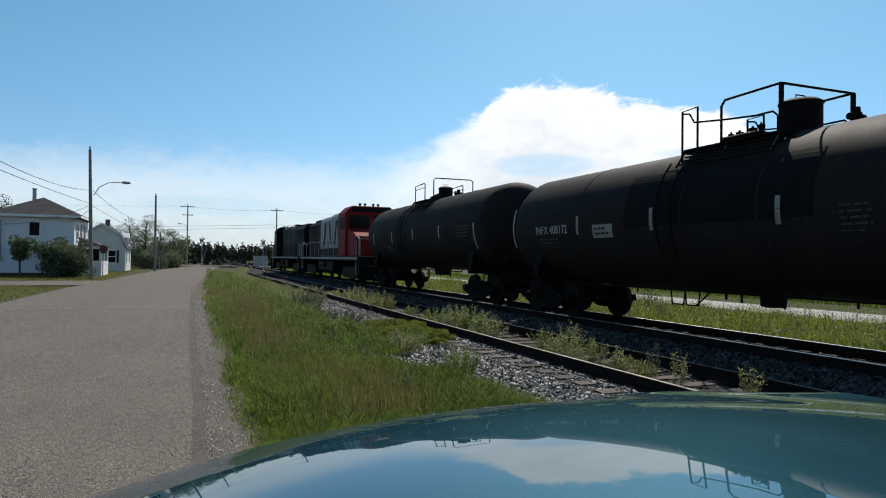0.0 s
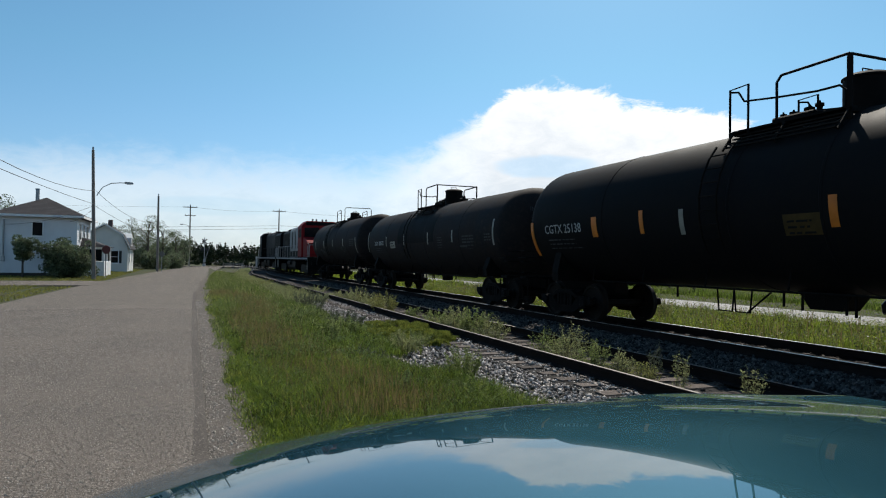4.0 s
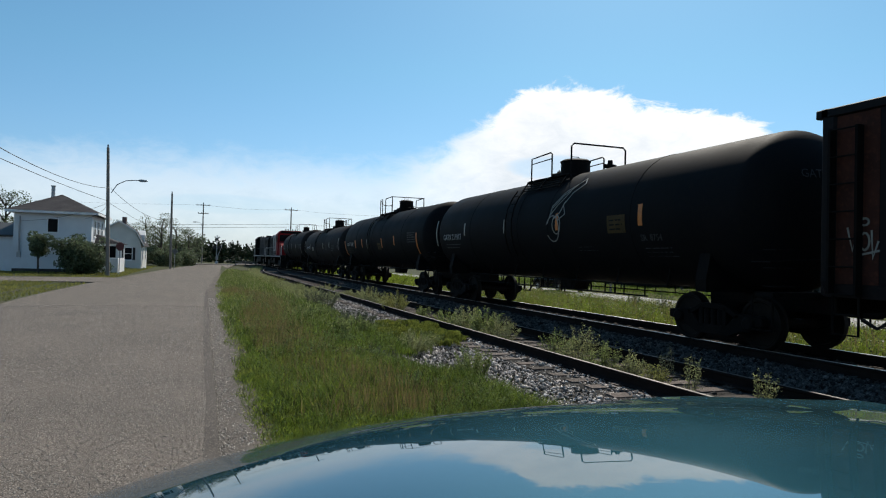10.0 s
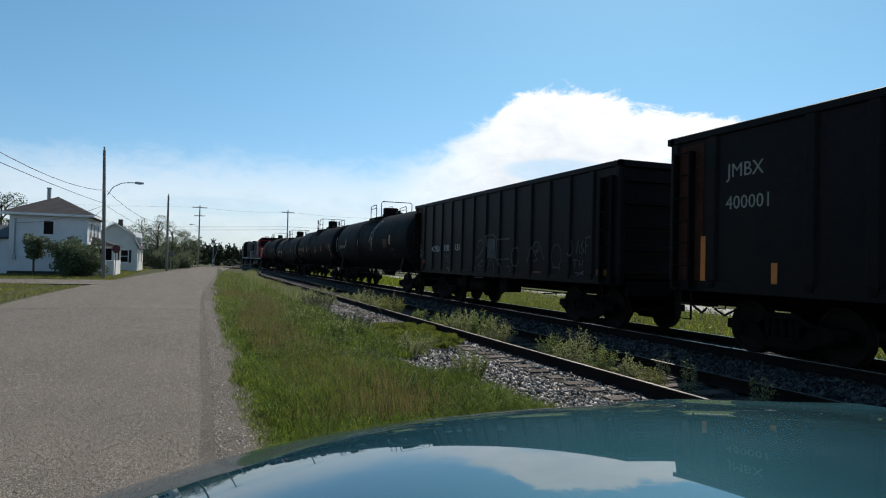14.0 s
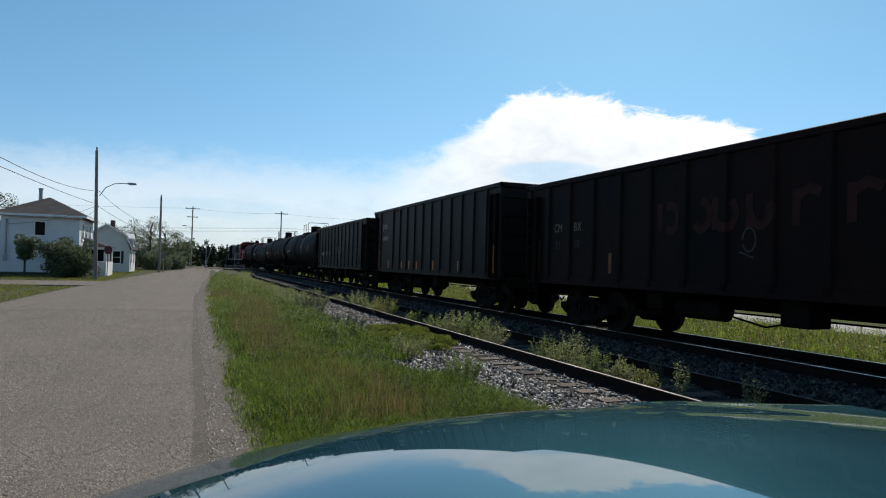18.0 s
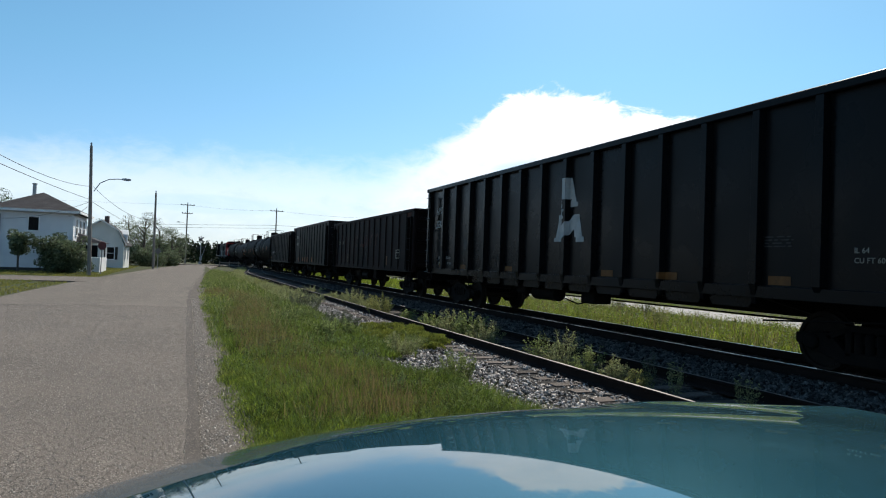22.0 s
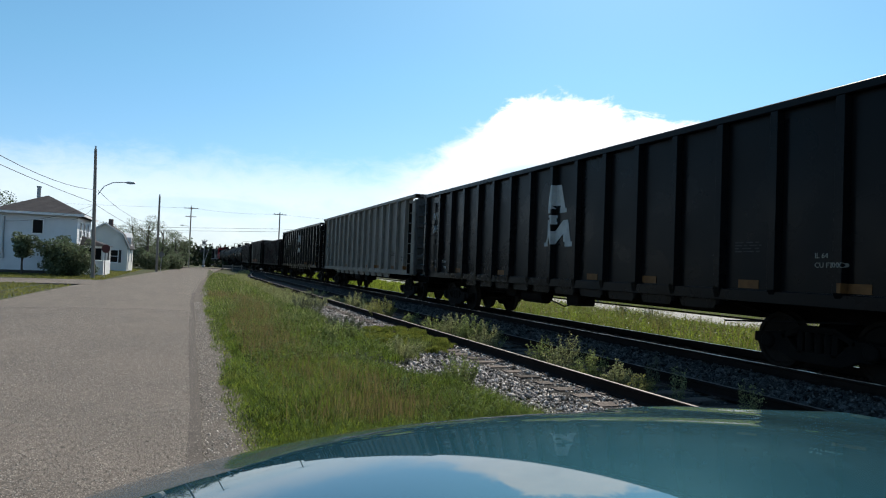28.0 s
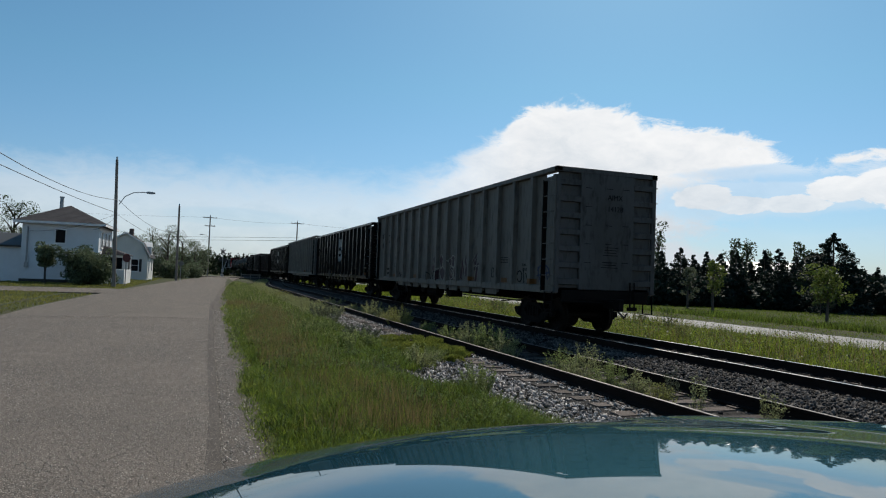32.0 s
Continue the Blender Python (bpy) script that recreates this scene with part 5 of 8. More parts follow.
tank_marks(tank_3, 1.465, 2.50, [(-3.6, 2.04, 2.5, 0.2), (-5.28, 2.06, 2.54, 0.12), (-9.6, 2.02, 2.49, 0.14), (-0.72, 1.62, 2.50, 0.14), (-11.9, 2.1, 2.55), (-15.4, 1.7, 2.6, 0.13)], M["amber"])
tank_marks(tank_3, 1.465, 2.50, [(-6.46, 2.01, 2.49, 0.12)], M["stripe_white"])
shell_letters(tank_3, "CGTX 25138", 0.31, M["white_paint"], 1.465, 2.50, -1.38 - mid_of(tank_3), 2.18, 0.98)
bars(tank_3, 1.465, 2.50, -1.5, 2.0, 1.5, 3, M["dim_paint"], 0.05, 0.1, seed=8)
shell_patch(tank_3, "placard", 1.465, 2.50, -9.4 - mid_of(tank_3), -8.72 - mid_of(tank_3), 1.92, 2.25, M["placard"], "faded amber placard")
bars(tank_3, 1.475, 2.50, -8.8, 2.12, 0.5, 3, M["black_paint"], 0.04, 0.09, seed=9)
bars(tank_3, 1.465, 2.50, -14.1, 2.6, 1.2, 5, M["dim_paint"], 0.06, 0.1, seed=10)

tank_marks(tank_4, 1.465, 2.50, [(-27.24, 2.3, 2.74), (-30.7, 2.28, 2.74, 0.14)], M["amber"])
tank_marks(tank_4, 1.465, 2.50, [(-18.03, 2.0, 2.98, 0.09), (-20.9, 2.32, 2.76, 0.1), (-24.1, 2.31, 2.73, 0.1)], M["stripe_white"])
for _t, _z, _w in (("GATX 211917", 3.02, 0.21),):
    head_letters(tank_4, _t, _w, 1.465, 2.50, 8.15, -0.6, _z, M["dim_paint"])
shell_letters(tank_4, "GATX 211917", 0.30, M["white_paint"], 1.465, 2.50, -18.8 - mid_of(tank_4), 2.2, 0.98)
bars(tank_4, 1.465, 2.50, -19.0, 2.02, 1.6, 2, M["dim_paint"], 0.05, 0.11, seed=11)
shell_patch(tank_4, "placard", 1.465, 2.50, -30.17 - mid_of(tank_4), -29.5 - mid_of(tank_4), 2.15, 2.55, M["placard"], "faded amber placard")
bars(tank_4, 1.475, 2.50, -29.6, 2.42, 0.5, 3, M["black_paint"], 0.04, 0.1, seed=12)
shell_letters(tank_4, "SR  8754", 0.19, M["dim_paint"], 1.465, 2.50, -30.65 - mid_of(tank_4), 1.96, 1.0)
bars(tank_4, 1.465, 2.50, -30.7, 1.80, 1.0, 3, M["dim_paint"], 0.04, 0.08, seed=13)
bars(tank_4, 1.465, 2.50, -28.1, 1.85, 0.9, 4, M["dim_paint"], 0.04, 0.08, seed=14)
ink(tank_4, [arc(-27.05, 2.35, 0.32, 0.34, 20, 330, 14), [(-26.8, 2.5), (-26.95, 2.95), (-27.35, 3.3), (-27.95, 3.6), (-28.1, 3.45), (-27.75, 3.25), (-27.5, 2.95), (-27.65, 2.7), (-27.3, 2.55)],
             [(-26.9, 2.7), (-27.2, 2.95), (-27.6, 3.3)], [(-27.0, 2.9), (-27.35, 3.2), (-27.8, 3.5)], [(-27.1, 2.6), (-27.4, 2.75), (-27.55, 3.05)], arc(-27.25, 2.45, 0.2, 0.25, 90, 420, 12)],
    0.028, M["stripe_white"], R=1.465, zc=2.50, label="looping white scrawl")

# low gondolas
def flat_text(car, text, size, m, y, z, x, wide=1.0):
    ob = letters(text, size, m, car, Matrix(), wide=wide)
    for v in ob.data.vertices:
        v.co = (x - v.co.z, y + (0.03 if x == XP else 0) - mid_of(car) - v.co.x, z + v.co.y)
    drape(ob, car, x)


XL, XP = -1.507, -1.61
flat_text(gon_1, "CMBX", 0.34, M["white_paint"], -37.26, 1.87, XL, 0.9)
flat_text(gon_1, "100", 0.34, M["white_paint"], -38.44, 1.89, XL, 1.1)
flat_text(gon_1, "131", 0.34, M["white_paint"], -39.52, 1.90, XL, 1.05)
ink(gon_1, [[(-41.6, 1.95), (-41.62, 2.16), (-41.86, 2.23), (-42.03, 2.12), (-42.01, 1.91), (-41.72, 1.69), (-41.42, 1.63), (-41.35, 1.25), (-41.41, 1.0), (-42.03, 1.02), (-42.05, 1.48), (-41.99, 1.58), (-41.64, 1.39)],
            [(-41.46, 1.36), (-41.43, 1.1), (-41.69, 1.08), (-41.73, 1.42)], [(-41.8, 1.36), (-41.95, 1.38)], [(-41.8, 1.24), (-41.95, 1.24)], [(-42.31, 1.99), (-42.28, 2.34), (-42.7, 2.37), (-43.01, 2.26), (-42.99, 1.59)],
            [(-42.4, 1.15), (-42.4, 1.29), (-42.52, 1.54), (-42.72, 1.59), (-42.87, 1.4), (-42.86, 1.01)]], 0.036, M["chalk"], x=XL)
ink(gon_1, [[(-43.91, 2.21), (-43.13, 2.2), (-43.12, 1.59), (-43.92, 1.62)], [(-43.2, 1.59), (-43.38, 1.32), (-43.35, 1.18), (-44.0, 1.21), (-43.97, 1.38), (-43.77, 1.4)],
            [(-44.26, 1.92), (-44.43, 1.95), (-44.55, 1.77), (-44.53, 1.52), (-44.37, 1.39), (-44.22, 1.45), (-44.15, 1.6), (-44.18, 1.8), (-44.26, 1.92)]], 0.036, M["chalk"], x=XL)
g = Geo()
g.box(XL - 0.004, XL, -42.92 - mid_of(gon_1), -42.35 - mid_of(gon_1), 1.63, 2.24)
drape(part("paint_patch", g, M["chalk"], gon_1, "pale square of primer"), gon_1, XL)
ink(gon_1, [[(-45.1, 1.5), (-45.3, 1.95), (-45.5, 1.7), (-45.7, 2.1), (-45.95, 1.6)], arc(-45.55, 1.95, 0.16, 0.14, 0, 300), [(-45.5, 1.75), (-45.6, 1.6), (-45.4, 1.55)]], 0.035, M["chalk"], x=XL)
ink(gon_1, [[(-47.32, 2.08), (-47.36, 1.78), (-47.27, 1.70), (-47.18, 1.78)], [(-47.55, 1.75), (-47.62, 2.1), (-47.7, 1.75)], [(-47.85, 2.05), (-47.75, 1.95), (-47.88, 1.82), (-47.75, 1.75)], [(-47.95, 1.75), (-47.95, 2.12), (-48.2, 2.14)],
            [(-47.95, 1.93), (-48.12, 1.94)], [(-47.4, 1.6), (-47.6, 1.6)], [(-47.5, 1.6), (-47.5, 1.42)], [(-47.7, 1.6), (-47.7, 1.42)], [(-47.85, 1.6), (-47.85, 1.42)], [(-47.7, 1.5), (-47.85, 1.5)],
            [(-47.5, 1.3), (-47.9, 1.26)], [(-47.6, 1.22), (-47.9, 1.34)]], 0.032, M["chalk"], x=XL)
ink(gon_1, [[(-38.5, 1.8), (-38.65, 1.6), (-38.9, 1.72), (-39.0, 1.5), (-39.25, 1.45)], arc(-38.8, 1.62, 0.14, 0.1, 0, 320)], 0.03, M["chalk"], x=XL)
ink(gon_1, [arc(-46.6, 1.7, 0.25, 0.3, 0, 360, 14), [(-46.4, 1.4), (-46.8, 1.4), (-46.8, 1.15), (-46.4, 1.15)]], 0.04, M["dim_paint"], x=XL)
for y, z in ((-48.6, 1.32), (-39.0, 1.22), (-45.6, 1.22), (-36.3, 1.5)):
    stripe(gon_1, XL, y - mid_of(gon_1), z - 0.07, z + 0.07, 0.42 if y != -36.3 else 0.2, M["amber_dim"])
part("rust_panel", Geo().box(-1.556, -1.552, 6.22, 6.92, 1.17, 3.66), M["rust"], gon_1, "rust-brown panel at the corner")
ink(gon_1, [[(-35.52, 2.05), (-35.6, 1.72), (-35.66, 2.0), (-35.7, 1.75)], arc(-35.78, 1.85, 0.07, 0.12, 20, 330), [(-35.88, 2.0), (-35.9, 1.62), (-35.98, 1.85)], arc(-35.78, 2.12, 0.06, 0.05, 0, 350), [(-35.7, 1.66), (-36.0, 1.72)]], 0.028,
    M["stripe_white"], x=XL, lift=0.006)
part("rust_panel", Geo().box(-1.556, -1.552, 6.24, 6.92, 1.17, 3.76), M["rust"], gon_2, "rust-brown panel at the corner")
flat_text(gon_2, "JMBX", 0.34, M["stripe_white"], -52.33, 3.05, XL, 1.0)
flat_text(gon_2, "400001", 0.33, M["stripe_white"], -52.30, 2.50, XL, 1.0)
for y, z0, z1 in ((-51.78, 1.15, 2.05), (-53.35, 1.12, 1.58), (-55.37, 1.09, 1.55), (-56.4, 1.12, 1.59), (-57.38, 1.1, 1.56), (-59.3, 1.1, 1.6), (-61.8, 1.1, 1.6), (-64.6, 1.1, 2.1)):
    stripe(gon_2, XL, y - mid_of(gon_2), z0, z1, 0.12, M["amber"])
flat_text(gon_3, "CM", 0.30, M["worn_letter"], -68.1, 2.34, XL, 0.85)
flat_text(gon_3, "BX", 0.30, M["worn_letter"], -69.0, 2.34, XL, 0.85)
flat_text(gon_3, "00", 0.27, M["dim_paint"], -69.0, 1.95, XL)
flat_text(gon_3, "31", 0.27, M["dim_paint"], -68.15, 1.93, XL)
for y, z0, z1 in ((-67.32, 1.3, 2.18), (-70.48, 1.36, 1.81), (-78.0, 1.3, 1.7), (-81.4, 1.27, 2.17)):
    stripe(gon_3, XL, y - mid_of(gon_3), z0, z1, 0.12, M["amber_dim"])
_m3 = mid_of(gon_3)
ink(gon_3, [[(-79.35, 1.97), (-79.85, 1.97), (-79.85, 1.62), (-79.35, 1.62), (-79.35, 1.97)], [(-79.6, 1.97), (-79.6, 1.62)], [(-79.35, 1.85), (-79.85, 1.85)]], 0.03, M["stripe_white"], "data_panel", x=XL)
ink(gon_3, [[(-80.9, 1.8), (-81.0, 1.5), (-81.1, 1.75)], arc(-81.15, 1.62, 0.1, 0.14, 0, 330), [(-81.25, 1.35), (-81.35, 1.65), (-81.3, 1.25)]], 0.035, M["stripe_white"], x=XL)
ink(gon_3, [arc(-74.3, 2.0, 0.14, 0.2, 0, 340), [(-74.1, 1.8), (-74.4, 1.7)]], 0.03, M["dim_paint"], x=XL)
for k, (ya, yb) in enumerate(((-72.1, -72.7), (-72.95, -73.45), (-73.54, -74.06), (-74.3, -74.8), (-75.2, -75.65), (-76.1, -76.55))):
    # upright stem and a worn half round, too faint to read
    st = [[(ya, 2.2), (ya, 2.76)]] if k != 1 else []
    st += [[(ya, 2.62), ((ya + yb) / 2, 2.75), (yb, 2.66)]] if k > 3 else [arc((ya + yb) / 2, 2.47, 0.22, 0.25, 60 + 30 * k, 300 + 20 * k, 9)]
    ink(gon_3, st, 0.15, M["faded_red"], "faded_lettering", x=XL, label="worn red letters, hard to read")
part("rust_panel", Geo().box(-1.556, -1.552, -7.05, -6.35, 1.2, 3.5), M["rust"], gon_3, "rust-brown panel at the corner")


BLK, BLU = (-160.95, 1.50), (-162.38, 1.58)


def emblem(car, yc):
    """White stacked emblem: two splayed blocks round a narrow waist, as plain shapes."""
    mid = mid_of(car)
    g = Geo()

    def poly(pts):
        g.prism([(yc + p[0] - mid, p[1]) for p in pts], XP - 0.006, XP + 0.002, "x")

    poly([(0.17, 3.64), (-0.13, 3.64), (-0.34, 3.04), (-0.40, 3.04), (-0.40, 2.93), (-0.10, 2.93), (-0.10, 3.04), (-0.14, 3.12), (0.11, 3.12), (0.09, 3.04), (0.15, 3.04), (0.15, 2.93), (0.32, 2.93), (0.32, 3.04), (0.27, 3.04)])
    poly([(0.22, 2.88), (0.02, 2.88), (0.02, 2.82), (0.07, 2.82), (0.07, 2.71), (0.02, 2.71), (0.02, 2.65), (0.22, 2.65), (0.22, 2.71), (0.17, 2.71), (0.17, 2.82), (0.22, 2.82)])
    poly([(0.42, 2.76), (0.20, 2.76), (0.12, 2.46), (-0.26, 2.74), (-0.48, 2.74), (-0.62, 2.20), (-0.69, 2.20), (-0.69, 2.08), (-0.36, 2.08), (-0.36, 2.20), (-0.30, 2.20), (-0.28, 2.40), (0.12, 2.13), (0.26, 2.42), (0.32, 2.22), (0.28, 2.22),
          (0.28, 2.10), (0.62, 2.10), (0.62, 2.20), (0.54, 2.20), (0.40, 2.66), (0.42, 2.66)])
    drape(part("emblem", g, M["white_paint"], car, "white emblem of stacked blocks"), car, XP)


for car, y, m, num in ((gon_4, -83.3, "white_paint", "20302"), (gon_6, -123.9, "white_paint", "20158"), (gon_5, -103.7, "black_paint", "15434"), (gon_7, -144.1, "black_paint", "14128")):
    pm = M[m]
    flat_text(car, "AIMX", 0.40, pm, y - 0.72, 3.24, XP, 0.68)
    flat_text(car, num, 0.40, pm, y - 0.72, 2.75, XP, 0.68)
    ink(car, [[(y - 2.02, 3.36), (y - 2.34, 3.36), (y - 2.34, 3.0), (y - 2.02, 3.0), (y - 2.02, 3.36)]], 0.025, M["chalk"] if m == "white_paint" else pm, "stencil_box", x=XP)
    flat_text(car, "C", 0.17, M["chalk"] if m == "white_paint" else pm, y - 2.12, 3.05, XP)
    flat_text(car, "LD LMT", 0.13, pm, y - 1.05, 1.62, XP)
    flat_text(car, "LT WT", 0.13, pm, y - 1.05, 1.42, XP)
    flat_text(car, "213600", 0.13, pm, y - 1.8, 1.62, XP)
    flat_text(car, "72400" if m == "black_paint" else "71100", 0.13, pm, y - 1.9, 1.42, XP)
    g = Geo()
    g.box(XP - 0.004, XP, y - 3.6 - mid_of(car), y - 3.3 - mid_of(car), 1.95, 2.28)
    drape(part("data_label", g, M["chalk"], car, "square data label"), car, XP)
    bars(car, None, None, y - 3.33, 2.2, 0.24, 5, M["dim_paint"] if m == "white_paint" else M["black_paint"], 0.03, 0.055, x=XP - 0.006, seed=22)
    bars(car, None, None, y - 3.24, 1.9, 0.6, 3, M["dim_paint"] if m == "white_paint" else M["black_paint"], 0.025, 0.06, x=XP, seed=20)
    bars(car, None, None, y - 15.5, 2.05, 0.62, 4, M["dim_paint"] if m == "white_paint" else M["black_paint"], 0.025, 0.05, x=XP, seed=21)
    flat_text(car, "IL 64", 0.11, M["stripe_white"] if m == "white_paint" else pm, y - 17.05, 1.80, XP)
    flat_text(car, "CU FT 6000", 0.11, M["stripe_white"] if m == "white_paint" else pm, y - 17.05, 1.66, XP)
    for k, dy in enumerate((1.3, 3.3, 6.6, 11.3, 13.3, 15.8, 17.7)):
        stripe(car, XP, y - dy - mid_of(car), 1.30, 1.44, 0.42, M["amber_dim"])
emblem(gon_4, -92.97)
emblem(gon_6, -133.62)
ink(gon_5, [[(-104.4, 2.45), (-104.55, 2.6), (-104.6, 2.4)], arc(-104.75, 2.5, 0.09, 0.1, 0, 330), [(-104.9, 2.7), (-104.9, 2.42), (-105.0, 2.55)], [(-105.05, 2.42), (-105.08, 2.75)], [(-105.1, 2.6), (-105.3, 2.62), (-105.15, 2.5), (-105.3, 2.42)]],
    0.03, M["black_paint"], x=XP)
# maroon throw-ups outlined in white on the last wagon
BUBBLES = [[(-154.12, 1.98, 0.17, 0.26), (-154.28, 1.52, 0.26, 0.26), (-153.86, 1.42, 0.10, 0.30)],
           [(-155.15, 1.95, 0.16, 0.16), (-155.42, 1.98, 0.19, 0.24), (-155.32, 1.52, 0.26, 0.28), (-155.66, 1.60, 0.11, 0.28)],
           [(-153.28, 2.05, 0.13, 0.13), (-153.20, 1.72, 0.14, 0.14)]]
for k, piece in enumerate(BUBBLES):
    for n, (yb, zb, ry, rz) in enumerate(piece):
        ring = [(yb + (ry + 0.03 * math.sin(3 * a + n)) * math.cos(a), zb + (rz + 0.03 * math.sin(2 * a + k)) * math.sin(a)) for a in [2 * math.pi * q / 20 for q in range(20)]]
        g = Geo()
        g.prism([(p[0] - mid_of(gon_7), p[1]) for p in ring], XP - 0.004 - 0.002 * n, XP + 0.001, "x")
        drape(part("graffiti", g, M["graffiti_red"], gon_7, "rounded maroon graffiti"), gon_7, XP)
        if k < 2:
            ink(gon_7, [ring + ring[:1]], 0.03, M["stripe_white"], "graffiti_outline", x=XP, lift=0.006 + 0.003 * n)
ink(gon_7, [[(-155.22, 1.58), (-155.28, 1.42), (-155.36, 1.6), (-155.44, 1.45)], arc(-155.33, 1.5, 0.17, 0.17, 0, 300)], 0.022, M["stripe_white"], "graffiti_outline", x=XP, lift=0.018)
for st in ([(-156.25, 1.35), (-156.35, 1.9), (-156.52, 1.6), (-156.66, 2.05), (-156.74, 1.45)], [(-157.42, 1.95), (-157.62, 2.12), (-157.55, 1.75), (-157.75, 1.80), (-157.62, 1.25)]):
    ink(gon_7, [st], 0.21, M["graffiti_red"], "graffiti", x=XP, label="angular maroon graffiti")
    for d in (-0.115, 0.115):
        ink(gon_7, [[(p[0] + d, p[1] + 0.03) for p in st]], 0.025, M["stripe_white"], "graffiti_outline", x=XP, lift=0.006)
ink(gon_7, [[(-148.2, 1.2), (-148.2, 1.55), (-148.4, 1.3), (-148.5, 1.55), (-148.5, 1.2)], arc(-148.75, 1.4, 0.12, 0.16, 0, 330)], 0.04, M["black_paint"], x=XP)
ink(gon_7, [[(-152.6, 1.25), (-152.6, 1.6), (-152.9, 1.25), (-152.9, 1.6)], arc(-153.25, 1.42, 0.15, 0.17, 0, 360), [(-153.5, 1.6), (-153.6, 1.25)]], 0.04, M["black_paint"], x=XP)
ink(gon_7, [[(-158.95, 1.74), (-159.2, 1.74), (-159.2, 1.45), (-158.95, 1.45), (-158.95, 1.74)], [(-159.07, 1.74), (-159.07, 1.45)]], 0.025, M["black_paint"], "stencil_box", x=XP)
ink(gon_7, [arc(BLK[0], BLK[1], 0.16, 0.16, 20, 330), [(BLK[0] - 0.25, BLK[1] + 0.25), (BLK[0] - 0.3, BLK[1] - 0.2)], [(BLK[0] - 0.4, BLK[1] + 0.1), (BLK[0] - 0.5, BLK[1] - 0.1), (BLK[0] - 0.62, BLK[1] + 0.15), (BLK[0] - 0.45, BLK[1] - 0.3)]],
    0.035, M["black_paint"], x=XP)
ink(gon_7, [[(BLU[0] + 0.3, BLU[1] + 0.2), (BLU[0] + 0.22, BLU[1] - 0.2), (BLU[0] + 0.1, BLU[1] + 0.15), (BLU[0], BLU[1] - 0.2), (BLU[0] - 0.12, BLU[1] + 0.2), (BLU[0] - 0.25, BLU[1] - 0.15)], arc(BLU[0], BLU[1], 0.34, 0.26, 20, 200), [(BLU[0] + 0.35, BLU[1] - 0.05), (BLU[0] - 0.35, BLU[1] + 0.05)]],
    0.045, M["graffiti_blue"], x=XP)
# number on the end of the last wagon
for k in range(7):
    part("small_print", Geo().box(-0.05 - 0.02 * k, 0.35 - 0.03 * (k % 3), -9.556, -9.548, 2.34 - 0.07 * k - (0.12 if k > 3 else 0), 2.358 - 0.07 * k - (0.12 if k > 3 else 0)), M["black_paint"], gon_7)
for txt, z in (("AIMX", 3.64), ("14128", 3.33)):
    letters(txt, 0.20, M["black_paint"], gon_7, Matrix(((1, 0, 0, -0.02), (0, 0, -1, -9.55 - 0.004), (0, 1, 0, z), (0, 0, 0, 1))))


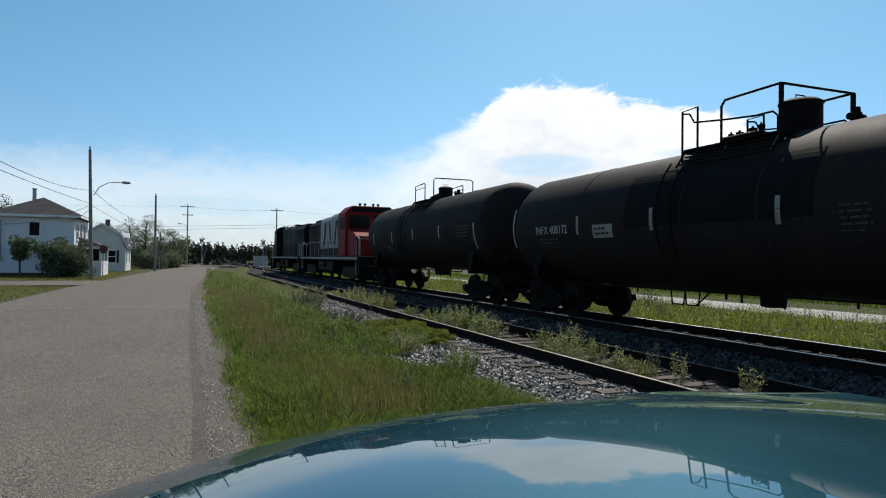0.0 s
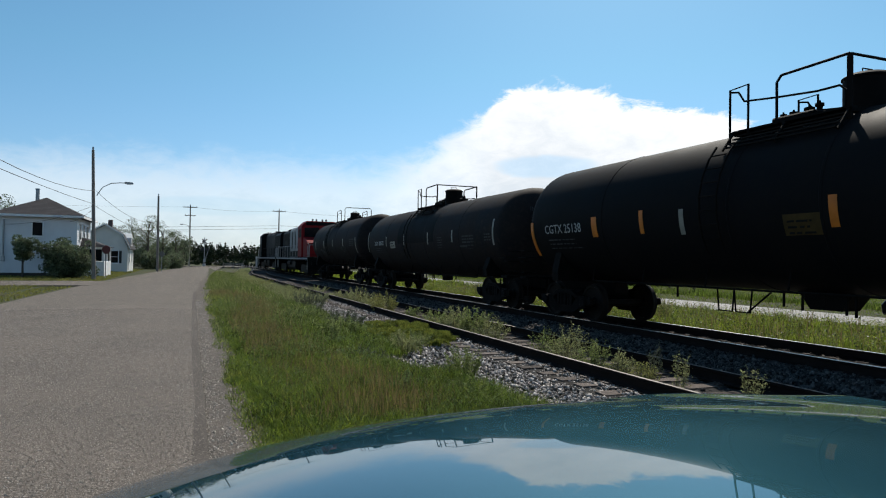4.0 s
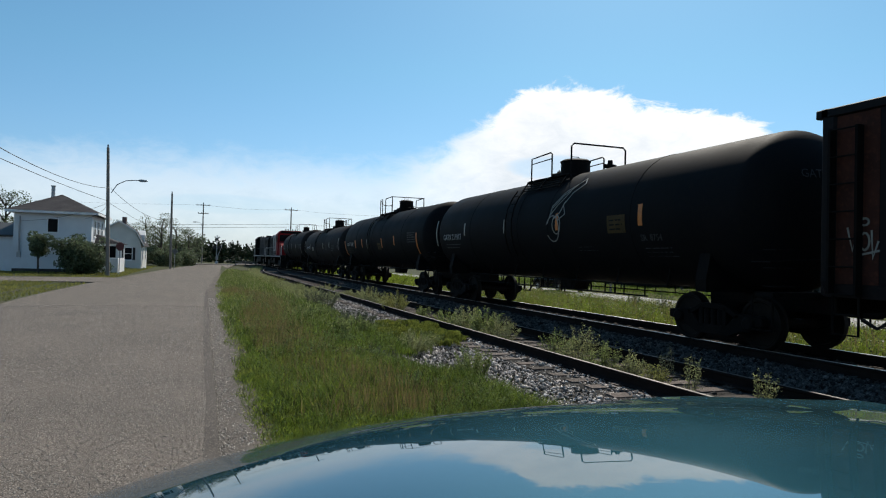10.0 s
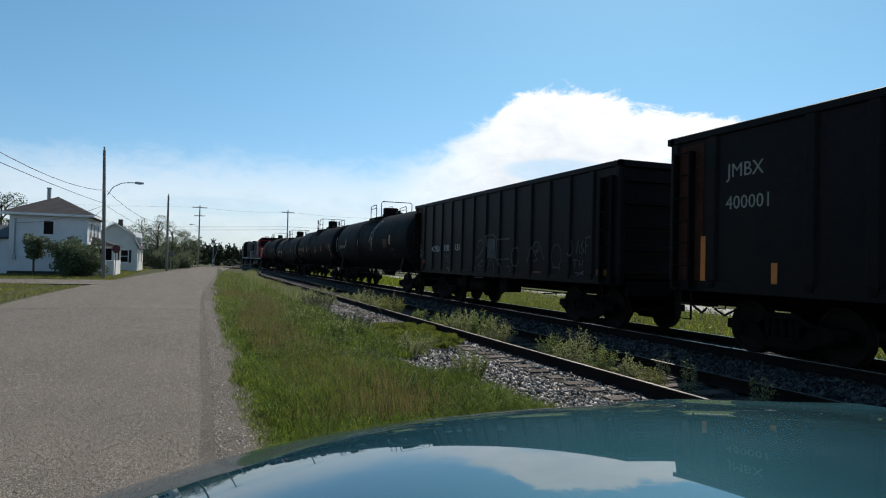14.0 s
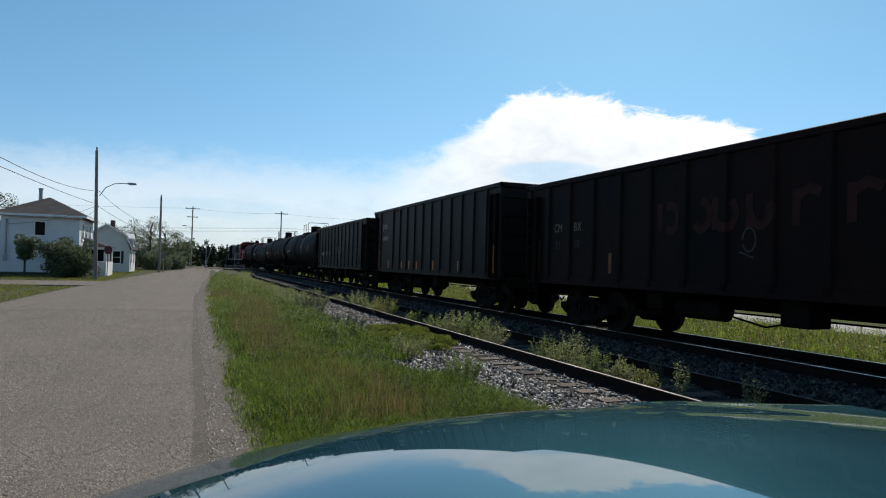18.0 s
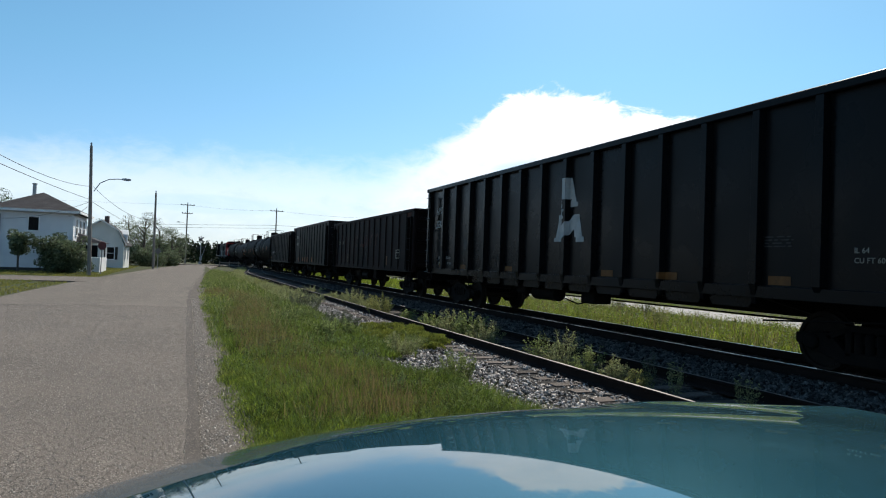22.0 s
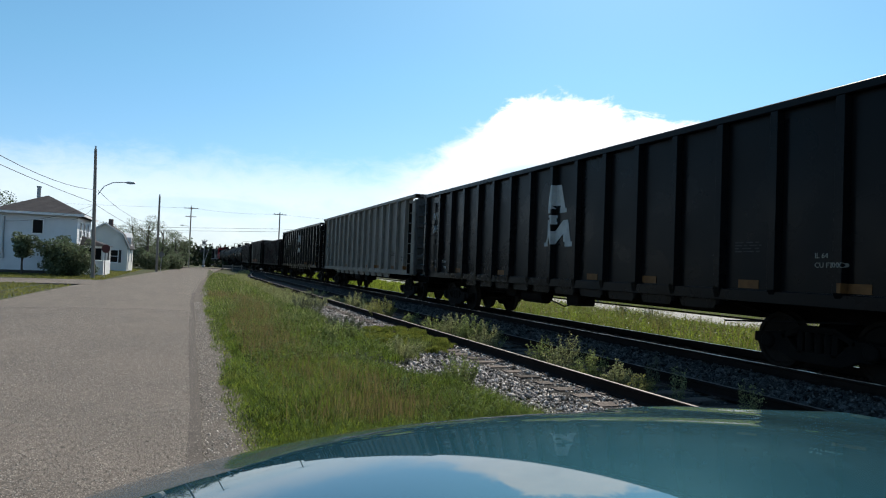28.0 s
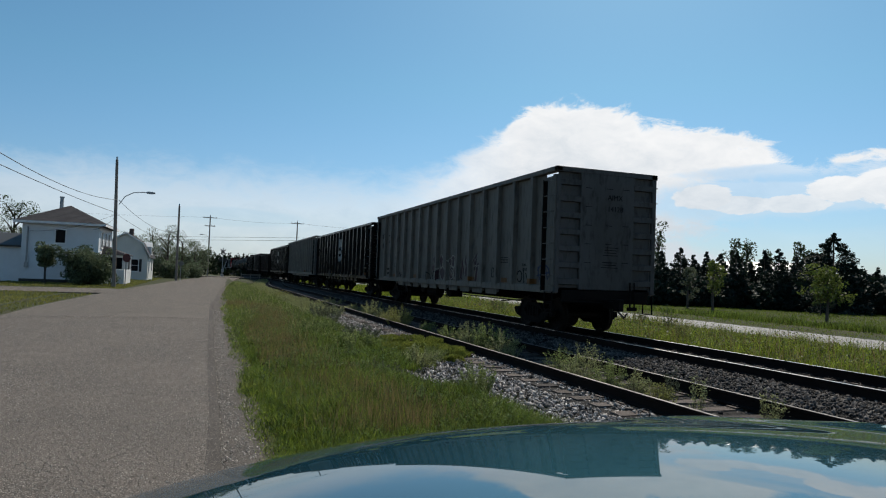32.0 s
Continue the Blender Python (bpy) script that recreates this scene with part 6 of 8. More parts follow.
# locomotives
def locomotive(y0, y1, cab_rear, label):
    mid, h = (y0 + y1) / 2, (y1 - y0) / 2
    car = new_car("locomotive", mid, label, "locomotive")
    d = -1 if cab_rear else 1          # which way the cab end lies
    B = lambda a, b: (min(d * a, d * b), max(d * a, d * b))
    g = Geo()
    g.box(-1.52, 1.52, -h, h, 1.32, 1.55)
    part("deck", g, M["loco_black"], car, "walkway deck", bevel=0.02)
    g = Geo()
    g.box(-1.53, -1.52, -h + 0.3, h - 0.3, 1.38, 1.5)
    part("deck_stripe", g, M["loco_white"], car, "white sill stripe")
    # long hood in sections
    for a, b, z, m, w in ((-h + 0.9, -h + 5.6, 4.15, "loco_black", 0.92), (-h + 5.6, -h + 9.2, 4.32, "loco_white" if cab_rear else "loco_dirty", 0.92), (-h + 9.2, h - 4.9, 4.40, "loco_white" if cab_rear else "loco_dirty", 0.95)):
        g = Geo()
        y_a, y_b = B(a, b)
        g.prism([(-w, 1.55), (w, 1.55), (w, z - 0.25), (w - 0.22, z), (-w + 0.22, z), (-w, z - 0.25)], y_a, y_b, "y")
        hd = part("long_hood", g, M[m], car, bevel=0.02)
        nd = int((b - a) / 0.85)
        for k in range(nd):
            yy = a + (b - a) * (k + 0.5) / nd
            q = Geo()
            c0, c1 = B(yy - 0.36, yy + 0.36)
            q.box(-w - 0.02, -w, c0, c1, 1.75, z - 0.45)
            part("hood_door", q, M[m], hd, bevel=0.006)
    # radiator grilles, fans, stacks
    g = Geo()
    y_a, y_b = B(-h + 1.3, -h + 4.8)
    for k in range(12):
        g.box(-0.95, -0.925, y_a, y_b, 3.15 + k * 0.06, 3.18 + k * 0.06)
    part("radiator_grille", g, M["steel_dark"], car)
    for a in (-h + 2.0, -h + 3.3, -h + 4.6):
        g = Geo()
        g.lathe([(4.12, 0.6), (4.32, 0.6), (4.34, 0.5), (4.28, 0.1)], 20, "z", (0, d * a, 0))
        part("fan", g, M["steel_dark"], car)
    g = Geo()
    c0, c1 = B(0.3, 1.1)
    g.box(-0.3, 0.3, c0, c1, 4.35, 4.62)
    part("exhaust_stack", g, M["steel_dark"], car, bevel=0.03)
    # slanted black blocks of the big letters on the pale flank, drawn as plain shapes
    if cab_rear:
        for a0, lean, wd in ((-2.6, 0.4, 0.4), (-0.4, -0.4, 0.35), (0.9, 0.5, 0.35), (2.2, -0.4, 0.35), (3.2, 0.4, 0.3)):
            g = Geo()
            g.prism([(d * a0, 2.35), (d * (a0 + wd), 2.35), (d * (a0 + wd + lean), 3.9), (d * (a0 + lean), 3.9)], -0.985, -0.972, "x")
            part("emblem", g, M["loco_black"], car, "plain slanted block of the flank emblem")
        g = Geo()
        g.box(-0.984, -0.972, *B(-3.9, 4.6), 1.6, 2.1)
        part("lower_flank", g, M["loco_black"], car, "black lower flank")
    # cab
    c0, c1 = B(h - 4.9, h - 3.0)
    cab = part("cab", Geo().prism([(-1.55, 1.55), (1.55, 1.55), (1.55, 4.10), (1.15, 4.50), (-1.15, 4.50), (-1.55, 4.10)], c0, c1, "y"), M["loco_red"] if cab_rear else M["loco_black"], car, "driver's cab", bevel=0.04)
    for s in (-1, 1):
        g = Geo()
        w0, w1 = B(h - 4.5, h - 3.9)
        v0, v1 = B(h - 3.75, h - 3.15)
        g.box(min(s * 1.55, s * 1.562), max(s * 1.55, s * 1.562), w0, w1, 3.15, 3.85)
        part("cab_side_window", g, M["loco_black"] if cab_rear else M["stripe_white"], cab)
        g = Geo()
        g.box(min(s * 1.55, s * 1.562), max(s * 1.55, s * 1.562), v0, v1, 3.15, 3.85)
        part("cab_side_window", g, M["loco_black"], cab)
        g = Geo()
        e0, e1 = B(h - 3.0, h - 2.985)
        g.prism([(s * 0.12, 3.2), (s * 1.32, 3.2), (s * 1.32, 3.95), (s * 0.12, 4.0)], e0, e1, "y")
        part("windscreen", g, M["glass_dark"], cab)
    g = Geo()
    e0, e1 = B(h - 3.02, h - 2.94)
    g.box(-1.2, 1.2, e0, e1, 4.15, 4.42)
    part("number_board", g, M["loco_black"], cab)
    g = Geo()
    for x in (-0.6, -0.3, 0.2, 0.5):
        g.lathe([(4.5, 0.05), (4.58, 0.05), (4.6, 0.09), (4.68, 0.07)], 8, "z", (x, d * (h - 3.4), 0))
    part("horn", g, M["steel_dark"], cab, "horns and aerials on the cab roof")
    # short nose
    c0, c1 = B(h - 3.0, h - 1.1)
    nose = part("nose", Geo().prism([(d * (h - 3.0), 1.55), (d * (h - 1.1), 1.55), (d * (h - 1.1), 2.65), (d * (h - 1.35), 2.8), (d * (h - 3.0), 3.2)], -1.42, 1.42, "x"), M["loco_red"] if cab_rear else M["loco_black"], car, bevel=0.05)
    g = Geo()
    e0, e1 = B(h - 1.1, h - 1.07)
    g.box(-0.3, 0.3, e0, e1, 1.6, 2.9)
    part("nose_door", g, M["loco_red"] if cab_rear else M["loco_black"], nose)
    # handrails and steps at both ends
    for s in (-1, 1):
        for x in (-1.4, 1.4):
            g = Geo()
            yy = s * (h - 0.3)
            g.tube([(x, yy, 0.55), (x, yy, 2.5), (x, yy - s * 0.25, 2.62), (x * 0.96, yy - s * 1.1, 2.62)], 0.024, 6)
            g.tube([(x, yy - s * 0.65, 0.55), (x, yy - s * 0.65, 2.45)], 0.024, 6)
            part("handrail", g, M["loco_white"], car, "white grab rail at the steps", smooth=True)
            g = Geo()
            for k in range(4):
                z = 0.42 + 0.3 * k
                g.box(min(x, x * 0.78), max(x, x * 0.78), min(yy, yy - s * 0.65), max(yy, yy - s * 0.65), z, z + 0.04)
            g.box(min(x, x * 0.8), max(x, x * 0.8), min(yy, yy - s * 0.06), max(yy, yy - s * 0.06), 0.4, 1.4)
            part("step", g, M["loco_black"], car)
        g = Geo()
        g.tube([(-1.4, s * (h - 0.08), 2.5), (1.4, s * (h - 0.08), 2.5)], 0.02, 6)
        for x in (-1.4, -0.5, 0.5, 1.4):
            g.tube([(x, s * (h - 0.08), 1.5), (x, s * (h - 0.08), 2.5)], 0.02, 6)
        part("end_rail", g, M["loco_white"], car)
        g = Geo()
        g.prism([(-1.5, 0.25), (1.5, 0.25), (1.5, 1.35), (-1.5, 1.35)], min(s * h, s * (h + 0.05)), max(s * h, s * (h + 0.05)), "y")
        part("pilot", g, M["loco_black"], car, bevel=0.02)
        add_coupler(car, s * (h + 0.05), s)
        t = add_truck(car, s * (h - 3.4), 1.35)
        for x in (-1.12, 1.12):
            q = Geo()
            q.prism([(s * (h - 3.4) - 1.9, 0.65), (s * (h - 3.4) - 1.7, 0.3), (s * (h - 3.4) + 1.7, 0.3), (s * (h - 3.4) + 1.9, 0.65), (s * (h - 3.4) + 1.6, 0.95), (s * (h - 3.4) - 1.6, 0.95)], x - 0.06, x + 0.06, "x")
            part("truck_frame", q, M["loco_black"], car, bevel=0.02)
    for s in (-1, 1):
        g = Geo()
        g.tube([(s * 1.45, -h + 1.2, 2.55), (s * 1.45, h - 5.0, 2.55)] if not cab_rear else [(s * 1.45, -h + 5.0, 2.55), (s * 1.45, h - 1.2, 2.55)], 0.02, 6)
        for k in range(9):
            yy = (-h + 1.2 + k * (2 * h - 6.2) / 8) * (-1 if cab_rear else 1)
            g.tube([(s * 1.45, yy, 1.5), (s * 1.45, yy, 2.55)], 0.018, 6)
        part("side_handrail", g, M["loco_white"] if cab_rear else M["loco_black"], car)
    g = Geo()
    g.prism([(-1.35, 0.62), (-1.05, 0.42), (1.05, 0.42), (1.35, 0.62), (1.35, 1.25), (-1.35, 1.25)], -2.4, 2.4, "y")
    part("fuel_tank", g, M["loco_black"], car, bevel=0.05)
    g = Geo()
    g.lathe([(-0.9, 0.02), (-0.88, 0.2), (0.88, 0.2), (0.9, 0.02)], 14, "y", (-1.3, 0.8, 1.05))
    part("air_reservoir", g, M["loco_black"], car, smooth=True)
    return car


locomotive(34.35, 53.6, True, "diesel locomotive with a red cab and white flank")
locomotive(54.2, 72.6, False, "dark dirty diesel locomotive at the head of the train")

# houses
def window(parent, x, y, z0, z1, w, normal="-y", pane="glass_dark", shutters=False, bars_=1):
    """Framed window on a wall facing -y or +x."""
    def bx(a0, a1, d0, d1, c0, c1):
        g = Geo()
        if normal == "-y":
            g.box(x + a0, x + a1, y - d1, y - d0, c0, c1)
        else:
            g.box(x + d0, x + d1, y + a0, y + a1, c0, c1)
        return g
    win = part("window", bx(-w / 2, w / 2, -0.02, 0.012, z0, z1), M[pane], parent, "dark window pane")
    fr = Geo()
    for a0, a1, c0, c1 in ((-w / 2 - 0.07, -w / 2, z0 - 0.07, z1 + 0.07), (w / 2, w / 2 + 0.07, z0 - 0.07, z1 + 0.07), (-w / 2, w / 2, z1, z1 + 0.07), (-w / 2, w / 2, z0 - 0.07, z0)):
        q = bx(a0, a1, 0, 0.05, c0, c1)
        fr.add(q.v, q.f)
    part("window_frame", fr, M["trim_white"], win)
    if bars_:
        part("glazing_bar", bx(-w / 2, w / 2, 0.012, 0.035, (z0 + z1) / 2 - 0.025, (z0 + z1) / 2 + 0.025), M["trim_white"], win)
    part("sill", bx(-w / 2 - 0.1, w / 2 + 0.1, 0, 0.09, z0 - 0.11, z0 - 0.07), M["trim_white"], win)
    if shutters:
        for s in (-1, 1):
            a = s * (w / 2 + 0.07 + 0.14)
            sh = part("shutter", bx(a - 0.13, a + 0.13, 0, 0.04, z0 - 0.05, z1 + 0.05), M["plastic_black"], win, "black shutter")
    return win


def clapboards(parent, x0, x1, y, z0, z1, step=0.16, normal="-y"):
    """Overlapping boards over a wall face."""
    z = z0
    while z < z1 - 0.02:
        t = min(z + step, z1)
        if normal == "-y":
            g = Geo().prism([(y - 0.022, z), (y, z), (y, t), (y - 0.006, t)], x0, x1, "x")
        else:
            g = Geo().prism([(y + 0.022, z), (y, z), (y, t), (y + 0.006, t)], x0, x1, "y")
        part("clapboard", g, M["siding"], parent)
        z += step


def hip_house():
    ho = thing("house", pose(0, 0, 0), "white two-storey house with a dark hipped roof", "house")
    x0, x1, y0, y1, zb, ze = -13.3, -8.05, 58.0, 65.6, -0.2, 4.42
    g = Geo()
    for a in ((x0, x1, y0, y0 + 0.2), (x0, x1, y1 - 0.2, y1), (x0, x0 + 0.2, y0 + 0.2, y1 - 0.2), (x1 - 0.2, x1, y0 + 0.2, y1 - 0.2)):
        g.box(*a, zb, ze)
    part("wall", g, M["siding"], ho, "white wall")
    clapboards(ho, x0, x1, y0, 0.1, ze - 0.05)
    clapboards(ho, y0, y1, x1, 0.1, ze - 0.05, 0.16, "+x")
    g = Geo()
    g.box(x0 - 0.04, x1 + 0.04, y0 - 0.04, y0, zb, 0.1)
    part("foundation", g, M["patch"], ho, "concrete footing")
    o = 0.5
    g = Geo()
    e = [(x0 - o, y0 - o), (x1 + o, y0 - o), (x1 + o, y1 + o), (x0 - o, y1 + o)]
    cx = (x0 + x1) / 2
    vs = [(x, y, ze - 0.02) for x, y in e] + [(x, y, ze + 0.12) for x, y in e] + [(cx, y0 + 3.1, 6.1), (cx, y1 - 3.1, 6.1)]
    g.add(vs, [(0, 3, 2, 1), (0, 1, 5, 4), (1, 2, 6, 5), (2, 3, 7, 6), (3, 0, 4, 7), (4, 5, 8), (5, 6, 9, 8), (6, 7, 9), (7, 4, 8, 9)])
    rf = part("roof", g, M["shingle"], ho, "dark hipped shingle roof")
    # courses of shingle on the slope towards the street
    n = 14
    for k in range(n):
        t0, t1 = k / n, (k + 1) / n
        def at(t, dz):
            y = (y0 - o) + (3.1 + o) * t
            z = ze + 0.12 + (6.1 - ze - 0.12) * t + dz
            xa, xb = (x0 - o) + (cx - x0 + o) * t, (x1 + o) + (cx - x1 - o) * t
            return (xa, y, z), (xb, y, z)
        a, b = at(t0, 0.016), at(t1, 0.008)
        c = at(t0, 0.004)
        q = Geo()
        q.add([a[0], a[1], b[1], b[0], c[0], c[1]], [(0, 1, 2, 3), (4, 5, 1, 0)])
        part("shingle_course", q, M["shingle"], rf)
    g = Geo()
    for a in ((x0 - o - 0.03, x1 + o + 0.03, y0 - o - 0.03, y0 - o), (x1 + o, x1 + o + 0.03, y0 - o, y1 + o)):
        g.box(*a, ze - 0.06, ze + 0.12)
    part("fascia", g, M["trim_white"], ho, "white eave board")
    g = Geo()
    g.box(cx - 0.72, cx - 0.48, y0 + 2.7, y0 + 2.95, 5.6, 6.72)
    g.box(cx - 0.75, cx - 0.45, y0 + 2.67, y0 + 2.98, 6.68, 6.78)
    part("chimney", g, M["galv"], ho, "narrow grey chimney")
    window(ho, -10.7, y0 - 0.022, 2.95, 3.95, 0.66, bars_=0)
    for yy in (59.5, 61.5, 63.5):
        window(ho, x1 + 0.022, yy, 2.75, 3.95, 0.8, "+x")
    g = Geo()
    g.tube([(-12.9, y0 - 0.08, 4.1), (-12.9, y0 - 0.08, 1.0)], 0.06, 8)
    g.box(-13.02, -12.78, y0 - 0.16, y0 - 0.03, 0.95, 1.35)
    part("service_pipe", g, M["galv"], ho, "service conduit with meter")
    # glazed porch on the street corner
    px0, px1, py0, py1 = x1, x1 + 1.75, 60.0, 65.0
    g = Geo()
    g.box(px0, px1, py0, py1, -0.2, 1.0)
    for x, y in ((px1 - 0.12, py0), (px1 - 0.12, py1 - 0.12), (px0 + 0.05, py0), (px1 - 0.12, (py0 + py1) / 2)):
        g.box(x, x + 0.12, y, y + 0.12, 1.0, 2.15)
    g.box(px0, px1, py0, py1, 2.05, 2.2)
    po = part("porch", g, M["trim_white"], ho, "white enclosed porch", bevel=0.01)
    g = Geo()
    g.add([(px0, py0 - 0.25, 2.2), (px1 + 0.25, py0 - 0.25, 2.2), (px1 + 0.25, py1 + 0.25, 2.2), (px0, py1 + 0.25, 2.2), (px0, py0 + 0.6, 2.95), (px0, py1 - 0.6, 2.95)],
          [(0, 1, 4), (1, 2, 5, 4), (2, 3, 5), (0, 3, 2, 1), (0, 4, 5, 3)])
    part("porch_roof", g, M["shingle"], ho, "dark porch roof")
    for a in (0.35, 1.05):
        g = Geo()
        g.box(px0 + a, px0 + a + 0.5, py0 + 0.03, py0 + 0.05, 1.05, 2.0)
        part("porch_window", g, M["glass_dark"], po)
    # low wing with a black roof on the far side
    g = Geo()
    g.box(x0 - 6.5, x0, y0 + 0.6, y0 + 5.5, -0.2, 2.55)
    part("wing", g, M["siding"], ho, "white lean-to wing")
    g = Geo()
    g.prism([(y0 + 0.3, 2.5), (y0 + 5.8, 2.5), (y0 + 5.8, 3.7), (y0 + 4.5, 3.7), (y0 + 0.3, 2.62)], x0 - 6.8, x0, "x")
    part("wing_roof", g, M["plastic_black"], ho, "black low roof")


def gambrel_house():
    ho = thing("house", pose(0, 0, 0), "small white house with a gambrel roof and shutters", "house")
    xc, hw, y0, y1, zb, ze = -8.2, 2.25, 78.0, 85.8, -0.2, 2.35
    prof = [(xc - hw, zb), (xc + hw, zb), (xc + hw, ze), (xc + hw * 0.72, 3.75), (xc, 4.75), (xc - hw * 0.72, 3.75), (xc - hw, ze)]
    g = Geo()
    g.prism(prof, y0, y1, "y")
    part("wall", g, M["siding_cream"], ho, "pale cream-white wall")
    g = Geo()
    rp = [(xc + hw + 0.28, ze - 0.12), (xc + hw * 0.72 + 0.10, 3.82), (xc, 4.9), (xc - hw * 0.72 - 0.10, 3.82), (xc - hw - 0.28, ze - 0.12)]
    inn = [(xc - hw - 0.2, ze - 0.16), (xc - hw * 0.72 - 0.02, 3.72), (xc, 4.77), (xc + hw * 0.72 + 0.02, 3.72), (xc + hw + 0.2, ze - 0.16)]
    g.prism(rp + inn, y0 - 0.3, y1 + 0.3, "y")
    part("roof", g, M["shingle"], ho, "dark gambrel roof")
    for s in (-1, 1):
        g = Geo()
        pts = rp[:3] if s > 0 else rp[2:]
        for (xa, za), (xb, zb_) in zip(pts, pts[1:]):
            g.add([(xa, y0 - 0.33, za - 0.14), (xa, y0 - 0.30, za - 0.14), (xb, y0 - 0.30, zb_ - 0.14), (xb, y0 - 0.33, zb_ - 0.14), (xa, y0 - 0.33, za + 0.02), (xa, y0 - 0.30, za + 0.02), (xb, y0 - 0.30, zb_ + 0.02),
                   (xb, y0 - 0.33, zb_ + 0.02)], [(0, 1, 2, 3), (4, 7, 6, 5), (0, 3, 7, 4), (1, 5, 6, 2), (0, 4, 5, 1), (3, 2, 6, 7)])
        part("barge_board", g, M["trim_white"], ho)
    g = Geo()
    g.box(xc - 0.02, xc + 0.42, y0 + 3.0, y0 + 3.5, 4.5, 5.45)
    part("chimney", g, M["brick_red"], ho, "dark brick chimney")
    window(ho, -7.25, y0, 0.75, 2.0, 0.75, shutters=True)
    g = Geo()
    g.prism([(y0 + 2.4, 2.6), (y0 + 4.0, 2.6), (y0 + 4.0, 3.5), (y0 + 3.2, 4.0), (y0 + 2.4, 3.5)], xc + 1.2, xc + hw + 0.15, "x")
    dm = part("dormer", g, M["trim_white"], ho, "white dormer")
    g = Geo()
    g.box(xc + hw + 0.15, xc + hw + 0.17, y0 + 2.8, y0 + 3.6, 2.75, 3.45)
    part("dormer_window", g, M["glass_dark"], dm)
    for yy in (79.8, 83.5):
        window(ho, xc + hw, yy, 0.75, 1.9, 0.75, "+x")
    g = Geo()
    g.tube([(xc + hw + 0.08, y0 + 0.1, ze - 0.1), (xc + hw + 0.08, y0 + 0.1, 0.0), (xc + hw + 0.5, y0 - 0.1, -0.12)], 0.045, 6)
    part("downpipe", g, M["trim_white"], ho)


hip_house()
gambrel_house()


# poles, lamps and wires
def pole(x, y, top, lean=0.0, arm=None, cross=(), label="weathered wooden utility pole", r=0.14, gear=True):
    p = thing("utility_pole", pose(x, y, -0.25), label, "utility pole", "poles along the street")
    h = top + 0.25
    g = Geo()
    g.tube([(0, 0, -0.3), (lean * 0.5, 0, h * 0.5), (lean, 0, h)], [r, r * 0.85, r * 0.66], 12)
    part("shaft", g, M["wood_pole"], p, smooth=True)
    for z, w in cross:
        g = Geo()
        g.box(-w / 2, w / 2, -0.20, -0.09, z + 0.19, z + 0.31)
        c = part("crossarm", g, M["wood_pole"], p, bevel=0.01)
        for k in (-0.9, -0.35, 0.35, 0.9):
            g = Geo()
            g.lathe([(z + 0.31, 0.02), (z + 0.36, 0.05), (z + 0.43, 0.05), (z + 0.46, 0.02)], 8, "z", (k * w / 2, -0.145, 0))
            part("insulator", g, M["galv"], c)
    if gear:
        g = Geo()
        g.lathe([(h - 0.02, 0.05), (h + 0.10, 0.05), (h + 0.12, 0.07), (h + 0.22, 0.05)], 10, "z", (lean, 0, 0))
        part("top_insulator", g, M["galv"], p)
    if arm:
        dx, z0, z1 = arm
        z0, z1 = z0 + 0.25, z1 + 0.25
        g = Geo()
        s = 1 if dx > 0 else -1
        g.tube([(0.05 * s, -0.1, z0), (dx * 0.22, -0.1, z0 + (z1 - z0) * 0.62), (dx * 0.5, -0.1, z0 + (z1 - z0) * 0.93), (dx * 0.8, -0.1, z1), (dx, -0.1, z1)], 0.03, 8)
        a = part("lamp_arm", g, M["galv"], p, "curved steel lamp arm", smooth=True)
        g = Geo()
        g.prism([(dx - 0.12 * s, z1 - 0.05), (dx + 0.12 * s, z1 - 0.10), (dx + 0.48 * s, z1 - 0.06), (dx + 0.45 * s, z1 + 0.06), (dx + 0.05 * s, z1 + 0.09), (dx - 0.12 * s, z1 + 0.06)], -0.20, 0.0, "y")
        part("lamp_head", g, M["galv"], a, "street lamp head", bevel=0.02)
    return p


P1, P2, P3, P4, P0 = (-6.15, 52.5), (-3.0, 77.9), (0.35, 126.6), (14.9, 118.0), (-8.1, 2.0)
pole(*P1, 9.0, -0.25, (1.95, 5.75, 6.75))
pole(*P2, 8.1, -0.05)
pole(*P3, 10.7, 0.0, (-1.2, 6.4, 7.3), [(10.4, 2.4), (8.9, 1.8)])
pole(*P4, 10.0, 0.0, None, [(9.7, 2.2)])
pole(*P0, 9.0, 0.1)


def wire(a, b, sag, r=0.012, name="overhead_wire"):
    g = Geo()
    pts = []
    for i in range(17):
        t = i / 16
        pts.append((a[0] + (b[0] - a[0]) * t, a[1] + (b[1] - a[1]) * t, a[2] + (b[2] - a[2]) * t - sag * 4 * t * (1 - t)))
    g.tube(pts, r, 5)
    tagged(new(name, g.mesh(name, M["wire"], True)), "black overhead wire between poles", "wire", "overhead wires")


def top_of(p, z, dx=0.0):
    return (p[0] + dx, p[1], z)


wire(top_of(P0, 7.7), top_of(P1, 6.1, -0.12), 1.55, 0.016)
wire(top_of(P0, 5.4), top_of(P1, 5.15, -0.10), 0.35, 0.016)
wire(top_of(P1, 6.1), top_of(P2, 5.2), 0.75, 0.015)
wire(top_of(P1, 5.0), top_of(P2, 3.5), 0.2, 0.014)
wire(top_of(P1, 5.0), (-8.6, 58.2, 4.1), 0.25, 0.012)
wire(top_of(P1, 5.1), (-12.8, 58.0, 3.75), 0.35, 0.012)
wire(top_of(P2, 5.4), top_of(P3, 6.2), 0.6, 0.012)
wire(top_of(P3, 10.5), top_of(P4, 9.8), 0.35, 0.012)
wire(top_of(P4, 9.8), (40, 108, 9.5), 0.6, 0.012)
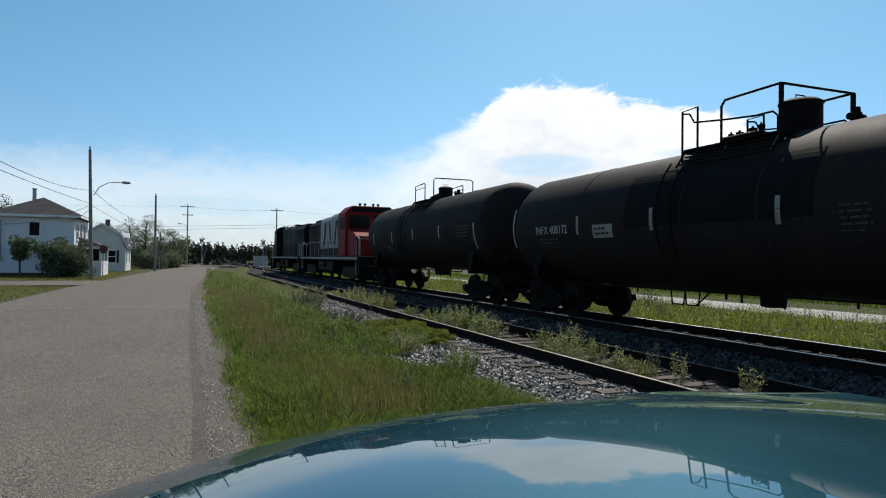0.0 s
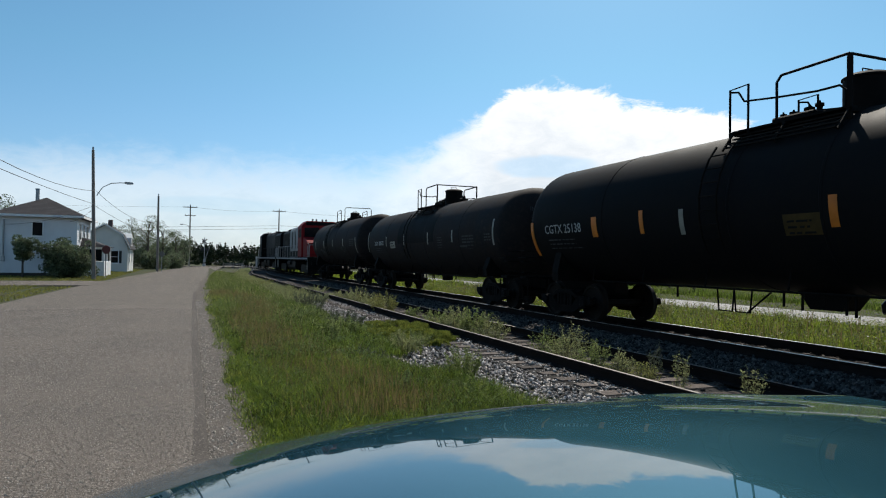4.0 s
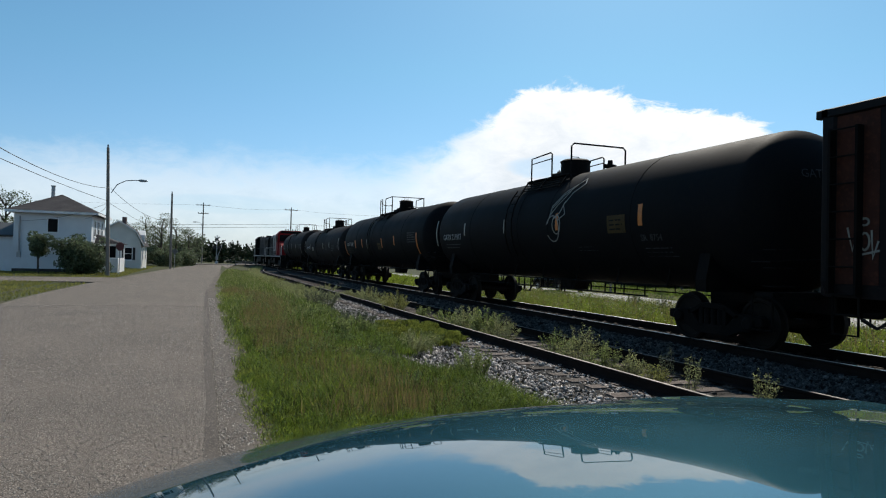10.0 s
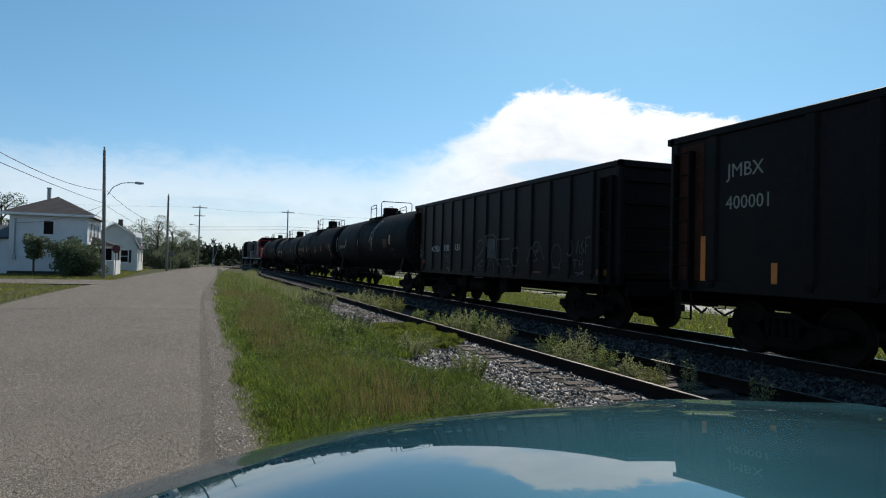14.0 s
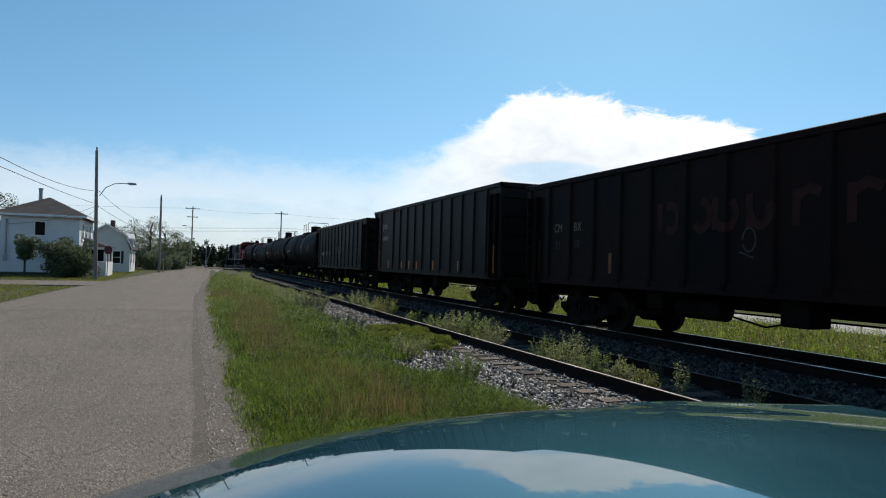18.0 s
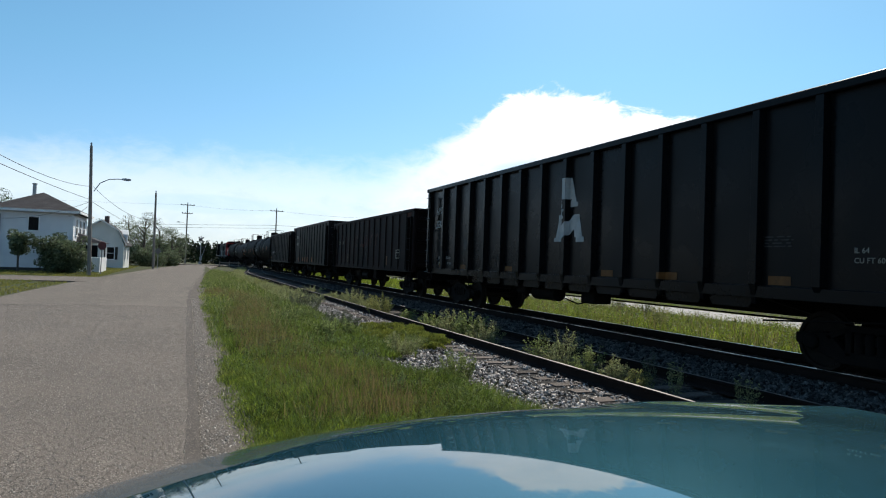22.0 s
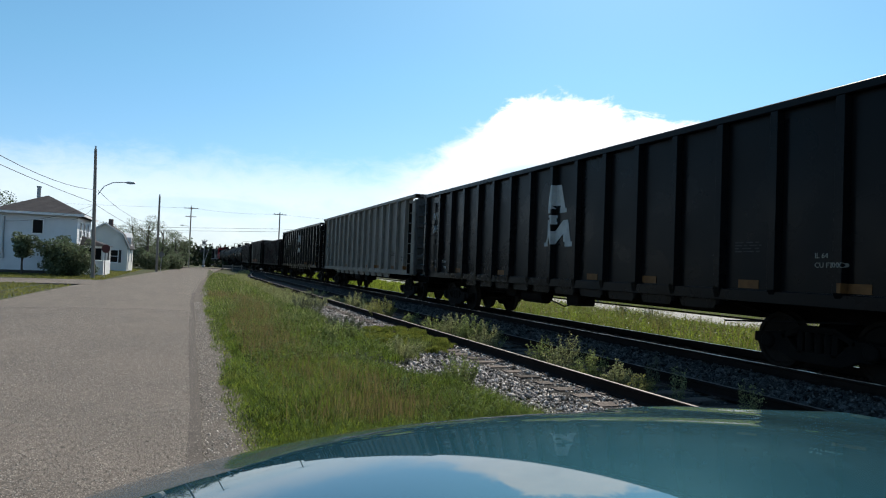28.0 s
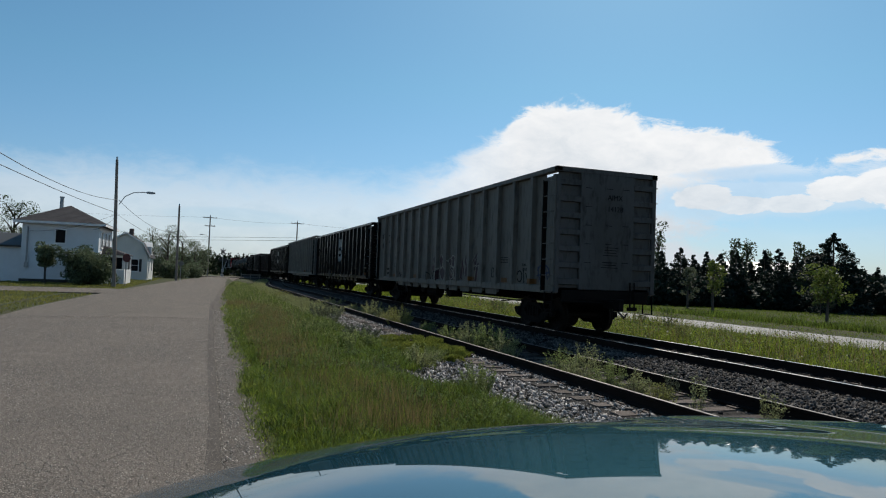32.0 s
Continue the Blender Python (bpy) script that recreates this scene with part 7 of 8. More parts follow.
wire((-40, 128, 5.6), top_of(P4, 7.2), 0.15, 0.022)
wire((-40, 128, 5.0), top_of(P4, 6.7), 0.15, 0.022)
wire(top_of(P4, 7.2), (50, 108, 7.5), 0.3, 0.02)
wire((-40, 132, 10.2), top_of(P3, 10.5), 0.3, 0.01)


# road signs, crossing signals, small street furniture
def sign(name, x, y, h, shape, m, label, r=0.33, yaw=0):
    s = thing(name, pose(x, y, -0.2, 0, 0, yaw), label, "road sign")
    g = Geo()
    g.tube([(0, 0, -0.2), (0, 0, h + 0.2)], 0.035, 8)
    part("post", g, M["galv"], s)
    g = Geo()
    n, a0 = (8, 22.5) if shape == "octagon" else (4, 0)
    g.prism([(r * math.cos(radians(a0 + 360 / n * k)), h + 0.2 + r * math.sin(radians(a0 + 360 / n * k))) for k in range(n)], -0.05, -0.038, "y")
    part("plate", g, M[m], s, bevel=0.003)


sign("stop_sign", -5.75, 55.6, 1.95, "octagon", "sign_red", "dull red octagonal stop sign on a steel post", 0.34, 35)
sign("warning_sign", -2.55, 77.0, 1.75, "diamond", "sign_back", "grey back of a diamond warning sign", 0.36)


def crossing_signal(x, y, arm=True):
    s = thing("crossing_signal", pose(x, y, -0.2), "railway crossing signal with crossbuck and lights", "crossing signal", "signals at the crossing")
    g = Geo()
    g.tube([(0, 0, -0.1), (0, 0, 5.1)], 0.07, 10)
    g.lathe([(0, 0.28), (0.5, 0.28), (0.55, 0.1)], 12, "z")
    part("mast", g, M["galv"], s)
    for a in (45, -45):
        g = Geo()
        c, sn = math.cos(radians(a)), math.sin(radians(a))
        g.prism([(0.6 * c - 0.1 * sn, 4.4 + 0.6 * sn + 0.1 * c), (-0.6 * c - 0.1 * sn, 4.4 - 0.6 * sn + 0.1 * c), (-0.6 * c + 0.1 * sn, 4.4 - 0.6 * sn - 0.1 * c), (0.6 * c + 0.1 * sn, 4.4 + 0.6 * sn - 0.1 * c)], -0.12, -0.10, "y")
        part("crossbuck_board", g, M["sign_back"], s)
    for k in (-0.4, 0.4):
        g = Geo()
        g.lathe([(-0.16, 0.30), (-0.12, 0.30), (-0.02, 0.12)], 16, "y", (k, 0, 3.0))
        part("signal_lamp", g, M["plastic_black"], s, "round black signal lamp")
    if arm:
        g = Geo()
        g.tube([(0.1, 0.1, 1.1), (0.9, 0.1, 3.6)], [0.06, 0.03], 8)
        g.box(-0.15, 0.25, -0.1, 0.3, 0.8, 1.4)
        part("gate_arm", g, M["galv"], s, "raised white gate arm")


crossing_signal(2.75, 121.5)
crossing_signal(13.3, 124.0)
cab_ = thing("relay_cabinet", pose(13.3, 128.0, -0.25), "pale steel relay cabinet beside the crossing", "cabinet")
part("body", Geo().box(-1.2, 1.2, -1.0, 1.0, 0, 1.9), M["galv"], cab_, bevel=0.03)
part("roof", Geo().prism([(-1.3, 1.9), (1.3, 1.9), (1.2, 2.0), (-1.2, 2.0)], -1.1, 1.1, "y"), M["galv"], cab_)
bar = thing("barrier", pose(6.4, 112, -0.25), "low dark barrier of posts and a beam", "barrier")
for x in (-0.9, 0.6, 2.0):
    part("post", Geo().box(x - 0.08, x + 0.08, -0.08, 0.08, -0.1, 0.95), M["wood_pole"], bar)
part("beam", Geo().box(-0.9, 2.2, -0.12, -0.08, 0.6, 0.78), M["wood_pole"], bar)
mb = thing("mailbox", pose(25.6, 37.0, -0.4), "small white roadside box on a post", "mailbox")
part("post", Geo().box(-0.05, 0.05, -0.05, 0.05, -0.1, 0.8), M["wood_pole"], mb)
part("box", Geo().box(-0.2, 0.2, -0.3, 0.3, 0.8, 1.2), M["trim_white"], mb, bevel=0.03)


# a far bungalow behind the spruces
fb = thing("bungalow", pose(62, 58, -0.2, 0, 0, -40), "pale bungalow half hidden behind spruces", "house")
part("wall", Geo().box(-6, 6, -4, 4, 0, 2.7), M["siding"], fb)
part("roof", Geo().prism([(-4.5, 2.7), (4.5, 2.7), (0, 4.6)], -6.4, 6.4, "x"), M["galv"], fb, "pale metal roof")


# a small dark car that drives on the far road
def far_car():
    c = thing("passing_car", pose(22.4, -3.8, -0.33), "small dark car driving on the far road", "car")
    g = Geo()
    g.prism([(-2.1, 0.28), (2.1, 0.28), (2.15, 0.62), (1.95, 0.82), (-2.1, 0.86), (-2.18, 0.6)], -0.85, 0.85, "x")
    part("body", g, M["gon_black"], c, bevel=0.06)
    g = Geo()
    g.prism([(-1.7, 0.86), (0.95, 0.83), (0.3, 1.38), (-1.2, 1.40)], -0.74, 0.74, "x")
    part("cabin", g, M["glass_dark"], c, bevel=0.04)
    for s in (-1, 1):
        part("tail_lamp", Geo().box(s * 0.66 - 0.14, s * 0.66 + 0.14, -2.2, -2.12, 0.6, 0.78), M["graffiti_red"], c)
    part("rear_bumper", Geo().box(-0.8, 0.8, -2.26, -2.12, 0.32, 0.5), M["rail_head"], c, bevel=0.03)
    ws = []
    for x in (-0.78, 0.78):
        for y in (-1.35, 1.35):
            w = part("wheel", Geo().lathe([(-0.1, 0.05), (-0.1, 0.18), (0.1, 0.18), (0.1, 0.05)], 16, "x"), M["galv"], c, m=pose(x, y, 0.3))
            part("tyre", Geo().lathe([(-0.1, 0.18), (-0.1, 0.29), (-0.08, 0.3), (0.08, 0.3), (0.1, 0.29), (0.1, 0.18)], 18, "x", cap=False), M["rubber"], w, smooth=True)
            ws.append((w, x, y))
    return c, ws


passing_car, passing_wheels = far_car()

# trees
def leaf_cloud(centres, n, size, rg, flat=0.6):
    """n small leaf clumps scattered in ellipsoids (x, y, z, rx, ry, rz)."""
    cs = np.array(centres, float)
    vol = cs[:, 3] * cs[:, 4] * cs[:, 5]
    idx = rg.choice(len(cs), n, p=vol / vol.sum())
    d = rg.normal(size=(n, 3))
    d /= np.linalg.norm(d, axis=1)[:, None]
    r = rg.uniform(0.35, 1.05, n) ** 0.6
    p = cs[idx, :3] + d * cs[idx, 3:] * r[:, None]
    a = rg.normal(size=(n, 3))
    a /= np.linalg.norm(a, axis=1)[:, None]
    b = np.cross(a, rg.normal(size=(n, 3)))
    b /= np.linalg.norm(b, axis=1)[:, None]
    s = size * rg.uniform(0.6, 1.4, n)[:, None]
    vs = np.stack([p - a * s, p + b * s * flat, p + a * s, p - b * s * flat], 1).reshape(-1, 3)
    fs = np.arange(n * 4).reshape(-1, 4)
    return vs, fs


def broadleaf(name, x, y, h, w, seed, label, leaf="leaf", n=2600, size=0.13, trunk=0.30, open_=0.0, category="tree", base_z=-0.3, stems=1, group="", full=False, core=False):
    rg = np.random.default_rng(seed)
    rn = random.Random(seed)
    t = thing(name, pose(x, y, base_z), label, category, group)
    z0 = h * trunk
    g = Geo()
    tips = []
    for k in range(stems):
        ox = rn.uniform(-0.12, 0.12) * w * (stems > 1)
        g.tube([(ox * 0.2, 0, -0.1), (ox, rn.uniform(-0.05, 0.05) * h, h * 0.45), (ox * 1.6, 0, h * 0.85)], [0.028 * h, 0.019 * h, 0.005 * h], 8)
    for k in range(9):
        a = rn.uniform(0, 6.28)
        zz = z0 + (h * 0.9 - z0) * (k + 0.3) / 9
        rr = w * 0.5 * (1 - abs((zz - z0) / (h - z0) - 0.4) * 0.9) * rn.uniform(0.7, 1.1)
        tip = (rr * math.cos(a), rr * math.sin(a), zz + h * 0.10)
        g.tube([(0, 0, zz - h * 0.08), (tip[0] * 0.5, tip[1] * 0.5, zz + h * 0.03), tip], [0.011 * h, 0.007 * h, 0.003 * h], 6)
        tips.append(tip)
    part("trunk", g, M["bark"], t, "trunk with limbs", smooth=True)
    blobs = [(p[0], p[1], p[2], w * rn.uniform(0.16, 0.27), w * rn.uniform(0.16, 0.27), h * rn.uniform(0.07, 0.13)) for p in tips]
    blobs += [(rn.uniform(-0.15, 0.15) * w, rn.uniform(-0.15, 0.15) * w, z0 + (h - z0) * rn.uniform(0.3, 0.95), w * 0.2, w * 0.2, h * 0.1) for _ in range(7)]
    if full:
        # rounded from the ground up, with a knobbly outline
        blobs = []
        for k in range(26):
            a, zz = rn.uniform(0, 6.283), rn.uniform(0.08, 0.92)
            rr = w / 2 * math.sqrt(max(0.05, 1 - ((zz - 0.42) / 0.62) ** 2)) * rn.uniform(0.5, 0.95)
            q = rn.uniform(0.10, 0.17) * w
            blobs.append((rr * math.cos(a), rr * math.sin(a), zz * h, q, q, q * 0.9))
    if full:
        blobs += [(0, 0, 0.42 * h, 0.40 * w, 0.40 * w, 0.43 * h)] * 2
    elif core:
        blobs += [(0, 0, (z0 + h) / 2, 0.30 * w, 0.30 * w, (h - z0) * 0.44)] * 2
    vs, fs = leaf_cloud(blobs, n, size, rg)
    vs[:, 2] = np.clip(vs[:, 2], 0.0, h * 1.04)
    part("crown", raw("crown", vs, fs, M[leaf]), None, t, "leafy crown")
    return t


def spruce(x, y, h, w, seed, label="dark green spruce behind the mown lawn", n=4200, base_z=-0.3):
    rg = np.random.default_rng(seed)
    rn = random.Random(seed)
    t = thing("spruce", pose(x, y, base_z), label, "tree", "trees behind the lawn")
    g = Geo()
    g.tube([(0, 0, -0.1), (0, 0, h * 0.98)], [0.02 * h, 0.004 * h], 8)
    part("trunk", g, M["bark"], t)
    # drooping boughs in whorls, each a fan of needle sprays
    P, A, S = [], [], []
    nb = int(60 + 11 * h)
    for k in range(nb):
        f = max(0.0, (k + rn.uniform(-0.5, 1.5)) / nb) ** 1.12
        f = min(0.985, max(0.0, f))
        z = h * (0.05 + 0.93 * f)
        rad = w / 2 * (1 - f ** 1.05) * (1 + 0.16 * math.sin(f * 31 + seed)) + 0.07
        a = rn.uniform(0, 6.283)
        L = rad * rn.uniform(0.65, 1.2)
        m = max(8, int(n / nb * (1.5 - f)))
        u = rg.uniform(0.1, 1, m) ** 0.7
        side = rg.normal(0, 0.15, m) * L * (1.2 - u) + rg.normal(0, 0.04, m)
        px = np.cos(a) * u * L - np.sin(a) * side
        py = np.sin(a) * u * L + np.cos(a) * side
        pz = z - 0.24 * L * u ** 1.5 + 0.12 * L * u ** 4 + rg.normal(0, 0.05 * L + 0.03, m)
        P.append(np.stack([px, py, np.maximum(pz, 0.05)], 1))
        A.append(np.stack([np.cos(a) + rg.normal(0, 0.6, m), np.sin(a) + rg.normal(0, 0.6, m), rg.normal(-0.2, 0.4, m)], 1))
        S.append(np.full(m, 0.06 + 0.010 * h * (1 - f)))
    P, A, S = np.concatenate(P), np.concatenate(A), np.concatenate(S)
    A /= np.linalg.norm(A, axis=1)[:, None]
    B = np.cross(A, rg.normal(size=A.shape))
    B /= np.linalg.norm(B, axis=1)[:, None]
    s = (S * rg.uniform(0.7, 1.3, len(S)))[:, None]
    vs = np.stack([P - A * s, P + B * s * 0.38, P + A * s * 1.3, P - B * s * 0.38], 1).reshape(-1, 3)
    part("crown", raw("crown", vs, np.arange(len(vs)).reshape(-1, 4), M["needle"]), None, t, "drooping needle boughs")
    return t


def polar(az, d):
    return d * math.sin(radians(az)), d * math.cos(radians(az))


rng = random.Random(11)
for k, (az, el, d, w) in enumerate([(36.6, 3.6, 60, 3.0), (38.2, 2.9, 58, 3.0), (39.7, 3.2, 58, 3.6), (40.7, 2.6, 60, 2.6), (41.7, 2.9, 62, 2.4), (42.7, 2.75, 60, 2.6), (43.9, 2.9, 58, 3.0), (44.9, 2.1, 60, 2.8), (45.9, 3.1, 60, 2.6),
                                    (46.9, 3.25, 58, 3.4), (47.9, 1.9, 62, 2.6), (49.0, 2.3, 60, 3.0), (50.55, 4.5, 58, 7.6), (51.9, 2.0, 62, 3.2), (53.2, 1.6, 60, 3.4), (54.4, 1.5, 62, 3.4), (56.5, 2.5, 58, 4.0),
                                    (59.5, 3.0, 60, 4.0), (63, 3.2, 58, 4.5)]):
    x, y = polar(az, d)
    spruce(x, y, CAM_Z + 0.2 + d * math.tan(radians(el)), w * (1.25 if el > 4 else 1.5), 100 + k, n=30000 if el > 4 else 12000)
for k in range(32):
    az = 35.5 + 0.95 * k + rng.uniform(-0.3, 0.3)
    x, y = polar(az, 65 + rng.uniform(-1.5, 2.5))
    spruce(x, y, CAM_Z + 0.2 + 65 * math.tan(radians(rng.uniform(1.7, 2.7))), rng.uniform(4.2, 5.6), 700 + k, "dark spruce in the row behind", 5000)
# undergrowth between the spruces
for k, (az, d, h, w) in enumerate([(37.5, 57, 2.3, 4), (39, 56.5, 2.2, 4), (40.9, 57, 2.4, 4), (42.5, 58, 2.5, 4.5), (44.6, 58, 2.3, 4.5), (46.4, 57, 2.2, 4), (48.2, 58, 2.8, 4.5), (49.6, 57.5, 2.8, 4.0), (51.6, 58, 3.0, 4.5), (53.4, 58, 3.0, 5),
                                   (55.2, 58, 2.8, 5), (57.5, 58, 3, 5)]):
    x, y = polar(az, d)
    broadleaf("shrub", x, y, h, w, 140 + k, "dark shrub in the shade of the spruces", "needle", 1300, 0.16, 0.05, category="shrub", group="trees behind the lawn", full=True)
for k, (az, el, d, w) in enumerate([(37.9, 5.0, 70, 2.6), (43.5, 3.7, 72, 2.2), (44.7, 3.8, 72, 2.4), (46.0, 2.9, 74, 2.0), (48.1, 3.6, 72, 2.2), (48.9, 3.1, 72, 2.0), (49.9, 3.0, 74, 2.0)]):
    x, y = polar(az, d)
    broadleaf("poplar", x, y, CAM_Z + 0.2 + d * math.tan(radians(el)), w * 0.75, 160 + k, "thin open-crowned poplar above the spruces", "leaf", 620, 0.12, 0.35, group="trees behind the lawn")
broadleaf("young_tree", 33.1, 36.5, 3.5, 1.35, 171, "young leafy tree on the lawn", "leaf_light", 800, 0.075, 0.3)
broadleaf("young_tree", 32.0, 26.7, 3.1, 2.5, 172, "young tree with pale green leaves on the lawn", "leaf_light", 1800, 0.075, 0.3, core=True)
broadleaf("young_tree", 39.0, 33.0, 1.8, 1.6, 173, "small sapling on the lawn", "leaf", 500, 0.10, 0.3)
broadleaf("young_tree", 33.5, 39.5, 3.0, 1.5, 174, "silvery young tree on the lawn", "leaf_grey", 1000, 0.07, 0.2)

# by the houses
broadleaf("small_tree", -10.9, 54.5, 3.0, 1.9, 181, "small dark maple in front of the white house", "leaf_bush", 4200, 0.07, 0.36, base_z=-0.2, core=True)
broadleaf("lilac_bush", -8.1, 54.8, 2.9, 3.9, 182, "large round bush in front of the white house", "leaf_bush", 14000, 0.07, 0.03, base_z=-0.2, category="bush", stems=3, full=True)
broadleaf("tree", -17.2, 72.0, 7.4, 4.0, 183, "tree behind the white house", "leaf", 3600, 0.07, 0.3, base_z=-0.2)
for k, (x, y, h, w) in enumerate([(-7.0, 98, 6.6, 4.6), (-4.9, 96, 6.9, 4.2), (-3.2, 100, 6.2, 4.4), (-1.6, 104, 5.6, 4.0), (-9.6, 100, 6.0, 4.4), (-0.6, 109, 4.6, 3.2), (-5.6, 105, 4.5, 5.0), (-2.4, 109, 3.8, 5.0)]):
    broadleaf("tree", x, y, h, w, 190 + k, "open-crowned leafy tree beyond the houses", "leaf_bush", 3600, 0.058, 0.22, base_z=-0.2, group="trees beyond the houses")
for k, (x, y, h, w) in enumerate([(-10.5, 97, 2.4, 5), (-7.5, 95.5, 2.6, 5), (-4.5, 95, 2.4, 4.5), (-2.0, 99, 2.4, 4.5)]):
    broadleaf("hedge", x, y, h, w, 205 + k, "dark hedge below the trees", "leaf_bush", 4000, 0.10, 0.03, base_z=-0.2, category="hedge", group="trees beyond the houses", full=True)


def woods():
    """Far belts of trees, one object."""
    rg = np.random.default_rng(77)
    blobs = []
    for az in np.arange(-22, 66, 0.21):
        for row in range(2):
            d = 285 + 30 * row + rg.uniform(-12, 12)
            h = rg.uniform(5.2, 7.6) + 2.6 * (0.5 + 0.5 * math.sin(az * 0.8 + 1.3)) * rg.uniform(0.3, 1.0)
            a = math.radians(az + rg.uniform(-0.15, 0.15))
            x, y = d * math.sin(a), d * math.cos(a)
            blobs.append((x, y, h * 0.30, rg.uniform(1.6, 2.4), rg.uniform(1.6, 2.4), h * 0.36))
            blobs.append((x, y, h * 0.66, rg.uniform(0.9, 1.5), rg.uniform(0.9, 1.5), h * 0.24))
            blobs.append((x, y, h * 0.9, 0.45, 0.45, h * 0.14))
    for az in np.arange(-3, 14, 0.5):
        d = 150 + rg.uniform(-8, 14)
        a = math.radians(az)
        blobs.append((d * math.sin(a), d * math.cos(a), 0.3, 2.4, 1.4, rg.uniform(0.5, 1.0)))
    vs, fs = leaf_cloud(blobs, 90000, 0.5, rg, 0.7)
    tagged(new("far_woods", raw("far_woods", vs, fs, M["far_wood"])), "dark belt of far woods along the horizon", "woods", kind="stuff")


woods()


# grass
def blades(name, n, sample, hgt, wid, lean, material, seed, label, category="grass"):
    rg = np.random.default_rng(seed)
    x, y, z, k = sample(rg, n)
    n = len(x)
    a = rg.uniform(0, 6.283, n)
    h = hgt * rg.uniform(0.5, 1.25, n) * k
    w = wid * rg.uniform(0.7, 1.3, n)
    lx, ly = np.cos(a) * lean * h * rg.uniform(0.2, 1.2, n), np.sin(a) * lean * h * rg.uniform(0.2, 1.2, n)
    b = rg.uniform(0, 6.283, n)
    wx, wy = np.cos(b) * w, np.sin(b) * w
    o = np.zeros(n)
    base = np.stack([x, y, z], 1)
    W = np.stack([wx, wy, o], 1)
    mid = base + np.stack([lx * 0.35, ly * 0.35, h * 0.6], 1)
    tip = base + np.stack([lx, ly, h], 1)
    vs = np.stack([base - W, base + W, mid + W * 0.7, mid - W * 0.7, tip + W * 0.12, tip - W * 0.12], 1).reshape(-1, 3)
    i = np.arange(n)[:, None] * 6
    fs = np.concatenate([i + np.array([[0, 1, 2, 3]]), i + np.array([[3, 2, 4, 5]])], 0)
    tagged(new(name, raw(name, vs, fs, M[material])), label, category, kind="stuff")


def gz_np(x, y):
    return np.array([ground_z(a, b) for a, b in zip(x, y)])


def patchy(x, y, s=1.0):
    """Uneven growth, 0 to 1, in tufts within larger patches."""
    big = np.sin(x * 2.1 * s + np.sin(y * 1.3 * s) * 1.7) * np.sin(y * 0.9 * s + x * 0.6)
    tuft = np.sin(x * 9.7 * s + 2.1 * np.sin(y * 6.1 * s)) * np.sin(y * 7.3 * s + 1.7 * np.sin(x * 4.9 * s))
    return np.clip(0.5 + 0.32 * big + 0.34 * tuft, 0, 1)


def shore(y):
    """Where the verge gives way to the siding's stones."""
    return np.interp(y, [3, 5, 7.3, 8, 8.8, 9.3, 10.2, 11, 12.4, 13, 16.8, 19, 24, 30, 34], [4.6, 4.4, 4.0, 3.7, 3.4, 2.9, 2.8, 3.25, 4.2, 4.35, 4.3, 4.0, 4.2, 4.6, 4.9]) + 0.10 * np.sin(y * 5.3) + 0.06 * np.sin(y * 11.7)


def verge(ylo, yhi, xr=None):
    """Strip between the street's gravel and the siding's stones."""
    def f(rg, n):
        y = rg.uniform(ylo, yhi, n)
        lo = np.array([road_r(v) for v in y]) + 0.27 + 0.03 * np.sin(y * 1.3) + 0.02 * np.sin(y * 5.1) + np.abs(rg.normal(0, 0.06, n))
        hi = shore(y) + 0.12 + np.abs(rg.normal(0, 0.12, n))
        t = rg.uniform(0, 1, n)
        x = lo + (hi - lo) * t
        edge = np.minimum(1, np.minimum(t * 6, (1 - t) * 9) + 0.22)
        keep = rg.uniform(0, 1, n) < 0.35 + 0.65 * edge
        x, y, edge = x[keep], y[keep], edge[keep]
        return x, y, gz_np(x, y), (0.45 + 0.55 * edge) * (0.4 + 0.95 * patchy(x, y))
    return f


blades("verge_grass", 66000, verge(3.2, 9.5), 0.165, 0.0040, 0.7, "grass", 301, "lush green verge grass beside the street")
blades("verge_grass_mid", 90000, verge(9.5, 24), 0.17, 0.0044, 0.6, "grass", 302, "green verge grass beside the street")
blades("verge_grass_far", 30000, verge(24, 75), 0.17, 0.011, 0.5, "grass", 303, "verge grass further along the street")


def near_road(ylo, yhi, reach, sx):
    """Young grass, thickest towards the street."""
    base = verge(ylo, yhi)

    def f(rg, n):
        x, y, z, k = base(rg, n)
        d = x - np.array([road_r(v) for v in y]) - 0.35
        keep = rg.uniform(0, 1, len(x)) < np.exp(-(np.maximum(0, d) / reach) ** 2) * np.clip(0.35 + 0.9 * patchy(x + 3.0, y, sx), 0, 1)
        return x[keep], y[keep], z[keep], k[keep]
    return f


blades("young_grass", 90000, near_road(3.0, 10.5, 1.7, 0.6), 0.14, 0.0042, 0.9, "grass_bright", 320, "bright young grass in the verge")
blades("young_grass_beyond", 34000, near_road(10.5, 30, 1.0, 0.4), 0.15, 0.0062, 0.9, "grass_bright", 321, "bright young grass further along the verge")


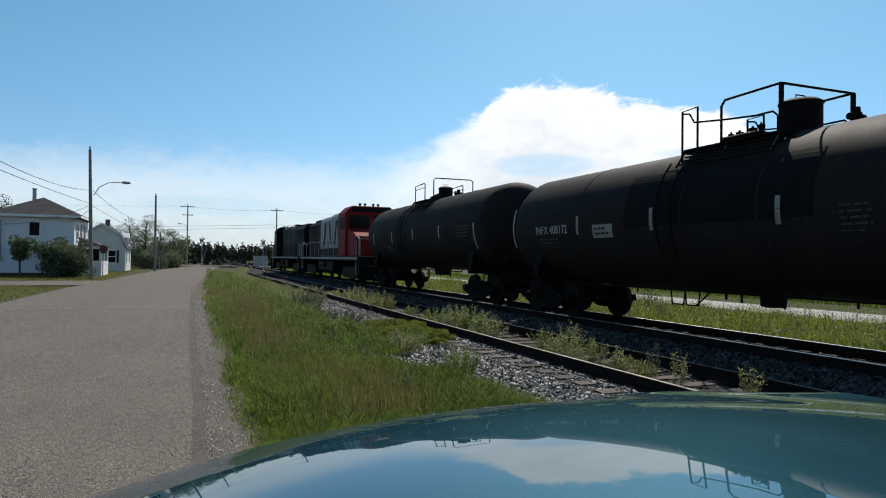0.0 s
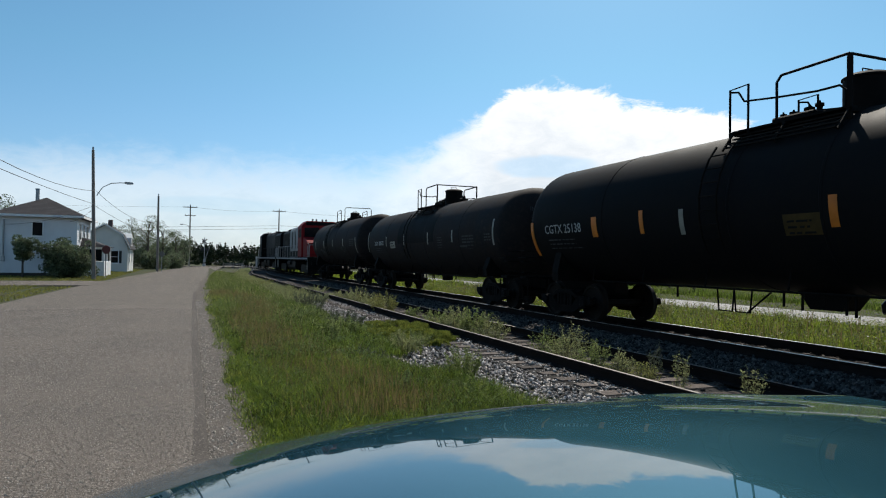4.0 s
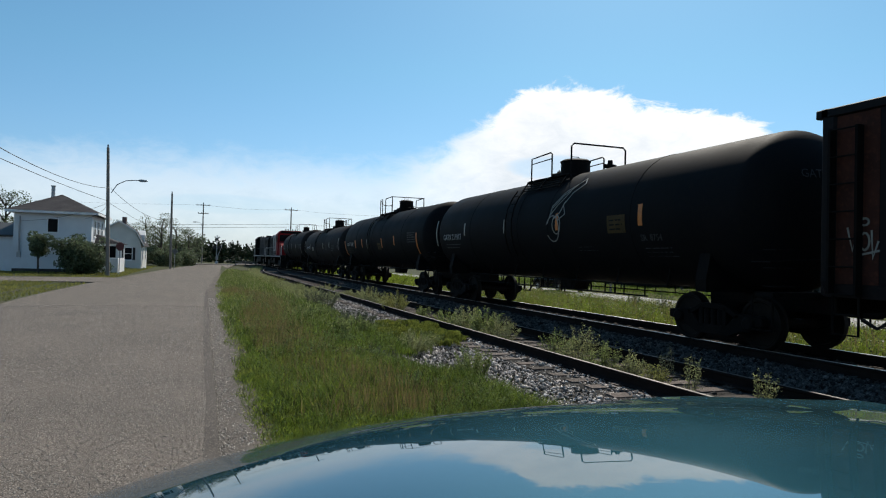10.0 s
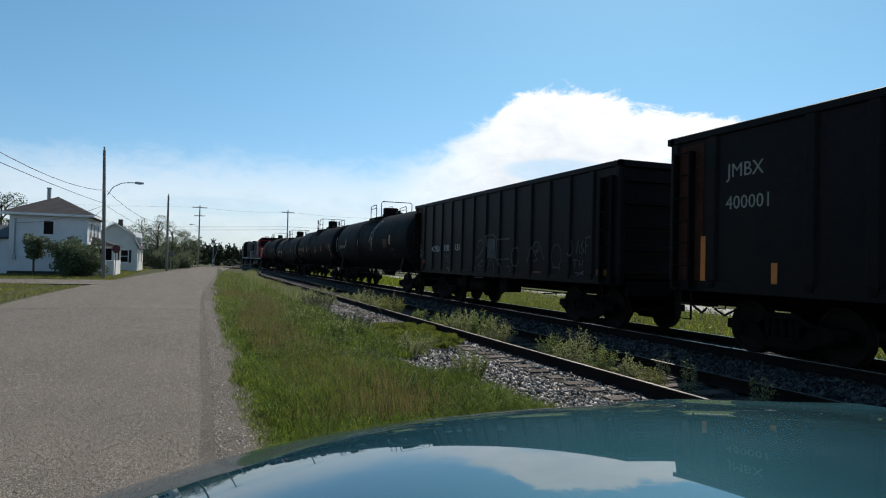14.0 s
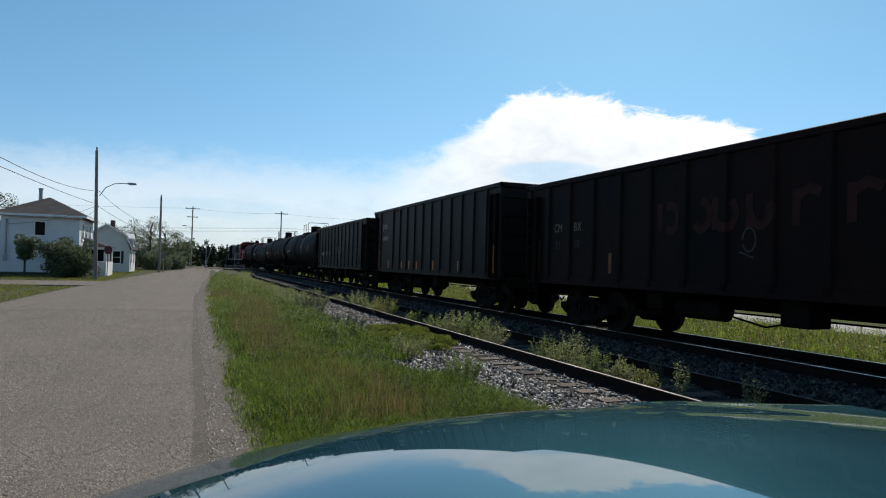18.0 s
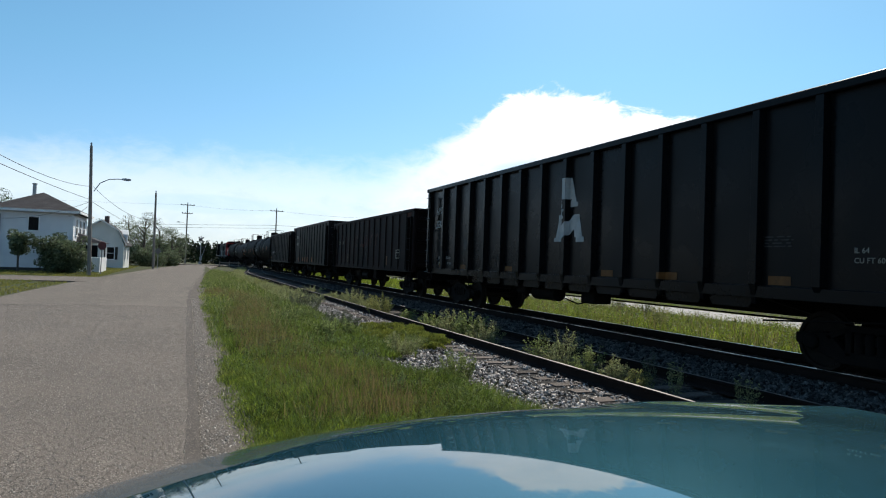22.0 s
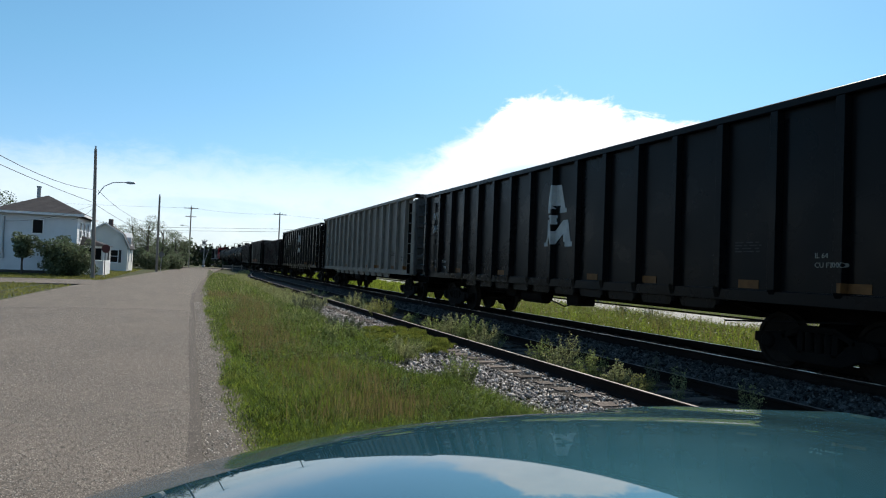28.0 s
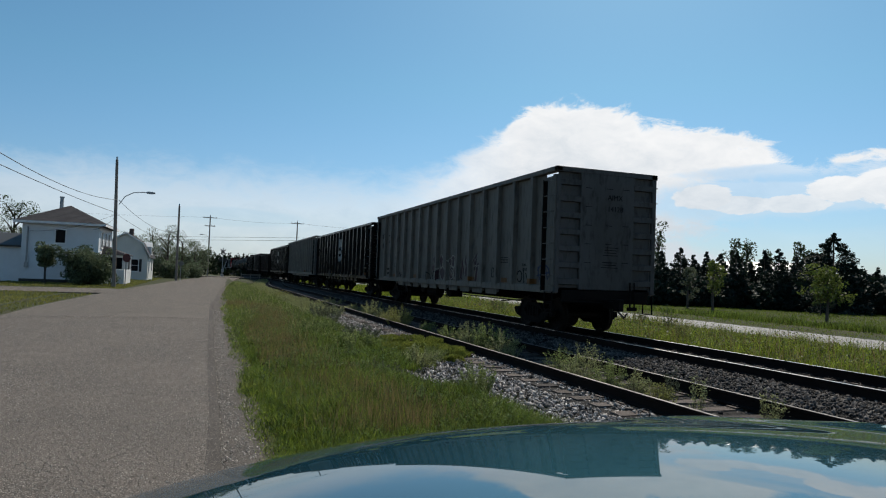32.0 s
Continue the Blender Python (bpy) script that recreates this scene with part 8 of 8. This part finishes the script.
def leaf_carpet(name, n, sample, top, size, material, seed, label):
    """Small leaves of low herbs, at uneven heights."""
    rg = np.random.default_rng(seed)
    x, y, z, k = sample(rg, n)
    keep = rg.uniform(0, 1, len(x)) < np.clip(k * 1.5 - 0.55, 0, 1)
    x, y, z, k = x[keep], y[keep], z[keep], k[keep]
    n = len(x)
    P = np.stack([x, y, z + top * k * rg.uniform(0.15, 1.0, n)], 1)
    a = rg.normal(size=(n, 3)) * np.array([1, 1, 0.5])
    a /= np.linalg.norm(a, axis=1)[:, None]
    b = np.cross(a, rg.normal(size=(n, 3)) * 0.5 + np.array([0, 0, 1]))
    b /= np.linalg.norm(b, axis=1)[:, None]
    q = size * rg.uniform(0.5, 1.5, n)[:, None]
    vs = np.stack([P - a * q, P + b * q * 0.6, P + a * q, P - b * q * 0.6], 1).reshape(-1, 3)
    tagged(new(name, raw(name, vs, np.arange(n * 4).reshape(-1, 4), M[material])), label, "grass", kind="stuff")


blades("pale_weeds", 14000, verge(15, 70), 0.22, 0.008, 0.5, "weed_pale", 324, "pale seeding weeds in the verge")
leaf_carpet("verge_herbs", 80000, verge(3.2, 10), 0.20, 0.008, "clover", 322, "small leafy herbs among the verge grass")
leaf_carpet("verge_herbs_beyond", 36000, verge(10, 26), 0.26, 0.015, "clover", 323, "leafy herbs further along the verge")


def seed_heads(rg, n):
    y = 6.5 + 26 * rg.uniform(0, 1, n) ** 1.3
    x = 1.75 + 0.35 * np.sin(y * 0.33) + rg.normal(0, 0.42, n)
    keep = (x > 0.95) & (x < 3.8) & (rg.uniform(0, 1, n) < 0.25 + 0.9 * patchy(x * 0.5, y * 0.6, 0.8))
    x, y = x[keep], y[keep]
    return x, y, gz_np(x, y) + 0.02, 0.7 + 0.5 * patchy(x, y, 0.6)


blades("seeding_grass", 17000, seed_heads, 0.28, 0.0026, 0.35, "grass_dry", 304, "thin brown seeding grass in the verge")


def strip(x0, x1, y0, y1, dz=0.0, exclude=None):
    def f(rg, n):
        x, y = rg.uniform(x0, x1, n), rg.uniform(y0, y1, n)
        return x, y, gz_np(x, y) + dz, 0.25 + 1.1 * patchy(x, y, 0.7)
    return f


blades("far_strip_grass", 34000, strip(12.7, 19.9, 3, 42), 0.30, 0.009, 0.7, "grass_far", 305, "tall yellow-green grass between the tracks and the far road")
leaf_carpet("far_strip_herbs", 70000, strip(12.7, 19.9, 3, 45), 0.42, 0.020, "grass_far", 325, "leafy herbs in the tall grass")
leaf_carpet("far_strip_bright_herbs", 34000, strip(12.7, 19.9, 3, 45), 0.36, 0.018, "grass_bright", 326, "bright leafy herbs in the tall grass")
leaf_carpet("far_strip_dark_herbs", 30000, strip(12.7, 19.9, 3, 45), 0.55, 0.024, "leaf", 327, "dark leafy herbs in the tall grass")
leaf_carpet("far_strip_flowers", 3500, strip(12.7, 19.9, 3, 45), 0.62, 0.012, "weed_pale", 328, "small pale flowers in the tall grass")
blades("far_strip_grass_low", 22000, strip(12.7, 20.2, 42, 110), 0.42, 0.024, 0.45, "grass_far", 306, "tall grass along the far side of the tracks")
blades("far_strip_seeds", 4000, strip(12.8, 19.5, 4, 40), 0.62, 0.006, 0.3, "grass_dry", 307, "seeding stalks in the tall grass")
blades("bank_grass", 22000, strip(27.2, 28.9, 8, 75), 0.30, 0.012, 0.4, "grass", 308, "dark uncut grass along the lawn's edge")
blades("lawn_grass", 80000, strip(24.6, 50, 8, 70), 0.09, 0.016, 0.6, "lawn", 309, "mown lawn beyond the far road")


def left_lawn(rg, n):
    x, y = rg.uniform(-22, -5.2, n), rg.uniform(18, 96, n)
    rl = np.array([road_l(v) for v in y]) - 0.25
    keep = (x < rl) & ~((y > 40) & (y < 48)) & ~((x < -8) & (x > -20) & (y > 57.9) & (y < 66)) & ~((x > -10.6) & (x < -5.9) & (y > 77.5) & (y < 86))
    x, y = x[keep], y[keep]
    return x, y, gz_np(x, y), 0.7 + 0.5 * patchy(x, y, 0.5)


blades("house_lawn", 80000, left_lawn, 0.08, 0.018, 0.7, "lawn_dry", 310, "cut lawn round the white houses")


def rail_verge(rg, n):
    y = rg.uniform(26, 105, n)
    x = np.array([siding_x(v) for v in y]) - 1.15 - np.abs(rg.normal(0, 0.55, n))
    return x, y, np.full(n, -0.27), 0.5 + 0.8 * patchy(x, y)


blades("track_side_grass", 18000, rail_verge, 0.22, 0.010, 0.6, "weed_pale", 311, "pale flowering weeds along the siding")


# stones
def stones(name, n, sample, size, seed, label, material="stone"):
    rg = np.random.default_rng(seed)
    x, y, z = sample(rg, n)
    n = len(x)
    base = np.array([(1, 0, 0), (0, 1, 0), (-1, 0, 0), (0, -1, 0), (0, 0, 1), (0, 0, -1)], float)
    fc = np.array([(0, 1, 4), (1, 2, 4), (2, 3, 4), (3, 0, 4), (1, 0, 5), (2, 1, 5), (3, 2, 5), (0, 3, 5)])
    s = size * (0.45 + 1.15 * rg.uniform(0, 1, (n, 1, 1)) ** 1.6) * rg.uniform(0.65, 1.25, (n, 1, 3))
    v = base[None] * s + rg.normal(0, 0.22, (n, 6, 3)) * s
    ax = rg.normal(size=(n, 3))
    ax /= np.linalg.norm(ax, axis=1)[:, None]
    th = rg.uniform(0, 6.28, n)[:, None, None]
    k = ax[:, None, :]
    v = v * np.cos(th) + np.cross(np.broadcast_to(k, v.shape), v) * np.sin(th) + k * (v * k).sum(-1, keepdims=True) * (1 - np.cos(th))
    v += np.stack([x, y, z], 1)[:, None]
    fs = (np.arange(n)[:, None, None] * 6 + fc[None]).reshape(-1, 3)
    tagged(new(name, raw(name, v.reshape(-1, 3), fs, M[material])), label, "ballast", kind="stuff")


def near_stones(rg, n):
    y = 4.5 + 27 * rg.uniform(0, 1, n) ** 1.6
    x = rg.uniform(2.7, 5.75, n)
    mossy = (y > 12.6) & (y < 16.6) & (x < 5.5)
    edge = shore(y) - np.abs(rg.normal(0, 0.1, n))
    keep = (x > edge) & (~mossy | (rg.uniform(0, 1, n) < 0.12))
    x, y = x[keep], y[keep]
    z = -0.215 - 0.05 * np.clip((4.9 - x) / 1.2, 0, 1) - 0.016 * ((x > 4.98) & (x < 5.3)) + 0.02 * (x > 5.35) + rg.uniform(-0.015, 0.02, len(x))
    return x, y, z


def between_stones(rg, n):
    y = 3.5 + 40 * rg.uniform(0, 1, n) ** 1.7
    x = rg.uniform(7.25, 9.3, n)
    z = np.maximum(np.interp(x, [7.445, 8.345, 9.245], [-0.274, -0.109, -0.114]), np.where(x < 7.78, -0.205, -0.3)) + rg.uniform(-0.012, 0.024, n)
    return x, y, z


def inner_stones(rg, n):
    y = 3.5 + 30 * rg.uniform(0, 1, n) ** 1.5
    c = rg.integers(0, 2, n)
    x = np.where(c == 0, rg.uniform(5.75, 7.1, n), rg.uniform(9.45, 10.85, n))
    z = np.where(c == 0, -0.222, -0.125) + rg.uniform(-0.014, 0.014, n)
    return x, y, z


stones("loose_ballast", 34000, near_stones, 0.026, 401, "loose grey crushed stones beside the siding")
# next two layers carry the train's shadow in their stone colour
stones("ballast_stones", 32000, between_stones, 0.031, 402, "crushed stones between the tracks, coloured dark for the train's shadow", "stone_shaded")
stones("inner_ballast", 13000, inner_stones, 0.027, 403, "crushed stones between the rails, coloured dark for the train's shadow", "stone_shaded")


def grit(rg, n):
    y = 3 + 24 * rg.uniform(0, 1, n) ** 1.8
    x = np.array([road_r(v) for v in y]) + np.abs(rg.normal(0.0, 0.24, n))
    keep = x > 0.02
    return x[keep], y[keep], np.full(keep.sum(), -0.1715)


def road_chips(rg, n):
    y = 2.6 + 20 * rg.uniform(0, 1, n) ** 1.8
    x = rg.uniform(-5.4, 0.25, n)
    t = (x - np.array([road_l(v) for v in y])) / (np.array([road_r(v) for v in y]) - np.array([road_l(v) for v in y]))
    return x, y, -0.16 + 0.05 * (1 - (2 * t - 1) ** 2) + 0.0005


stones("road_chips", 90000, road_chips, 0.0052, 405, "pale stone chips in the worn asphalt", "chip")
stones("shoulder_grit", 7000, grit, 0.0095, 404, "fine grit along the street's edge", "chip")


# weeds
def weed(x, y, h, w, n, leaf, seed, label, z=-0.22, stems=14, size=0.022, category="weed"):
    rg = np.random.default_rng(seed)
    rn = random.Random(seed)
    t = thing("weed", pose(x, y, z), label, category, "weeds along the siding")
    g = Geo()
    segs = []
    for k in range(stems):
        a, r = rn.uniform(0, 6.283), w / 2 * math.sqrt(rn.uniform(0.02, 1))
        hh = h * rn.uniform(0.6, 1.08) * (1 - 0.35 * (r / (w / 2)) ** 2)
        p0 = (r * 0.45 * math.cos(a), r * 0.45 * math.sin(a), 0)
        p2 = (r * math.cos(a) + rn.uniform(-0.04, 0.04), r * math.sin(a) + rn.uniform(-0.04, 0.04), hh)
        p1 = tuple((p0[i] + p2[i]) / 2 + rn.uniform(-0.02, 0.02) for i in range(3))
        g.tube([p0, p1, p2], [0.005, 0.004, 0.002], 4)
        segs.append((p0, p2))
    tagged(part("stalk", g, M["stem"], t), kind="stuff")
    s_ = rg.integers(0, len(segs), n)
    A = np.array([s[0] for s in segs])[s_]
    B = np.array([s[1] for s in segs])[s_]
    u = rg.uniform(0.12, 1.03, n)[:, None]
    P = A + (B - A) * u + rg.normal(0, 0.032, (n, 3)) * (1.25 - u * 0.7)
    P[:, 2] = np.maximum(P[:, 2], 0.01)
    a = rg.normal(size=(n, 3)) + np.array([0, 0, 0.5])
    a /= np.linalg.norm(a, axis=1)[:, None]
    b = np.cross(a, rg.normal(size=(n, 3)))
    b /= np.linalg.norm(b, axis=1)[:, None]
    s = size * rg.uniform(0.6, 1.4, n)[:, None]
    vs = np.stack([P - a * s, P + b * s * 0.45, P + a * s, P - b * s * 0.45], 1).reshape(-1, 3)
    part("foliage", raw("foliage", vs, np.arange(n * 4).reshape(-1, 4), M[leaf]), None, t)
    return t


for k, (x, y, h, w, n, leaf) in enumerate([
        (3.78, 8.85, 0.46, 0.5, 1500, "weed_green"), (6.12, 7.75, 0.26, 0.36, 700, "weed_yellow"), (6.10, 8.25, 0.34, 0.40, 800, "weed_pale"), (6.10, 9.0, 0.42, 0.5, 1000, "weed_green"), (6.12, 9.75, 0.50, 0.65, 1300, "weed_pale"),
        (6.15, 10.5, 0.42, 0.55, 900, "weed_green"), (6.15, 12.9, 0.46, 0.75, 1300, "weed_pale"), (6.18, 13.8, 0.50, 0.8, 1500, "weed_green"), (6.15, 14.9, 0.46, 0.8, 1300, "weed_pale"), (6.12, 16.0, 0.36, 0.7, 900, "weed_green"),
        (6.02, 20.6, 0.55, 0.9, 1600, "weed_yellow"), (6.1, 22.3, 0.42, 0.9, 1000, "weed_pale"), (6.1, 24.5, 0.5, 1.0, 1500, "weed_pale"), (6.2, 28.0, 0.45, 1.2, 1500, "weed_pale"), (6.2, 18.2, 0.30, 0.6, 500, "weed_green"),
        (3.75, 21.3, 0.75, 1.1, 1700, "leaf_grey"), (4.0, 24.5, 0.55, 1.3, 1300, "weed_pale"), (3.9, 11.9, 0.34, 0.75, 1300, "weed_pale"), (2.75, 10.7, 0.24, 0.9, 1300, "leaf_grey"), (4.35, 12.6, 0.30, 0.7, 900, "weed_green"),
        (3.2, 14.3, 0.42, 1.0, 1400, "weed_green"), (3.7, 16.5, 0.40, 1.0, 1200, "leaf_grey"), (2.9, 17.8, 0.45, 1.1, 1200, "weed_green"), (3.3, 7.3, 0.28, 0.6, 1200, "weed_green"), (2.7, 12.6, 0.30, 0.9, 1000, "clover"),
        (2.75, 6.4, 0.24, 0.6, 1000, "clover"), (3.35, 6.6, 0.24, 0.5, 800, "weed_green"), (2.6, 8.0, 0.28, 0.7, 1000, "clover"), (6.62, 6.3, 0.36, 0.42, 260, "weed_pale"), (6.4, 7.35, 0.40, 0.4, 220, "weed_pale"),
        (6.75, 8.3, 0.40, 0.3, 160, "leaf_grey"), (4.5, 31, 0.6, 1.6, 1500, "weed_pale"), (4.4, 36, 0.6, 1.8, 1500, "weed_pale"), (4.2, 43, 0.6, 2.2, 1500, "weed_yellow"), (6.3, 34, 0.45, 1.4, 900, "weed_pale"), (5.0, 27.5, 0.4, 1.2, 1000, "weed_pale"),
        (17.4, 21.5, 0.9, 0.7, 500, "leaf"), (18.2, 24.5, 0.7, 0.7, 500, "leaf"), (15.0, 18.0, 0.8, 0.9, 700, "weed_yellow"), (13.9, 30.0, 1.0, 1.0, 700, "leaf")]):
    big = (1.35 if 6 < x < 8 else 1.15) * (0.6 if 26 < y and x < 9 else 1)
    weed(x, y, h * big, w * (1.2 if x < 9 else 1), int(n * 2.1), leaf, 500 + k, {"weed_yellow": "yellow-green flowering weed", "weed_green": "leafy green weed", "leaf_grey": "grey-green weed with thin stalks", "weed_pale": "pale feathery flowering weed", "clover": "low leafy herb", "leaf": "dark leafy weed"}[leaf]
         + (" among the siding's stones" if x < 9 else " in the tall grass"), z=-0.22 if x < 9 else -0.38, size=0.0145 if y < 13 else 0.021, stems=34 if n > 400 else 9)


LUMPS = [(rng.uniform(3.9, 5.72), rng.uniform(12.2, 16.8), rng.uniform(0.10, 0.24)) for _ in range(75)]


def moss_sample(rg, n):
    """Cushions crowded in one patch."""
    k = rg.integers(0, len(LUMPS), n)
    c = np.array(LUMPS)[k]
    a, r = rg.uniform(0, 6.283, n), np.sqrt(rg.uniform(0, 1, n))
    x, y = c[:, 0] + np.cos(a) * r * c[:, 2], c[:, 1] + np.sin(a) * r * c[:, 2]
    d = ((x - 4.85) / 0.95) ** 2 + ((y - 14.5) / 2.25) ** 2
    keep = (d < 1) & (x < 5.6)
    x, y, r, c = x[keep], y[keep], r[keep], c[keep]
    return x, y, -0.255 + 0.75 * c[:, 2] * np.sqrt(np.maximum(0, 1 - r ** 2)), np.full(len(x), 1.0)


blades("moss_patch", 42000, moss_sample, 0.055, 0.009, 0.9, "moss", 312, "bumpy cushions of moss over the stones", "moss")
# wooden ties, one by one, last of the large work
def make_ties(track, fx, y0, y1, z, seed):
    rg = random.Random(seed)
    metas = []
    for v in range(4):
        g = Geo()
        w = 0.11
        n = 7
        for i in range(n):
            a, b = -1.34 + 2.64 * i / n, -1.34 + 2.64 * (i + 1) / n
            g.prism([(-w + rg.uniform(-0.008, 0.008), -0.14), (w + rg.uniform(-0.008, 0.008), -0.14), (w + rg.uniform(-0.008, 0.008), rg.uniform(-0.012, -0.002)), (0.02, rg.uniform(-0.008, 0.0)),
                     (-w + rg.uniform(-0.008, 0.008), rg.uniform(-0.012, -0.002))], a, b, "x")
        metas.append(g.mesh("tie", M["tie"]))
    pg = Geo()
    pg.box(-0.17, 0.17, -0.09, 0.09, 0.0, 0.014)
    for a in (-0.1, 0.1):
        pg.box(a - 0.012, a + 0.012, -0.05, -0.03, 0.014, 0.035)
        pg.box(a - 0.012, a + 0.012, 0.03, 0.05, 0.014, 0.035)
    plate = pg.mesh("tie_plate", M["plate"])
    y = y0
    while y < y1:
        t = part("tie", metas[rg.randrange(4)], None, track, m=pose(fx(y) + rg.uniform(-0.05, 0.05), y, z - 0.176 + rg.uniform(-0.008, 0.002), 0, 0, rg.uniform(-1.2, 1.2)))
        if y < 22:
            for s in (-1, 1):
                part("tie_plate", plate, None, t, m=pose(s * 0.7525, 0, 0.0))
        y += 0.53 * rg.uniform(0.97, 1.04)


make_ties(siding_track, siding_x, 2.0, 58, 0.0, 5)
make_ties(main_track, main_x, 2.0, 58, 0.076, 6)


def wheel_rows():
    """Turns of a rolling wheel, less than 90 degrees from row to row."""
    rows, last = [(0.0, 0.0)], 0
    f, a_last = 0, 0.0
    n = 32 * FPS

    def dist(fr):
        t = fr / FPS
        i = min(int(t), 31)
        return TRAVEL[i] + (TRAVEL[i + 1] - TRAVEL[i]) * (t - i)

    for fr in range(1, n + 1):
        a = math.degrees(dist(fr) / WHEEL_R)
        nxt = math.degrees(dist(min(fr + 1, n)) / WHEEL_R)
        if nxt - a_last > 80 or fr == n:
            rows.append((fr / FPS, a))
            a_last = a
    return rows


def motions():
    for car, y in train_cars:
        rows = []
        for t in range(33):
            yy = y + TRAVEL[t]
            turn = math.degrees(math.atan2(main_x(yy - 6) - main_x(yy + 6), 12))
            rows.append((t, pose(main_x(yy), yy, RAIL_Z, 0, 0, turn)))
        walk(car, rows)
    turns = wheel_rows()
    for w, dy in wheelsets:
        walk(w, [(t, pose(0, dy, WHEEL_R, -a, 0, 0)) for t, a in turns])
    # the small car on the far road, at a walking horse's pace
    walk(passing_car, [(t, pose(22.4, -3.8 + 4.2 * t, -0.33)) for t in (0, 8, 16, 24, 32)])
    roll = [(k * 0.1, -math.degrees(4.2 * k * 0.1 / 0.3)) for k in range(321)]
    for w, x, y in passing_wheels:
        walk(w, [(t, pose(x, y, 0.3, a, 0, 0)) for t, a in roll])


motions()
